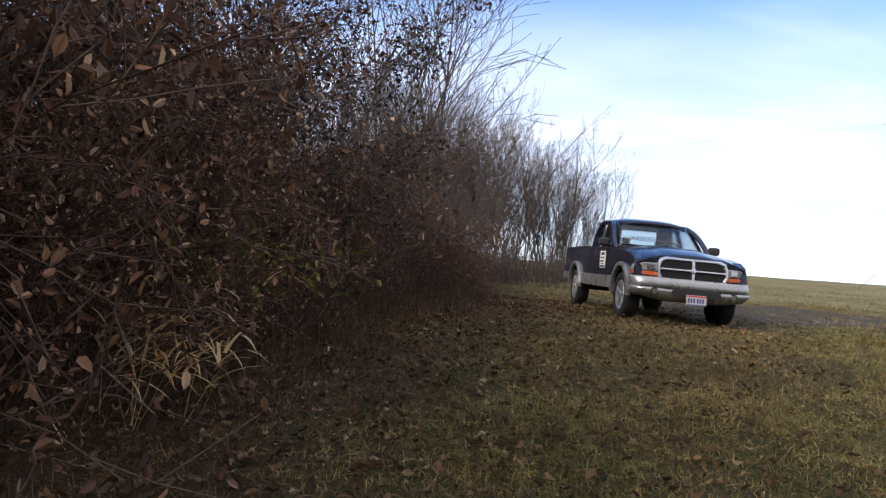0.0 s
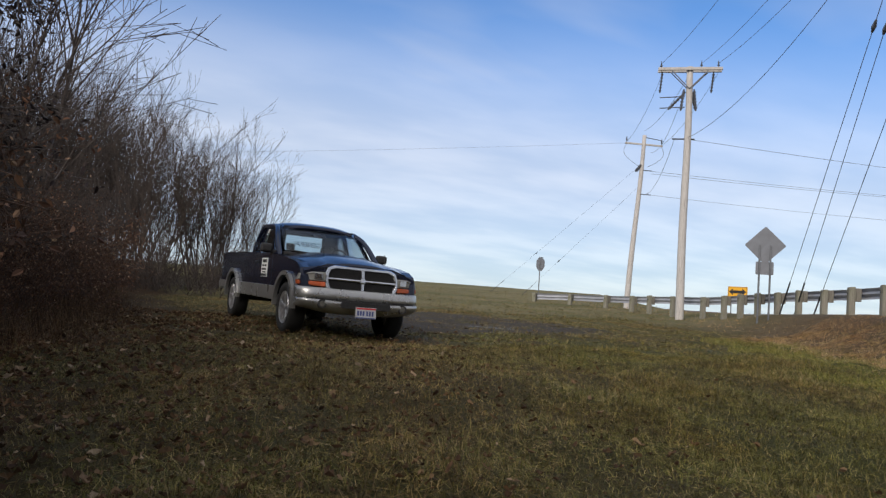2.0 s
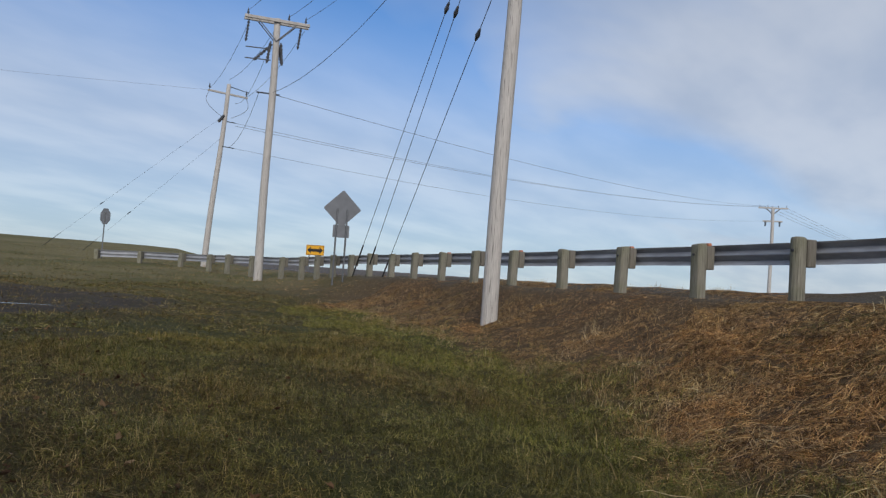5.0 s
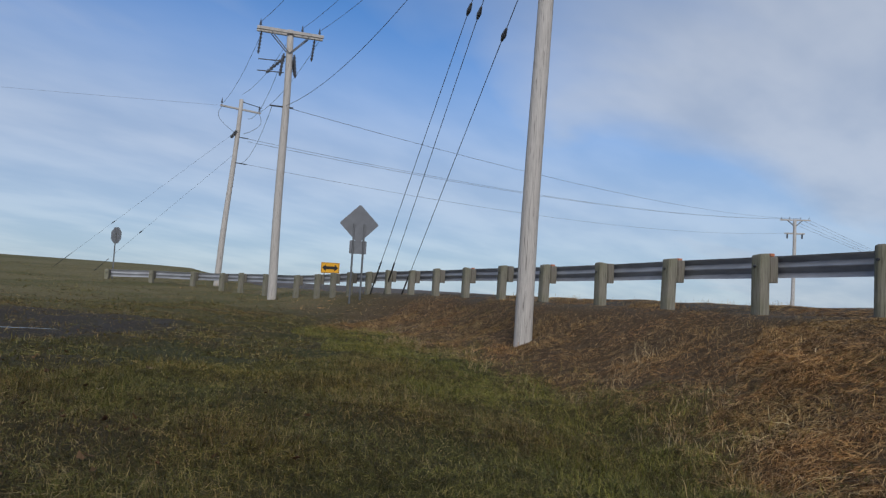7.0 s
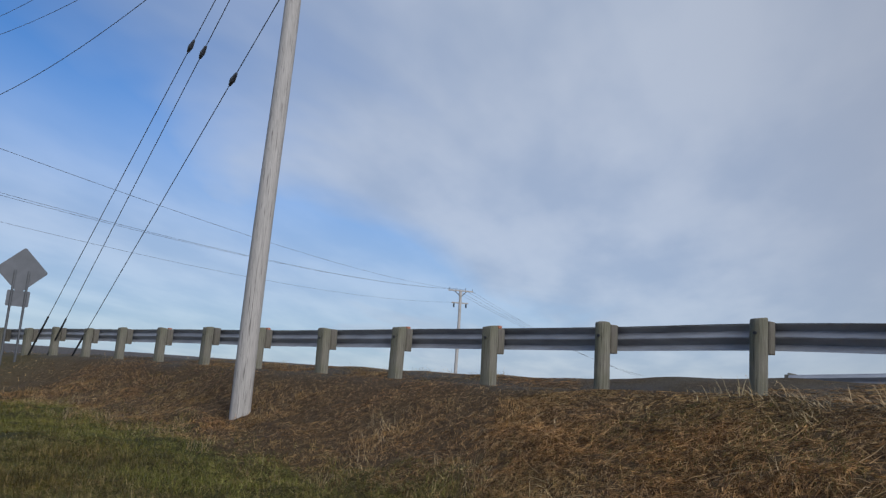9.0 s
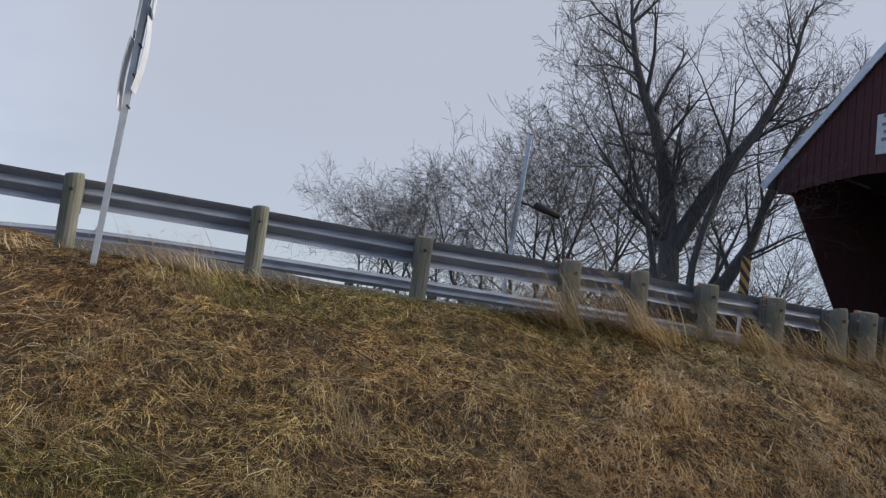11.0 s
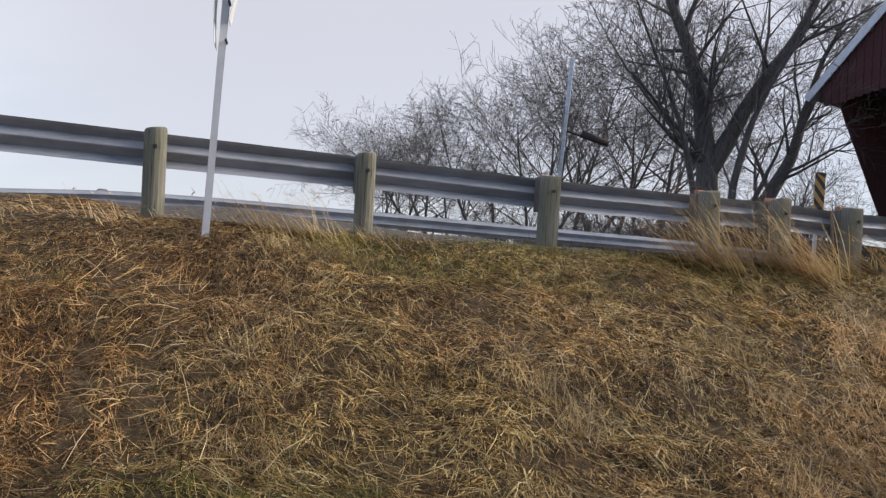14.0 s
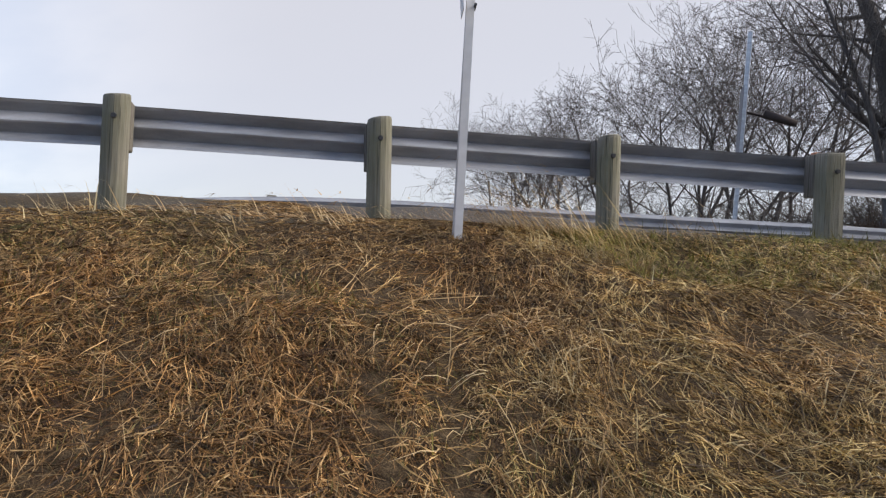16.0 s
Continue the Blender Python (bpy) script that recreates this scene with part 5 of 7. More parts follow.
def build_grass():
    nr = np.random.default_rng(3)
    # short lawn of the field, thinner with distance
    parts, yellow = [], []
    for n, box_, wide in ((620000, (-1.4, 11.0, 2.2, 10.8), 1.0), (110000, (-1.0, 17, 10.5, 22), 1.8), (40000, (3, 28, 20, 48), 3.2)):
        x, y = spread(nr, n, *box_)
        dry, litter, dirt, gravel = zones(x, y)
        tuft = field_noise(x, y, 2.2, 1)
        keep = (nr.random(n) > litter * 0.66) & (nr.random(n) > dirt ** 1.8) & (nr.random(n) > gravel) & (nr.random(n) > dry * 0.85) & (nr.random(n) < np.clip(0.78 + 0.25 * tuft, 0.5, 1))
        x, y, tuft, litter_ = x[keep], y[keep], tuft[keep], litter[keep]
        m = len(x)
        ln = nr.uniform(0.035, 0.115, m) * (1 - 0.35 * litter_) * (1 + 0.35 * np.clip(tuft, -1, 1)) * (1 + 0.15 * (wide - 1))
        pale = nr.random(m) < np.interp(x - 0.35 * (y - 6), [2.5, 5.5, 9.0], [0.50, 0.24, 0.26]) + 0.35 * litter_ + 0.2 * field_noise(x, y, 1.1, 21) + np.where(y > 14, 0.35, 0)
        lean, turn, width, bend = nr.uniform(0.15, 1.2, m), nr.uniform(0, 6.28, m), nr.uniform(0.0030, 0.0062, m) * wide, nr.uniform(0.2, 1.0, m)
        # a third lie beaten down, the rest stand
        flat = nr.random(m) < 0.45
        lift, tilt, curl = nr.random(m) ** 1.4 * 0.035 * (1 + 0.5 * np.clip(tuft, -1, 1)) + 0.003, nr.normal(0.012, 0.014, m), nr.normal(0, 0.5, m)
        for which, to in ((~pale, parts), (pale, yellow)):
            w = which & ~flat
            to.append(blade_arrays(nr, x[w], y[w], ln[w], lean[w], turn[w], width[w], bend[w], 2))
            w = which & flat
            to.append(mat_arrays(nr, x[w], y[w], ln[w] * 1.1, turn[w], curl[w], width[w], lift[w], tilt[w], 1))
    for name, got, mat, label in (("lawn_grass", parts, M_GREEN, "short green grass of the field"), ("yellowed_grass", yellow, M_YELLOWED, "short yellowing grass of the field")):
        me = fast_mesh(name, *merge(got))
        me.materials.append(mat)
        tagged(new(name, me), label, "grass", kind="stuff")
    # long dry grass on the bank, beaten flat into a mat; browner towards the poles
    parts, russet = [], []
    for n, box_, wide in ((900000, (0.6, 12.2, -5.8, 5.4), 1.1), (400000, (8, 20, 4.4, 16), 1.0), (26000, (15, 34, 14, 40), 3.0), (14000, (-6, 3, -14, -3), 2.0)):
        x, y = spread(nr, n, *box_)
        d, _ = road_offset(x, y)
        ok = (d > -1.9) & (d < 6.2) & (nr.random(n) < np.where(np.abs(y) < 6, smooth01(x + 0.4 * field_noise(x, y, 1.4, 71), 0.8, 2.2), 1))
        x, y, d = x[ok], y[ok], d[ok]
        n = len(x)
        dry, litter, dirt, gravel = zones(x, y)
        lump = field_noise(x, y, 4.2, 2)
        hole = field_noise(x, y, 3.2, 61) + 0.6 * field_noise(x, y, 7.5, 62)
        keep = (nr.random(n) < dry * np.clip(0.76 + 0.24 * lump, 0.58, 1)) & (nr.random(n) > gravel * 0.72) & (nr.random(n) > 0.3 * smooth01(-hole, 0.95, 1.5)) & (nr.random(n) < np.interp(x + 0.6 * y, [1.0, 6.0], [0.7, 1.0]))
        x, y, lump, d = x[keep], y[keep], lump[keep], d[keep]
        m = len(x)
        swirl = field_noise(x, y, 1.5, 4) * 2.2 + field_noise(x, y, 4.0, 5) * 0.8
        loose = nr.random(m) < 0.72
        turn = np.where(loose, nr.uniform(0, 6.28, m), 0.85 + 0.5 * swirl + nr.normal(0, 0.5, m) + np.where(nr.random(m) < 0.5, 0, 3.14))
        ln = (0.04 + 0.22 * nr.random(m) ** 1.9) * np.interp(y, [3.5, 6], [1, 0.6]) * np.clip(np.abs(d - 0.1) / 1.2, 0.45, 1) * np.interp(x + 0.6 * y, [4.0, 8.0], [1.0, 0.9])
        high = np.clip(0.45 + 0.5 * lump, 0.08, 1.3) * np.clip((d - 0.3) / 1.2, 0.15, 1)
        lift = nr.random(m) ** 1.3 * 0.055 * high + 0.003
        tilt = nr.normal(0.0, 0.013, m) * np.clip(d - 0.3, 0.1, 1)
        width = nr.uniform(0.003, 0.0068, m) * wide * np.where(nr.random(m) < 0.05, 1.6, 1.0) * np.interp(y, [3.5, 6], [1, 0.8]) * np.interp(x + 0.6 * y, [1.0, 6.0, 8.0], [1.75, 1.0, 0.95])
        curl = nr.normal(0, 0.5, m)
        bent = nr.random(m) < 0.38
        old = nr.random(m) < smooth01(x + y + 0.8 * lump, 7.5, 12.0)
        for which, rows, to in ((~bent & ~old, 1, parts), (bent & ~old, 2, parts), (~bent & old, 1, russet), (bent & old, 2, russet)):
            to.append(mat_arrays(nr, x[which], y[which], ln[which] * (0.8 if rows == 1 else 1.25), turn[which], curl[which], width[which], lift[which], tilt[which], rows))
        # short stubble standing in patches
        up = (field_noise(x, y, 2.0, 6) + 0.35 * field_noise(x, y, 6.0, 7) > np.interp(y, [3.5, 6], [1.15, 0.1])) & (nr.random(m) < np.interp(y, [3.5, 6], [0.07, 0.16])) & ((d > 0.8) | (d < 0.1))
        k = int(up.sum())
        parts.append(blade_arrays(nr, x[up], y[up], nr.uniform(0.06, 0.16, k), nr.uniform(0.05, 0.9, k), nr.uniform(0, 6.28, k), nr.uniform(0.0025, 0.005, k) * wide, nr.uniform(0, 1.0, k), 2))
    # tall dry grass along the foot of the thicket
    n = 5200
    y = nr.uniform(5.0, 15.5, n)
    x = hedge_edge(y) + nr.normal(0.1, 0.4, n) + 0.2 * np.sin(2.1 * y)
    keep = field_noise(x, y, 2.6, 31) > -0.2
    x, y = x[keep], y[keep]
    k = len(x)
    foot = blade_arrays(nr, x, y, nr.uniform(0.1, 0.42, k), nr.uniform(0.05, 0.6, k), nr.uniform(0, 6.28, k), nr.uniform(0.003, 0.006, k), nr.uniform(0.0, 1.1, k), 3)
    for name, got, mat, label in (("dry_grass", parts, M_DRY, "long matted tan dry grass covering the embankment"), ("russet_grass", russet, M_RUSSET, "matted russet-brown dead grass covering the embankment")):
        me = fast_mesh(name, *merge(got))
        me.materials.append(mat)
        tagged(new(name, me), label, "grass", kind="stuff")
    # green tufts among the dry grass and at the foot of the bank
    n = 30000
    x, y = spread(nr, n, 2, 12, -5, 8)
    d, _ = road_offset(x, y)
    a, b = field_noise(x, y, 1.6, 8), field_noise(x, y, 0.8, 9)
    keep = (d > 0.25) & (((a > 1.3) & (nr.random(n) < 0.5)) | ((d < 1.5) & (np.abs(y + 1.1) < 1.5) & (nr.random(n) < 0.75)) | ((np.hypot(x - 7.1, y - 2.9) < 0.7) & (nr.random(n) < 0.8)) | ((d > 4.2) & (b > 0.2)))
    x, y = x[keep], y[keep]
    m = len(x)
    gx, gy = nr.uniform(5.2, 8.9, 26000), nr.uniform(-3.0, 0.6, 26000)
    gd, _ = road_offset(gx, gy)
    sel = (gd > 0.35) & (gd < 1.55 + 0.3 * field_noise(gx, gy, 3.0, 41)) & (nr.random(26000) < 0.55 + 0.35 * field_noise(gx, gy, 2.4, 42))
    kk = int(sel.sum())
    edge = []
    ex, ey = nr.uniform(6, 17, 190000), nr.uniform(2.4, 15, 190000)
    ed, _ = road_offset(ex, ey)
    zone = zones(ex, ey)
    es = (ed > 1.5) & (ed < 4.9 + 0.3 * field_noise(ex, ey, 2.0, 45)) & (nr.random(190000) > zone[0]) & (nr.random(190000) > zone[2]) & (nr.random(190000) < 0.85 + 0.3 * field_noise(ex, ey, 3.1, 46))
    ek = int(es.sum())
    edge.append(blade_arrays(nr, ex[es], ey[es], nr.uniform(0.06, 0.17, ek), nr.uniform(0.3, 1.3, ek), nr.uniform(0, 6.28, ek), nr.uniform(0.003, 0.006, ek), nr.uniform(0.2, 1.1, ek), 2))
    fresh = blade_arrays(nr, gx[sel], gy[sel], nr.uniform(0.05, 0.15, kk), nr.uniform(0.4, 1.35, kk), nr.uniform(0, 6.28, kk), nr.uniform(0.003, 0.006, kk), nr.uniform(0.2, 1.0, kk), 2)
    me = fast_mesh("fresh_grass", *merge([fresh, *edge]))
    me.materials.append(M_LUSH)
    tagged(new("fresh_grass", me), "fresh green grass along the edges of the embankment", "grass", kind="stuff")
    v, f = blade_arrays(nr, x, y, nr.uniform(0.08, 0.2, m), nr.uniform(0.2, 1.1, m), nr.uniform(0, 6.28, m), nr.uniform(0.003, 0.0055, m), nr.uniform(0.2, 1.0, m), 3)
    me = fast_mesh("green_tufts", v, f)
    me.materials.append(M_GREEN)
    tagged(new("green_tufts", me), "green grass tufts among the dry stalks", "grass", kind="stuff")
    # pale clumps that the wind bends along the rail, and tufts lower down
    parts = []
    row = random.Random(21)
    rail_side = []
    for k in range(20):
        f = k / 19
        rail_side.append((6.2 - 3.6 * f + row.uniform(-0.1, 0.1), -2.52 - 3.72 * f + row.uniform(-0.1, 0.1), row.choice((0.55, 0.8, 1.0, 1.15)) * (1 - 0.2 * f), int(row.uniform(60, 110))))
    for cx, cy, size, m in (*rail_side, (5.15, -3.25, 1.2, 170), (5.9, -2.6, 1.15, 170), (4.1, -4.3, 1.1, 140),
                            *((11.3 - 0.22 * k, 2.85 - 0.27 * k, 0.24 + 0.07 * (k % 3), 26) for k in range(9)), (8.75, 0.35, 0.62, 190), (9.05, 0.65, 0.52, 130), (8.45, 0.0, 0.34, 60), (8.1, -0.35, 0.30, 60), (10.2, 2.3, 0.26, 50), (9.9, 1.6, 0.28, 50)):
        x, y = cx + nr.normal(0, 0.15, m), cy + nr.normal(0, 0.15, m)
        parts.append(blade_arrays(nr, x, y, nr.uniform(0.35, 1.15, m) * size, nr.normal(0.85, 0.3, m), 0.49 + nr.normal(0, 0.4, m), nr.uniform(0.005, 0.012, m), nr.uniform(0.2, 1.3, m), 5))
        v, f = parts[-1]
        tips = v.reshape(m, -1, 3)[::3, -1]
        k = len(tips)
        for _ in range(3):
            parts.append(blade_arrays(nr, tips[:, 0], tips[:, 1], nr.uniform(0.05, 0.13, k), nr.uniform(0.8, 1.9, k), 0.49 + nr.normal(0, 0.5, k), nr.uniform(0.006, 0.011, k), nr.uniform(0.3, 1.2, k), 3,
                                      tips[:, 2] - height(tips[:, 0], tips[:, 1])))
    for cx, cy, size in ((6.5, 0.8, 0.34), (6.15, 0.95, 0.26), (8.45, 0.7, 0.24), (8.2, 0.45, 0.24), (8.7, 0.95, 0.2), (5.6, -0.9, 0.36), (5.2, -0.4, 0.3), (5.0, 0.6, 0.34), (7.2, 2.6, 0.24), (4.3, 0.4, 0.34), (3.9, -1.4, 0.4),
                         (4.5, -1.9, 0.35), (3.4, -2.2, 0.45), (5.9, 1.9, 0.25), (9.2, 2.9, 0.22), (7.9, 1.9, 0.2)):
        m = 110
        x, y = cx + nr.normal(0, 0.11, m), cy + nr.normal(0, 0.11, m)
        parts.append(blade_arrays(nr, x, y, nr.uniform(0.5, 1.1, m) * size, nr.uniform(0.05, 0.9, m), nr.uniform(0, 6.28, m), nr.uniform(0.0025, 0.005, m), nr.uniform(0.2, 1.3, m), 3))
    # waves of pale straw combed flat along the bank
    n = 52000
    x, y = spread(nr, n, 1.5, 14, -5, 9)
    d, _ = road_offset(x, y)
    wave = field_noise(x * 0.8 + y * 0.6, (y * 0.8 - x * 0.6) * 2.2, 1.3, 51) + 0.4 * field_noise(x, y, 4.0, 52)
    keep = (d > 0.9) & (d < 4.6) & (wave > 0.75) & (nr.random(n) < zones(x, y)[0]) & (y < 4.2 + nr.normal(0, 0.4, n)) & (nr.random(n) < np.interp(x, [5.0, 7.2, 9.0], [0.12, 0.7, 0.5]))
    x, y = x[keep], y[keep]
    m = len(x)
    parts.append(mat_arrays(nr, x, y, nr.uniform(0.10, 0.28, m), 0.86 + 0.9 * field_noise(x, y, 0.9, 53) + nr.normal(0, 0.35, m), nr.normal(0, 0.5, m), nr.uniform(0.003, 0.006, m), nr.uniform(0.03, 0.085, m), nr.normal(0.0, 0.02, m), 3))
    # short broken straw lying every way on the part towards the bridge
    n = 17000
    x, y = spread(nr, n, 2.0, 5.0, -5, 0.2)
    d, _ = road_offset(x, y)
    keep = (d > 0.8) & (d < 4.8) & (field_noise(x, y, 2.6, 54) + 0.5 * field_noise(x, y, 6.0, 55) > -0.3)
    x, y = x[keep], y[keep]
    m = len(x)
    parts.append(mat_arrays(nr, x, y, nr.uniform(0.05, 0.17, m), nr.uniform(0, 6.28, m), nr.normal(0, 0.6, m), nr.uniform(0.005, 0.012, m), nr.uniform(0.03, 0.085, m), nr.normal(0.0, 0.02, m), 2))
    # single long fallen stems
    n = 1500
    x, y = spread(nr, n, 1.5, 12, -5, 5)
    d, _ = road_offset(x, y)
    keep = (d > 0.9) & (d < 5.0)
    x, y = x[keep], y[keep]
    m = len(x)
    parts.append(mat_arrays(nr, x, y, nr.uniform(0.2, 0.5, m), nr.uniform(0, 6.28, m), nr.normal(0, 0.3, m), nr.uniform(0.003, 0.006, m), nr.uniform(0.03, 0.10, m), nr.normal(0.04, 0.06, m), 3))
    # reed grass at the thicket: thin stems that carry broad drooping leaves
    for k in range(22):
        sx, sy = -1.58 + nr.normal(0, 0.2), 4.42 + nr.normal(0, 0.16)
        tall, way, lean = nr.uniform(0.7, 1.05), nr.normal(0.1, 0.8), nr.uniform(0.2, 0.7)
        parts.append(blade_arrays(nr, np.array([sx]), np.array([sy]), np.array([tall]), np.array([lean]), np.array([way]), np.array([0.006]), np.array([0.15]), 5))
        m = 7
        f = nr.uniform(0.45, 0.98, m) * tall
        x, y = sx + np.cos(way) * np.sin(lean) * f, sy + np.sin(way) * np.sin(lean) * f
        parts.append(blade_arrays(nr, x, y, nr.uniform(0.2, 0.5, m), nr.uniform(0.7, 1.5, m), nr.normal(0.0, 1.0, m), nr.uniform(0.015, 0.028, m), nr.uniform(0.6, 1.6, m), 5, np.cos(lean) * f))
    m = 34
    x, y = -1.5 + nr.normal(0, 0.3, m), 4.2 + nr.normal(0, 0.25, m)
    parts.append(blade_arrays(nr, x, y, nr.uniform(0.15, 0.4, m), nr.uniform(0.4, 1.1, m), nr.uniform(0, 6.28, m), nr.uniform(0.004, 0.008, m), nr.uniform(0.5, 1.6, m), 4))
    # tall standing stems along the foot of the part by the poles
    n = 26000
    x, y = spread(nr, n, 7, 20, 3, 16)
    d, _ = road_offset(x, y)
    keep = (d > 1.1) & (d < 3.7) & (y > 3.6) & (field_noise(x, y, 3.4, 12) + 0.5 * np.clip(d - 2.4, -1, 1) > 0.35)
    x, y = x[keep], y[keep]
    m = len(x)
    parts.append(blade_arrays(nr, x, y, nr.uniform(0.08, 0.24, m), nr.uniform(0.1, 0.9, m), nr.uniform(0, 6.28, m), nr.uniform(0.003, 0.006, m), nr.uniform(0.1, 1.0, m), 4))
    me = fast_mesh("straw_clumps", *merge(parts))
    me.materials.append(M_STRAW)
    tagged(new("straw_clumps", me), "pale bent straw clumps on the embankment", "grass", kind="stuff")
    # dead weed stalks along the thicket
    n = 5200
    y = nr.uniform(0.5, 21, n)
    x = hedge_edge(y) + nr.normal(-0.35, 0.45, n)
    tall = np.clip(0.3 - 0.5 * (x - hedge_edge(y)), 0.10, 1.0) * np.interp(y, [5.0, 7.5], [0.5, 1.0])
    v, f = blade_arrays(nr, x, y, tall * nr.uniform(0.4, 1.4, n), np.abs(nr.normal(0, 0.45, n)), nr.uniform(0, 6.28, n), nr.uniform(0.003, 0.007, n), nr.normal(0.3, 0.7, n), 4)
    me = fast_mesh("weed_stalks", *merge([(v, f), foot]))
    me.materials.append(M_WEED)
    tagged(new("weed_stalks", me), "dead brown weed stalks along the thicket edge", "weeds", kind="stuff")
    # fallen leaves
    n = 10500
    y = nr.uniform(1.2, 16, n)
    x = hedge_edge(y) + np.abs(nr.normal(0, 2.6, n)) - 0.8
    d, _ = road_offset(x, y)
    keep = d > 3.5
    x, y = x[keep], y[keep]
    at = np.stack([x, y, height(x, y) + nr.uniform(0.015, 0.06, len(x))], -1)
    nn = len(at)
    a = nr.uniform(0, 6.28, nn)
    fl = np.stack([np.cos(a), np.sin(a), nr.normal(0, 0.25, nn)], -1)
    b = np.stack([-np.sin(a), np.cos(a), nr.normal(0, 0.3, nn)], -1)
    s = 0.025 + 0.055 * nr.random((nn, 1)) ** 1.7
    c = np.array([0, 0, 1.0])
    ring = []
    for k in range(8):
        t = 2 * math.pi * k / 8
        r = (0.5, 0.40, 0.42, 0.33, 0.5, 0.36, 0.40, 0.42)[k] * nr.uniform(0.75, 1.15, (nn, 1))
        ring.append(at + fl * s * r * math.cos(t) * 1.15 + b * s * r * math.sin(t) * 0.8 + c * s * nr.uniform(0.0, 0.45, (nn, 1)))
    v = np.stack([*ring, at], 1).reshape(-1, 3)
    i = np.arange(nn)[:, None] * 9
    f = np.concatenate([i + [k, (k + 1) % 8, 8] for k in range(8)])
    me = fast_mesh("fallen_leaves", v, f)
    me.materials.append(M_FALLEN)
    tagged(new("fallen_leaves", me), "curled brown leaves fallen on the grass", "leaves", kind="stuff")


build_far_trees()
build_thicket()
build_grass()


# ---- the pickup ----
def patch(fn, us, vs, thick=0.0, way=(0, 0, -1)):
    """A curved panel fn(u, v) -> point, with a thickness pushed along way."""
    bm = bmesh.new()
    grid = [[bm.verts.new(fn(u, v)) for v in vs] for u in us]
    for a, b in zip(grid[:-1], grid[1:]):
        for k in range(len(vs) - 1):
            bm.faces.new((a[k], b[k], b[k + 1], a[k + 1]))
    if thick:
        w = Vector(way) * thick
        low = [[bm.verts.new(v.co + w) for v in row] for row in grid]
        for a, b in zip(low[:-1], low[1:]):
            for k in range(len(vs) - 1):
                bm.faces.new((a[k + 1], b[k + 1], b[k], a[k]))
        rim = grid[0] + [r[-1] for r in grid[1:]] + grid[-1][-2::-1] + [r[0] for r in grid[-2:0:-1]]
        rlo = low[0] + [r[-1] for r in low[1:]] + low[-1][-2::-1] + [r[0] for r in low[-2:0:-1]]
        for k in range(len(rim)):
            j = (k + 1) % len(rim)
            bm.faces.new((rim[k], rim[j], rlo[j], rlo[k]))
    return bm


def lathe(profile, sides, axis_y=True):
    """Turns a profile of (radius, along) round the y axis."""
    bm = bmesh.new()
    rings = []
    for r, w in profile:
        rings.append([bm.verts.new((r * math.cos(2 * math.pi * k / sides), w, r * math.sin(2 * math.pi * k / sides))) for k in range(sides)])
    for a, b in zip(rings[:-1], rings[1:]):
        for k in range(sides):
            j = (k + 1) % sides
            bm.faces.new((a[k], a[j], b[j], b[k]))
    return bm


def arc(cx, cz, r, a0, a1, n):
    return [(cx + r * math.cos(math.radians(a0 + (a1 - a0) * k / n)), cz + r * math.sin(math.radians(a0 + (a1 - a0) * k / n))) for k in range(n + 1)]


def bar(a, b, w, t, bevel=0.01, side=(0, 1, 0)):
    """A flat bar from a to b, w wide across 'side' and t thick."""
    a, b = Vector(a), Vector(b)
    z = (b - a).normalized()
    x = Vector(side)
    x = (x - z * x.dot(z)).normalized()
    y = z.cross(x)
    bm = box(w, t, (b - a).length, bevel)
    m = Matrix((x, y, z)).transposed().to_4x4()
    m.translation = (a + b) / 2
    bm.transform(m)
    return bm


WB = 3.40
paint = car_paint()
silver = plain("silver_paint", (0.42, 0.42, 0.41), 0.30, 0.75, 0.12, 5)
chrome = plain("chrome", (0.72, 0.73, 0.74), 0.16, 1.0, 0.06, 12)
rubber = plain("tyre_rubber", (0.011, 0.011, 0.011), 0.9, 0, 0.3, 25)
trim = plain("black_trim", (0.014, 0.014, 0.015), 0.7, 0, 0.2)
alloy = plain("alloy", (0.52, 0.52, 0.53), 0.35, 0.8, 0.12, 10)
amber = plain("amber_lens", (0.40, 0.085, 0.030), 0.25, 0, 0.1)
clear = plain("headlamp_lens", (0.24, 0.24, 0.22), 0.12, 0.15, 0.15, 18)
smoky = plain("fog_lens", (0.14, 0.14, 0.13), 0.15, 0.3, 0.15, 18)
interior = plain("cab_trim", (0.030, 0.032, 0.038), 0.9, 0, 0.2)
white_vinyl = plain("white_vinyl", (0.74, 0.74, 0.72), 0.5, 0, 0.05)
glass = glass_material("auto_glass", (0.62, 0.70, 0.74))
glass.node_tree.nodes["Principled BSDF"].inputs["IOR"].default_value = 1.35
dark_glass = glass_material("tinted_glass", (0.30, 0.34, 0.36))


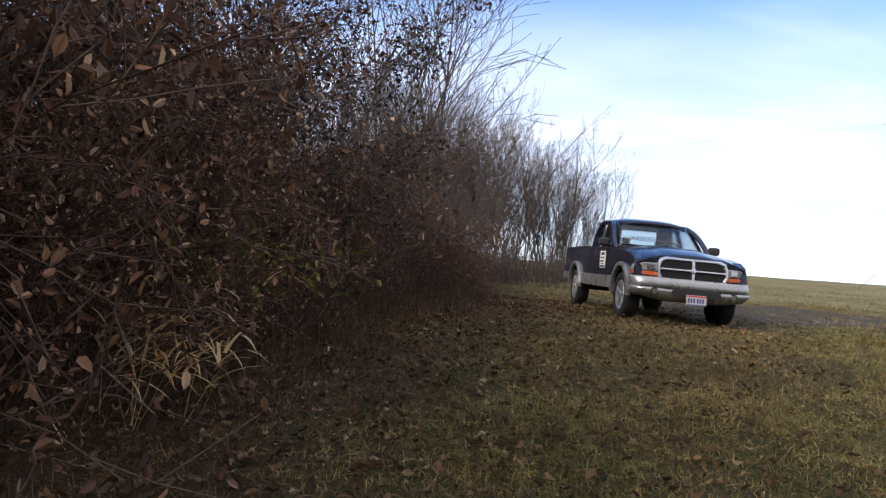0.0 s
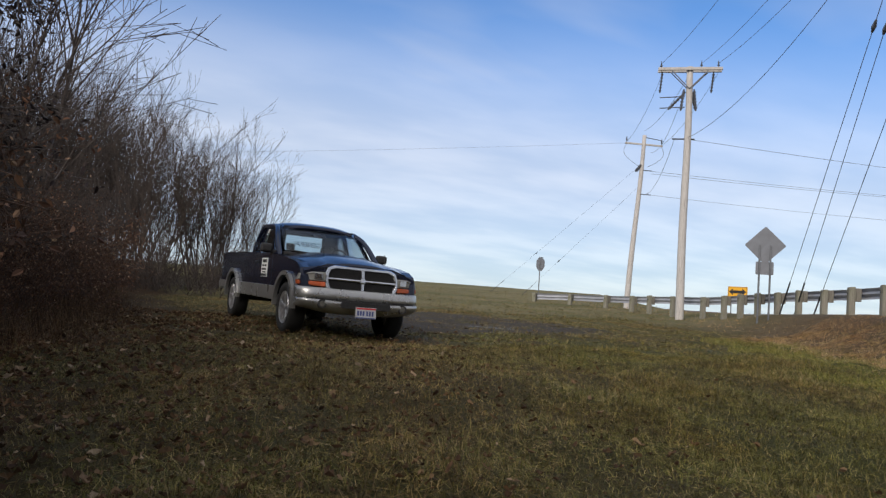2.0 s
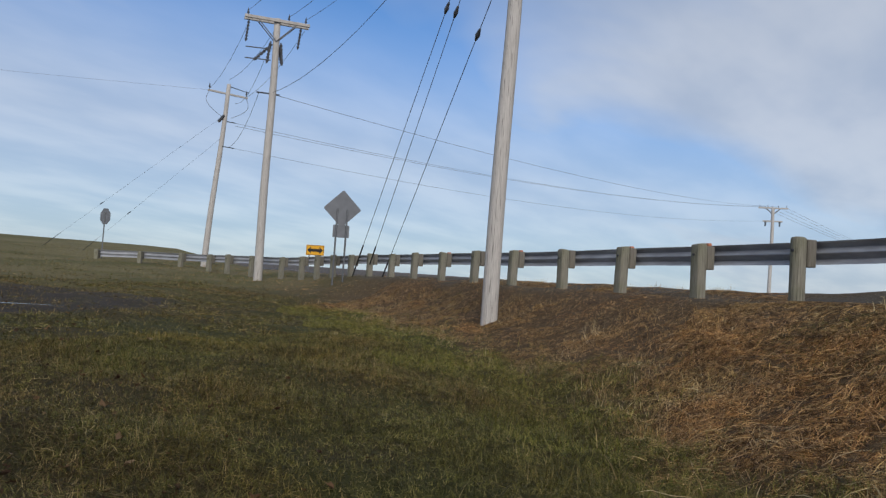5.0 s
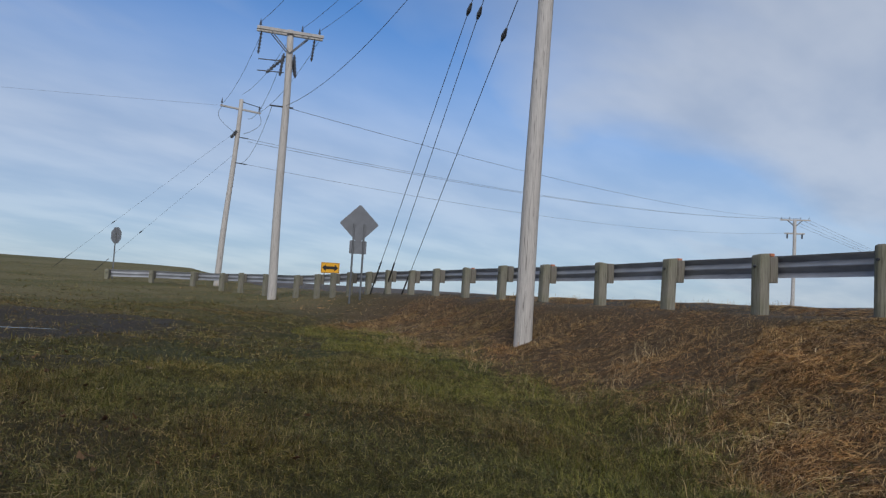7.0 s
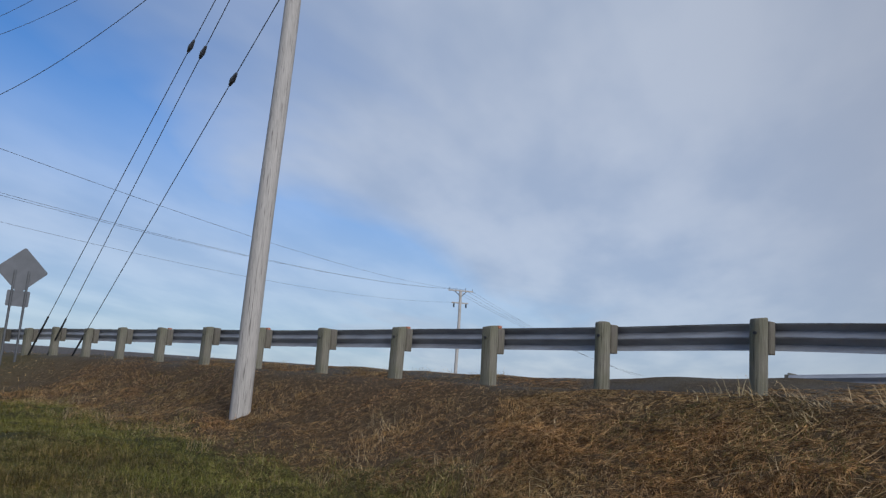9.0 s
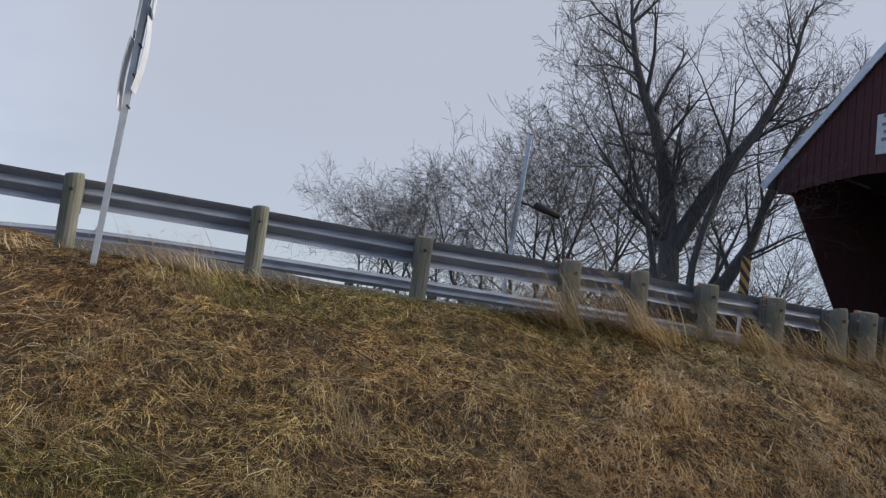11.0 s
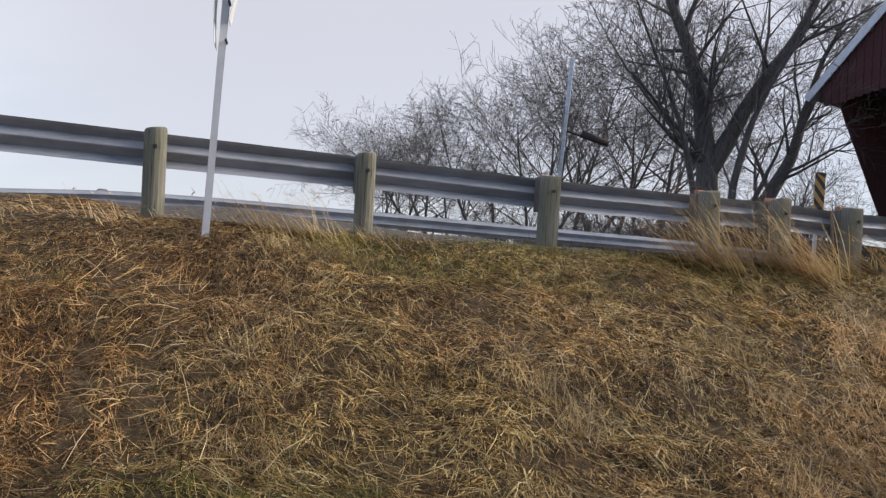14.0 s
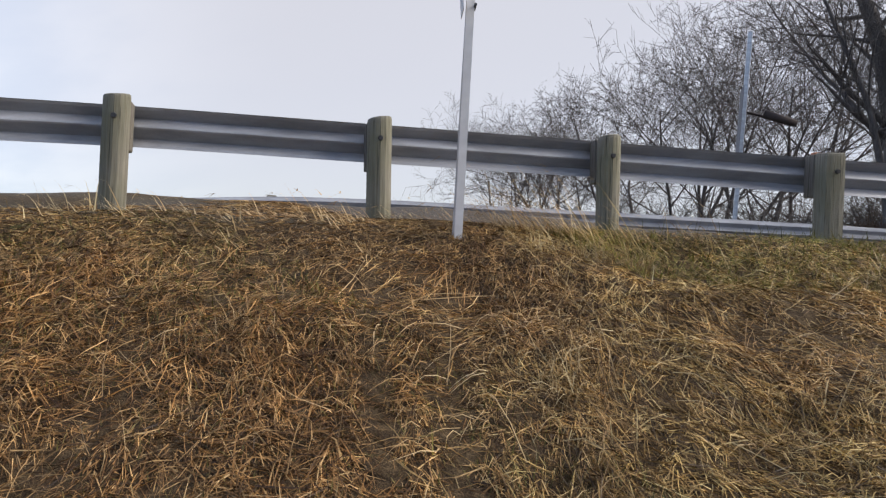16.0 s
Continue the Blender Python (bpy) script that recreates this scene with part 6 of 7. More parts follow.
def build_truck():
    t = thing("pickup_truck", "dark blue pickup truck with silver bumper and flares parked on grass", "pickup truck", pose(3.645, 12.09, 0.685, -1.2, 0.9, -85.4))
    # body sides with wheel arches
    top = [(-4.55, 1.17), (-2.56, 1.17), (-2.5, 1.175), (-0.8, 1.15), (-0.4, 1.125), (0.05, 1.085), (0.42, 1.03), (0.62, 0.965), (0.68, 0.86), (0.70, 0.70), (0.66, 0.55), (0.48, 0.48)]
    out = [(-4.57, 0.72)] + top + arc(0, 0.40, 0.445, 8, 172, 14) + [(-0.50, 0.47), (-WB + 0.50, 0.47)] + arc(-WB, 0.40, 0.445, 8, 172, 14) + [(-WB - 0.5, 0.50), (-4.5, 0.58)]
    for s, name in ((-1, "body_side"), (1, "body_side")):
        bm = prism(out, 0.16, "y", -0.08, 0.035)
        part(name, bm, paint, t, "", pose(0, 0.79 * s, 0), smooth=False)
        # lower two-tone cladding
        low = [(-WB + 0.47, 0.455), (-WB + 0.47, 0.665), (-0.46, 0.665), (-0.46, 0.455)]
        part("rocker_panel", prism(low, 0.03, "y", -0.015, 0.008), silver, t, "silver lower rocker panel", pose(0, 0.875 * s, 0))
        rear = [(-4.53, 0.57), (-4.55, 0.66), (-WB - 0.46, 0.66), (-WB - 0.47, 0.50)]
        part("lower_cladding", prism(rear, 0.03, "y", -0.015, 0.006), silver, t, "silver lower cladding", pose(0, 0.875 * s, 0))
        for cx in (0.0, -WB):
            ring = arc(cx, 0.40, 0.50, -2, 182, 20) + arc(cx, 0.40, 0.44, 182, -2, 20)
            part("fender_flare", prism(ring, 0.075, "y", -0.0375, 0.012), silver, t, "silver wheel-arch flare", pose(0, 0.885 * s, 0))
            well = arc(cx, 0.40, 0.45, 0, 180, 14)
            well = well + arc(cx, 0.40, 0.46, 180, 0, 14)
            part("wheel_well", prism(well, 0.40, "y", -0.2), trim, t, "", pose(0, 0.60 * s, 0))
        # door seams and handle
        for x0, x1, z0, z1 in ((-0.83, -0.83, 0.68, 1.15), (-1.95, -1.95, 0.68, 1.16), (-2.56, -2.56, 0.60, 1.16)):
            part("seam", bar((x0, 0.871 * s, z0), (x1, 0.871 * s, z1), 0.008, 0.004, 0, (1, 0, 0)), trim, t)
        part("door_handle", box(0.17, 0.03, 0.045, 0.012), trim, t, "", pose(-1.78, 0.882 * s, 1.02))
        part("bed_rail_cap", box(1.98, 0.11, 0.03, 0.012), trim, t, "", pose(-3.55, 0.81 * s, 1.185))
        # mirrors
        mirror = part("door_mirror", join(box(0.11, 0.19, 0.14, 0.04, (0, 0.13 * s, 0), 3), box(0.07, 0.1, 0.06, 0.02, (0.0, -0.01 * s, -0.05))), trim, t, "black door mirror", pose(-0.92, 0.84 * s, 1.235))
        part("mirror_glass", box(0.006, 0.15, 0.10, 0.02), chrome, mirror, "", pose(-0.057, 0.13 * s, 0))
    # hood with a raised middle
    def hood(u, v):
        x = lerp(-0.80, 0.665, u)
        y = 0.795 * v * lerp(1.0, 0.93, u * u)
        z = 1.185 - 0.045 * u - 0.135 * u ** 3.2
        dome = 0.062 * math.exp(-((abs(v) / 0.52) ** 4)) * (1 - 0.25 * u)
        edge = -0.055 * max(0, abs(v) - 0.72) / 0.28
        return (x + 0.045 * (1 - v * v) * u * u, y, z + dome + edge)
    us, vs = [k / 18 for k in range(19)], [-1 + k / 14 for k in range(29)]
    part("hood", patch(hood, us, vs, 0.035), paint, t, "", smooth=True)
    part("hood_emblem", box(0.05, 0.03, 0.006, 0.002), chrome, t, "", pose(0.60, 0, 1.058))
    part("cowl", patch(lambda u, v: (lerp(-0.62, -0.84, u) - 0.10 * v * v, 0.74 * v, 1.195 + 0.012 * u), [0, 0.5, 1], vs[::2], 0.03), trim, t)
    # nose panel behind grille and lamps
    nose = [(-0.85, 0.68), (-0.84, 0.93), (-0.62, 1.0), (-0.50, 1.045), (0.50, 1.045), (0.62, 1.0), (0.84, 0.93), (0.85, 0.68)]
    part("nose_panel", prism(nose, 0.16, "x", 0.52, 0.02), paint, t)
    # grille: chrome surround, four openings, fine bars
    def ring(w, h, r, cz):
        return [(u, v + cz) for u, v in rect_outline(w, h, r)]
    grille = thing_part = part("grille", prism(ring(1.02, 0.315, 0.10, 0), 0.03, "x", 0.0), trim, t, "black grille with chrome surround", pose(0.70, 0, 0.83, 0, -7))
    outer, inner = rect_outline(1.10, 0.385, 0.13), rect_outline(0.985, 0.285, 0.095)
    bm = bmesh.new()
    rings = []
    for pts, x in ((outer, 0.0), (outer, 0.045), ([(u * 0.975, v * 0.94) for u, v in outer], 0.065), ([(u * 1.03, v * 1.08) for u, v in inner], 0.065), (inner, 0.045), (inner, 0.0)):
        rings.append([bm.verts.new((x, u, v)) for u, v in pts])
    for a, b in zip(rings, rings[1:] + rings[:1]):
        for k in range(12):
            bm.faces.new((a[k], a[(k + 1) % 12], b[(k + 1) % 12], b[k]))
    part("grille_surround", bm, chrome, grille, "chrome grille surround")
    part("grille_bar", box(0.05, 0.05, 0.30, 0.012), chrome, grille, "", pose(0.045, 0, 0))
    part("grille_bar", box(0.05, 1.0, 0.034, 0.012), chrome, grille, "", pose(0.045, 0, 0))
    part("grille_badge", box(0.03, 0.075, 0.085, 0.02), chrome, grille, "", pose(0.07, 0, 0.0))
    for k in range(-8, 9):
        if k:
            part("grille_slat", box(0.012, 0.98, 0.006), trim, grille, "", pose(0.034, 0, k * 0.0165))
    # lamps
    for s in (-1, 1):
        lamp = [(0.535, 0.790), (0.535, 0.915), (0.72, 0.912), (0.875, 0.875), (0.905, 0.790)]
        turn = [(0.540, 0.715), (0.535, 0.783), (0.905, 0.783), (0.900, 0.728)]
        if s < 0:
            lamp, turn = [(-u, v) for u, v in lamp[::-1]], [(-u, v) for u, v in turn[::-1]]
        def sweep(bm):
            for v in bm.verts:
                v.co.x -= 0.55 * max(0, abs(v.co.y) - 0.60) ** 1.3 + 0.05 * (v.co.z - 0.75)
            return bm
        hl = part("headlight", sweep(prism(lamp, 0.10, "x", 0.655, 0.014)), clear, t, "clouded clear headlight")
        part("turn_signal", sweep(prism(turn, 0.10, "x", 0.662, 0.012)), amber, t, "amber turn signal")
        part("lamp_bulb", sweep(box(0.01, 0.11, 0.08, 0.004, (0.757, 0.64 * s, 0.855))), chrome, hl)
        # fog lamps
        fog = part("fog_lamp", rod(0.062, 0.062, (0.80, 0.60 * s, 0.487), (0.885, 0.60 * s, 0.487), 16), trim, t)
        part("fog_lens", rod(0.044, 0.036, (0.882, 0.60 * s, 0.487), (0.892, 0.60 * s, 0.487), 16), smoky, fog)
    # bumper in two bands, bowed in plan
    def band(z0, z1, lean, depth):
        def f(u, v):
            y = lerp(-0.915, 0.915, u)
            bow = 0.12 * (1 - abs(y / 0.915) ** 2.6) - 0.10 * max(0, (abs(y) - 0.78) / 0.135) ** 2
            roll = -0.03 * (2 * v - 1) ** 4
            return (0.775 + bow + lean * v + roll, y, lerp(z0, z1, v))
        return patch(f, [k / 30 for k in range(31)], [k / 6 for k in range(7)], depth, (-1, 0, 0))
    part("bumper", join(band(0.555, 0.705, -0.03, 0.09)), silver, t, "silver front bumper", smooth=True)
    bm = band(0.355, 0.548, 0.0, 0.06)
    for v in bm.verts:
        k = (0.548 - v.co.z) / 0.193
        v.co.x += 0.035 - 0.115 * k * k
        v.co.z += 0.085 * k * max(0, abs(v.co.y) - 0.35) ** 1.5 / 0.42
    part("lower_valance", bm, silver, t, "silver lower bumper valance", smooth=True)
    part("bumper_strip", patch(lambda u, v: (0.80 + 0.12 * (1 - abs(lerp(-1, 1, u)) ** 2.6), lerp(-0.80, 0.80, u), lerp(0.544, 0.560, v)), [k / 20 for k in range(21)], [0, 1], 0.03, (-1, 0, 0)), trim, t)
    part("air_intake", prism(rect_outline(0.74, 0.095, 0.04), 0.02, "x", 0, 0.004), trim, t, "black lower air intake", pose(0.953, 0, 0.497))
    for y in (-0.26, -0.13, 0.0, 0.13, 0.26):
        part("intake_bar", box(0.02, 0.014, 0.085, 0.003), trim, t, "", pose(0.968, y, 0.497))
    lp = part("licence_plate", box(0.008, 0.305, 0.152, 0.004), plain("plate_paint", (0.42, 0.43, 0.45), 0.5), t, "white front licence plate", pose(0.985, 0.0, 0.405, 0, -4))
    red = plain("plate_red", (0.45, 0.03, 0.04), 0.5)
    blue = plain("plate_blue", (0.05, 0.07, 0.20), 0.5)
    part("plate_band", box(0.003, 0.29, 0.022), red, lp, "", pose(0.005, 0, 0.06))
    part("plate_band", box(0.003, 0.29, 0.014), blue, lp, "", pose(0.005, 0, -0.066))
    for k, y in enumerate((-0.115, -0.075, -0.035, 0.02, 0.06, 0.10)):
        part("lettering_bar", box(0.003, 0.026, 0.066), blue, lp, "", pose(0.005, y, -0.004))
    # underside
    part("frame_rail", join(box(4.6, 0.09, 0.14, 0.01, (-1.9, 0.42, 0.50)), box(4.6, 0.09, 0.14, 0.01, (-1.9, -0.42, 0.50)), box(0.9, 1.2, 0.12, 0.02, (0.1, 0, 0.46))), trim, t)
    part("rear_axle", join(rod(0.05, 0.05, (-WB, -0.7, 0.38), (-WB, 0.7, 0.38), 10), rod(0.14, 0.10, (-WB - 0.12, 0.05, 0.38), (-WB + 0.14, 0.05, 0.38), 12)), trim, t)
    part("front_axle", join(rod(0.045, 0.045, (0, -0.7, 0.38), (0, 0.7, 0.38), 10), box(0.3, 0.45, 0.14, 0.03, (0.0, 0.0, 0.40))), trim, t)
    part("exhaust_silencer", rod(0.10, 0.10, (-2.5, -0.28, 0.42), (-1.85, -0.28, 0.42), 14), trim, t)
    # bed
    part("bed_floor", box(2.0, 1.5, 0.05, 0.01), trim, t, "", pose(-3.54, 0, 0.80))
    part("tailgate", box(0.07, 1.56, 0.52, 0.02), paint, t, "", pose(-4.53, 0, 0.93))
    part("bed_front_wall", box(0.05, 1.5, 0.40, 0.012), paint, t, "", pose(-2.60, 0, 0.97))
    part("rear_bumper", box(0.16, 1.74, 0.18, 0.04), silver, t, "", pose(-4.66, 0, 0.58))
    # cab
    part("cab_floor", box(1.9, 1.5, 0.06), interior, t, "", pose(-1.6, 0, 0.62))
    part("firewall", box(0.06, 1.5, 0.50, 0.01), interior, t, "", pose(-0.72, 0, 0.90))
    part("cab_back_wall", box(0.06, 1.52, 0.62, 0.015), paint, t, "", pose(-2.54, 0, 0.90))
    part("dashboard", box(0.42, 1.44, 0.14, 0.05), interior, t, "", pose(-0.98, 0, 1.10))
    def roof(u, v):
        x = lerp(-1.30, -2.46, u)
        w = lerp(0.68, 0.70, min(1, 3 * u))
        e = abs(v)
        front = max(0.0, 1 - u / 0.42)
        return (x - 0.10 * v * v * front, w * v, 1.745 - 0.080 * front ** 2.0 - 0.05 * max(0, (u - 0.7) / 0.3) ** 2 - 0.085 * e ** 3.2)
    part("roof", patch(roof, [k / 12 for k in range(13)], [-1 + k / 10 for k in range(21)], 0.05), paint, t, "", smooth=True)
    for s in (-1, 1):
        frame_line = [(-0.70, 0.805, 1.12), (-0.97, 0.78, 1.335), (-1.22, 0.735, 1.50), (-1.48, 0.680, 1.605), (-1.95, 0.668, 1.640), (-2.30, 0.662, 1.625), (-2.43, 0.70, 1.49), (-2.50, 0.765, 1.15)]
        line = resample(np.array([(x, y * s, z) for x, y, z in frame_line]), 0.06)
        v, f = tubes(line[None], np.full((1, len(line)), 0.046), 10)
        part_mesh("cab_side_frame", fast_mesh("cab_side_frame", v, f, smooth=True), paint, t)
        part("pillar", bar((-1.93, 0.79 * s, 1.14), (-1.98, 0.665 * s, 1.67), 0.09, 0.04, 0.012, (1, 0, 0)), paint, t, "")
        def side(u, v, s=s, x0=-0.90, x1=-1.90, x2=-1.48, x3=-1.95):
            return (lerp(lerp(x0, x1, u), lerp(x2, x3, u), v), s * (lerp(0.81, 0.67, v) + 0.015 * math.sin(math.pi * v)), lerp(1.14, 1.655, v))
        g = part("door_window", patch(side, [0, 0.25, 0.5, 0.75, 1], [k / 6 for k in range(7)], 0.006, (0, -s, 0)), glass, t, "", smooth=True)
        g.visible_shadow = False
        def back(u, v, s=s):
            return (lerp(lerp(-1.98, -2.46, u), lerp(-2.02, -2.38, u), v), s * (lerp(0.81, 0.67, v) + 0.015 * math.sin(math.pi * v)), lerp(1.14, 1.655, v))
        g = part("rear_side_window", patch(back, [0, 0.5, 1], [k / 6 for k in range(7)], 0.006, (0, -s, 0)), dark_glass, t, "tinted rear side window", smooth=True)
        g.visible_shadow = False
        part("window_sill", bar((-0.86, 0.825 * s, 1.155), (-2.5, 0.825 * s, 1.17), 0.07, 0.03, 0.01, (0, 1, 0)), paint, t)
    def shield(u, v):
        y = lerp(-1, 1, u)
        return (lerp(-0.72, -1.36, v) - lerp(0.11, 0.09, v) * y * y, y * lerp(0.765, 0.635, v), lerp(1.165, 1.645, v) + 0.03 * math.sin(math.pi * v))
    g = part("windshield", patch(shield, [k / 14 for k in range(15)], [k / 8 for k in range(9)], 0.006, (-1, 0, 0)), glass, t, "", smooth=True)
    g.visible_shadow = False
    part("windshield_header", bar((-1.40, -0.60, 1.640), (-1.40, 0.60, 1.640), 0.06, 0.03, 0.01, (1, 0, 0)), paint, t)
    def rearw(u, v):
        y = lerp(-1, 1, u)
        return (lerp(-2.51, -2.44, v), y * lerp(0.46, 0.42, v), lerp(1.22, 1.57, v))
    rw = part("rear_window", patch(rearw, [0, 0.5, 1], [0, 0.5, 1], 0.006, (1, 0, 0)), glass, t)
    rw.visible_shadow = False
    # banner in the rear window, read from behind
    cu = bpy.data.curves.new("lettering", "FONT")
    cu.body, cu.size, cu.extrude, cu.align_x, cu.align_y = "GENERAL", 0.125, 0.0015, "CENTER", "CENTER"
    cu.materials.append(trim)
    tx = new("lettering", cu)
    tx.parent = rw
    tx.matrix_local = pose(-2.462, 0.15, 1.42, 90, 0, -90) @ pose(0, 0, 0, -13, 0, 0)
    for y in (-0.36, 0.36):
        seat = part("seat", join(box(0.16, 0.50, 0.60, 0.05, (-1.86, y, 0.98), 3), box(0.50, 0.50, 0.16, 0.05, (-1.62, y, 0.75), 3)), interior, t, "dark fabric seat")
        part("headrest", box(0.10, 0.25, 0.16, 0.045, (-1.90, y, 1.315), 3), interior, seat)
    wheel_ = lathe([(0.185 + 0.014 * math.cos(a), 0.014 * math.sin(a)) for a in [k * math.pi / 4 for k in range(9)]], 24)
    part("steering_wheel", wheel_, trim, t, "", pose(-1.28, 0.36, 1.17, 0, 0, 90) @ pose(0, 0, 0, -25, 0, 0), smooth=True)
    for s in (-1, 1):
        part("back_window_frame", bar((-2.52, 0.60 * s, 1.19), (-2.43, 0.56 * s, 1.66), 0.28, 0.04, 0.01, (0, 1, 0)), interior, t, "")
    part("back_window_frame", bar((-2.435, -0.62, 1.625), (-2.435, 0.62, 1.625), 0.12, 0.04, 0.01, (0, 0, 1)), interior, t, "")
    part("headliner", box(0.95, 1.20, 0.02), interior, t, "", pose(-1.92, 0, 1.60))
    part("rear_view_mirror", box(0.03, 0.22, 0.06, 0.015), trim, t, "", pose(-1.34, 0, 1.53))
    for y0, y1 in ((-0.12, -0.62), (0.42, -0.08)):
        part("wiper", bar((-0.72 - 0.1 * y0 * y0, y0, 1.195), (-0.80 - 0.1 * y1 * y1, y1, 1.235), 0.018, 0.012, 0.003, (0, 0, 1)), trim, t)
    part("antenna", rod(0.006, 0.003, (-0.35, 0.80, 1.1), (-0.40, 0.80, 1.30), 6), trim, t)
    # magnetic sign on the door
    sg = part("door_sign", box(0.36, 0.005, 0.30, 0.002), white_vinyl, t, "white magnetic door sign with small dark print", pose(-1.28, -0.874, 0.935))
    for u, v, w, h in ((0.0, 0.10, 0.24, 0.05), (-0.07, 0.03, 0.12, 0.03), (0.07, 0.03, 0.1, 0.03), (-0.02, -0.03, 0.26, 0.028), (0, -0.075, 0.2, 0.022), (0, -0.12, 0.33, 0.04)):
        part("lettering_bar", box(w, 0.003, h), trim, sg, "", pose(u, -0.003, v))
    # wheels
    tyre = lathe([(0.235, -0.11), (0.30, -0.125), (0.345, -0.118), (0.366, -0.09), (0.372, -0.03), (0.372, 0.03), (0.366, 0.09), (0.345, 0.118), (0.30, 0.125), (0.235, 0.11), (0.235, -0.11)], 36)
    tyre_me = small_mesh("tyre", tyre, rubber)
    tyre_me.polygons.foreach_set("use_smooth", np.full(len(tyre_me.polygons), True))
    rim = lathe([(0.238, 0.10), (0.232, 0.115), (0.20, 0.10), (0.195, 0.0), (0.02, -0.01)], 30)
    spokes = []
    for k in range(5):
        a = 2 * math.pi * k / 5 + 0.3
        for da in (-0.13, 0.13):
            spokes.append(bar((0.05 * math.cos(a), 0.085, 0.05 * math.sin(a)), (0.205 * math.cos(a + da), 0.10, 0.205 * math.sin(a + da)), 0.042, 0.03, 0.008, (math.sin(a), 0, -math.cos(a))))
    spokes.append(rod(0.06, 0.05, (0, 0.06, 0), (0, 0.11, 0), 16))
    rim_me = small_mesh("rim", join(rim, *spokes), alloy)
    for cx in (0.0, -WB):
        for s in (-1, 1):
            w = new("wheel")
            w.parent = t
            w.matrix_local = pose(cx, 0.76 * s, 0.375, 0, 0, 0 if s > 0 else 180) @ pose(0, 0, 0, 0, 17 * cx, 0)
            part_mesh("tyre", tyre_me, rubber, w)
            part_mesh("rim", rim_me, alloy, w)


build_truck()


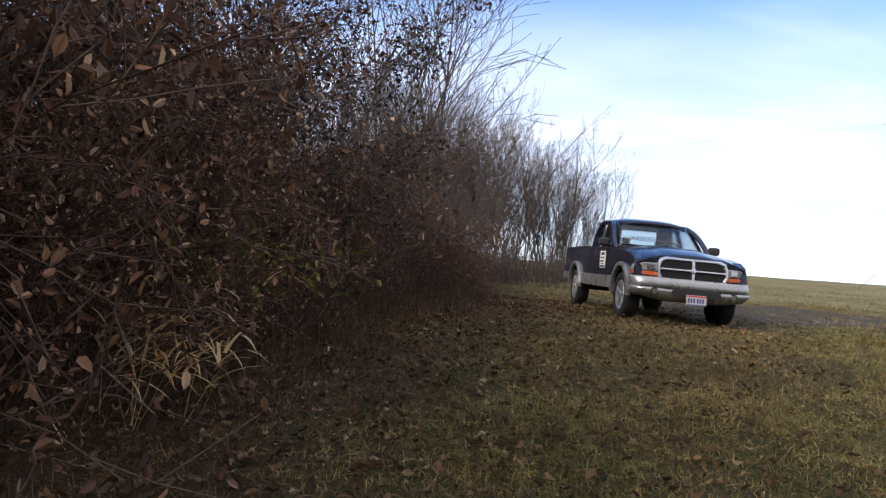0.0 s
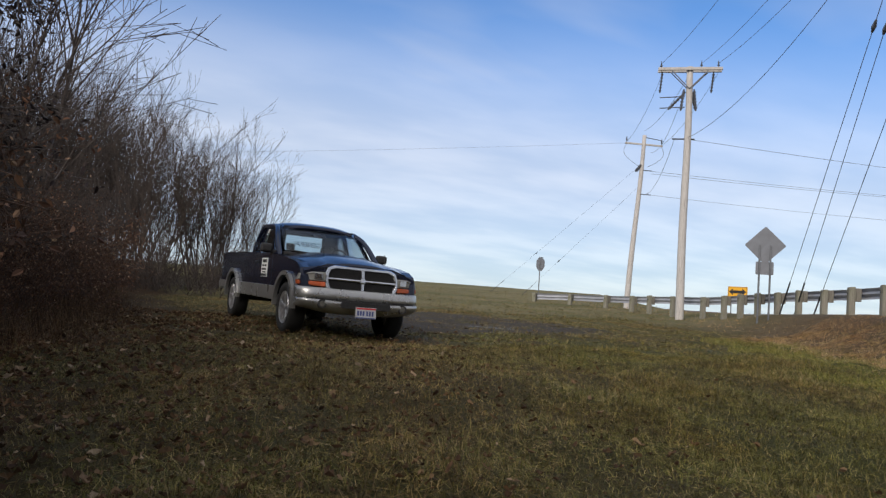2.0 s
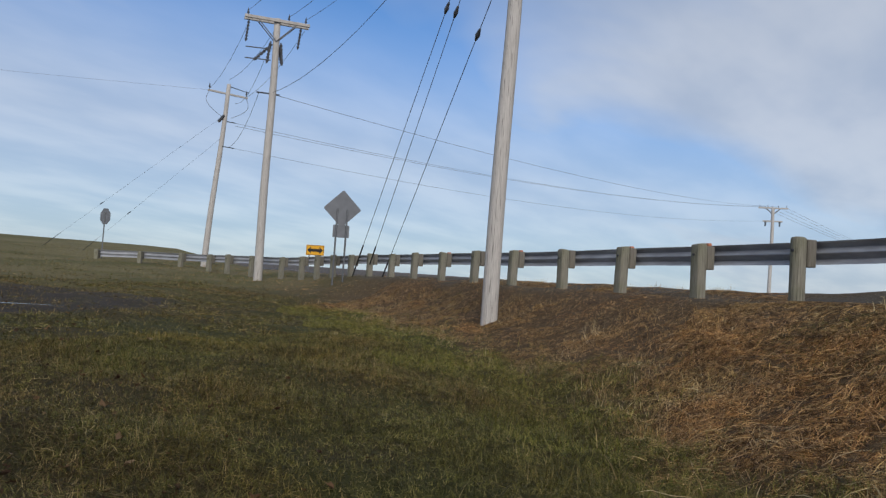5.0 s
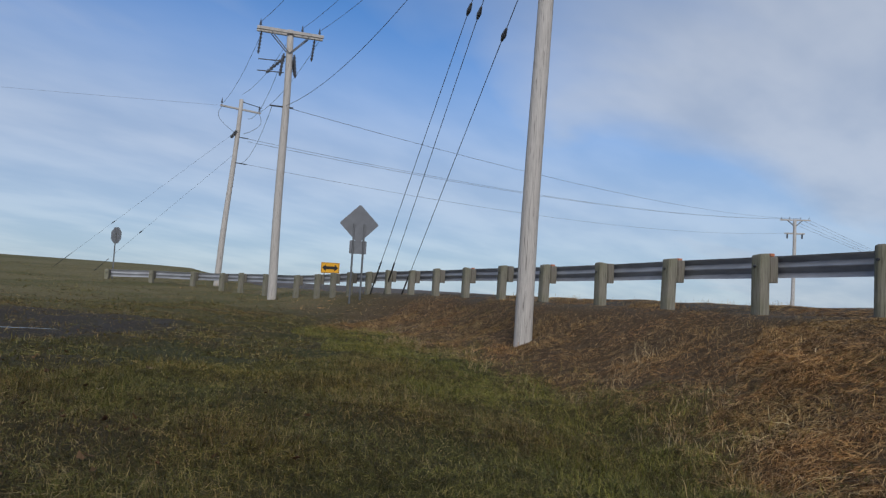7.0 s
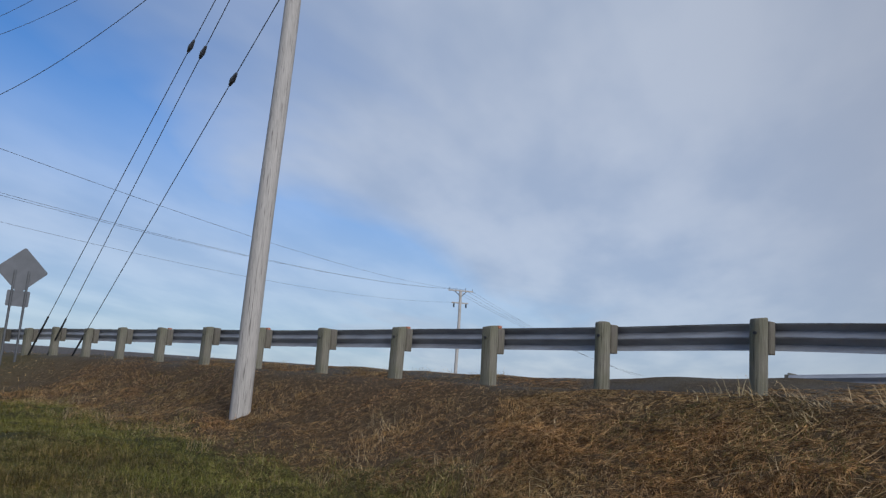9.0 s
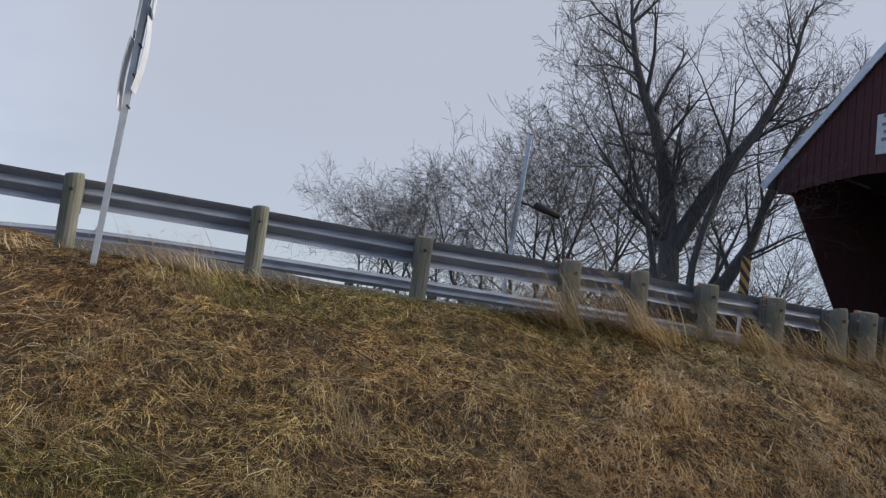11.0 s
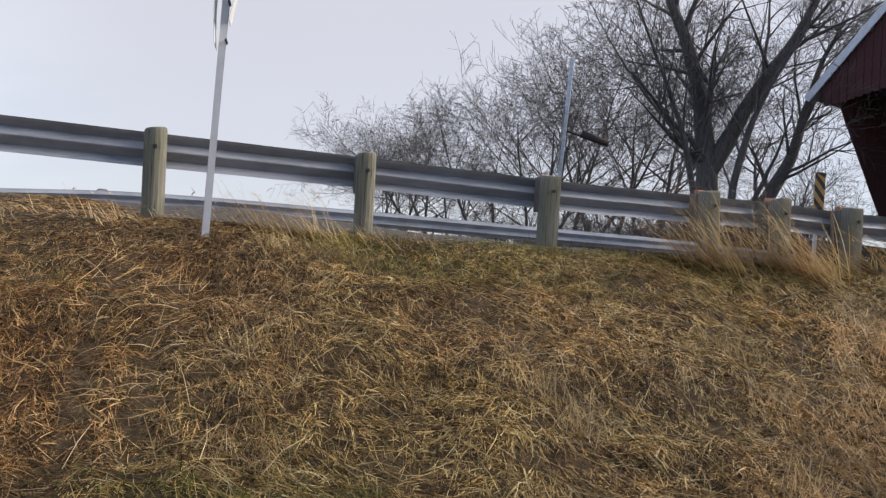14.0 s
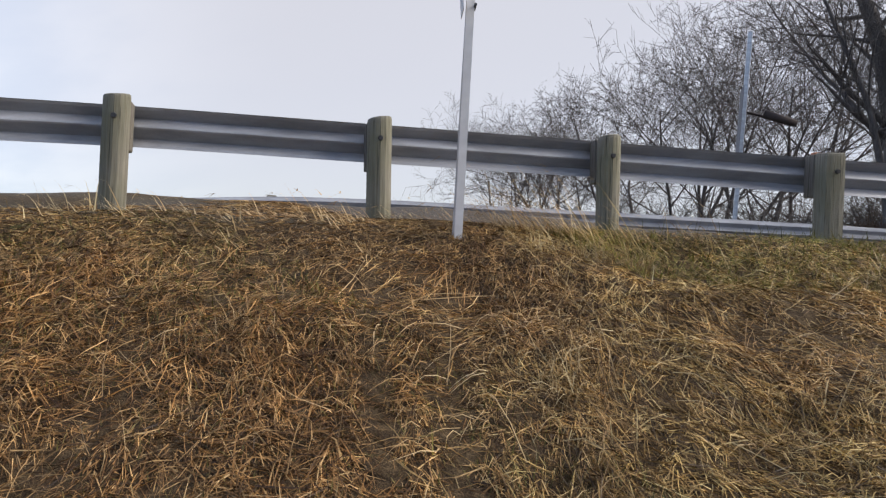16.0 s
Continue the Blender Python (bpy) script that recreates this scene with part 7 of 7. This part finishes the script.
# ---- the covered bridge ----
def build_bridge():
    redwood = weathered_wood("red_boards", (0.066, 0.025, 0.025), (0.120, 0.049, 0.047))
    tin = plain("roof_tin", (0.46, 0.47, 0.49), 0.45, 0.4, 0.15, 3)
    beam_mat = weathered_wood("truss_wood", (0.060, 0.050, 0.044), (0.125, 0.105, 0.092))
    b = thing("covered_bridge", "red boarded covered bridge with a grey metal gable roof", "covered bridge", pose(2.91, -18.89, 1.78, 0, 0, -27.0))
    E, A, W, L = 5.55, 9.6, 3.9, 24.0
    # roof slabs, proud of the gable
    for s in (-1, 1):
        o = [(W * s, E), (0, A), (0, A + 0.14), ((W + 0.1) * s, E + 0.02)]
        part("roof", prism(o, L + 0.9, "y", -L, 0.0), tin, b, "grey metal roof slope")
        part("barge_board", bar((W * s, 0.93, E - 0.06), (0, 0.93, A - 0.06), 0.05, 0.24, 0.01, (0, 1, 0)), plain("barge_white", (0.72, 0.72, 0.73), 0.6), b, "pale barge board")
    # portal boards: each a plank with its own edges
    rng = random.Random(3)
    def roof_z(x):
        return A - (A - E) * abs(x) / W - 0.05
    w = 0.235
    n = int(3.5 / w)
    for k in range(-n, n + 1):
        x = k * w
        z1, z0 = roof_z(abs(x) + w / 2), E - 0.30 + 0.35 * max(0, 1 - (x / 2.9) ** 2)
        if z1 - z0 < 0.15:
            continue
        part("board", box(w - 0.012, 0.03, z1 - z0, 0.004), redwood, b, "", pose(x, 0.8 + rng.uniform(-0.006, 0.006), (z0 + z1) / 2))
    part("gable_backing", prism([(-3.35, E - 0.1), (-2.0, E + 0.05), (2.0, E + 0.05), (3.35, E - 0.1), (0.2, A - 0.35), (-0.2, A - 0.35)], 0.04, "y", 0.70), beam_mat, b)
    # side walls whose front edges slope back from the eaves to the abutment
    for s in (-1, 1):
        for k in range(26):
            y1 = 0.66 - 0.25 * k
            low, low2 = [max(-0.35, E - 0.25 - (0.66 - v) * 1.25) for v in (y1, y1 - 0.238)]
            o = [(y1, low), (y1, E + 0.75), (y1 - 0.238, E + 0.75), (y1 - 0.238, low2)]
            part("board", prism(o, 0.035, "x", (3.0 + rng.uniform(-0.006, 0.006)) * s, 0.004), redwood, b)
        if s > 0:
            part("side_wall", box(0.06, L - 6.4, 5.25, 0.0), redwood, b, "red boarded side wall", pose(3.0, -L / 2 - 2.6, 2.275))
            part("side_wall", box(0.06, L - 6.6, 0.5, 0.0), redwood, b, "red boarded side wall", pose(3.0, -L / 2 - 2.6, 6.1))
            for y0, y1 in ((-5.8, -6.5), (-12.6, -L + 0.7)):
                part("side_wall", box(0.06, y0 - y1, 0.95, 0.0), redwood, b, "red boarded side wall", pose(3.0, (y0 + y1) / 2, 5.375))
        else:
            part("side_wall", box(0.06, L - 6.6, 2.5, 0.0), redwood, b, "red boarded side wall", pose(-3.0, -L / 2 - 2.6, 0.9))
            part("side_wall", box(0.06, L - 6.6, 2.8, 0.0), redwood, b, "red boarded side wall", pose(-3.0, -L / 2 - 2.6, 4.9))
            part("side_wall", box(0.06, 12.0, 1.4, 0.0), redwood, b, "red boarded side wall", pose(-3.0, -17.0, 2.83))
        for k in range(8):
            y = -2.2 - k * 2.7
            if k < 3 and s > 0:
                continue
            part("truss_post", box(0.2, 0.22, 5.2, 0.01), beam_mat, b, "", pose(2.68 * s, y, 2.6))
            part("truss_brace", bar((2.68 * s, y - 0.1, 0.3), (2.68 * s, y - 2.6, 4.9), 0.18, 0.16, 0.01, (1, 0, 0)), beam_mat, b, "")
    part("abutment", box(0.7, 7.9, 2.3, 0.03), beam_mat, b, "dark timber abutment", pose(3.3, -3.0, -0.05))
    part("deck", box(5.6, L - 2, 0.3, 0.0), beam_mat, b, "dark timber deck", pose(0, -L / 2 - 1.5, -0.17))
    for k in range(9):
        part("tie_beam", box(5.4, 0.22, 0.26, 0.01), beam_mat, b, "", pose(0, -0.6 - k * 2.7, 6.12))
    part("ceiling_boarding", box(5.6, L - 1.0, 0.05), beam_mat, b, "dark boarding under the roof", pose(0, -L / 2 + 0.2, E + 0.78))
    sign = part("notice_board", box(2.0, 0.04, 1.18, 0.01), plain("notice_white", (0.62, 0.62, 0.62), 0.6, 0, 0.08, 6), b, "white notice board with small grey lettering", pose(-0.62, 0.845, 6.72))
    greys = plain("notice_print", (0.20, 0.20, 0.21), 0.7)
    for u, v, w2 in ((0.62, 0.52, 0.4), (-0.3, 0.5, 0.9), (0, 0.27, 1.7), (0, 0.05, 1.6), (0, -0.17, 1.7), (0, -0.4, 1.3)):
        part("lettering_bar", box(w2, 0.004, 0.10), greys, sign, "", pose(u, 0.022, v))


build_bridge()
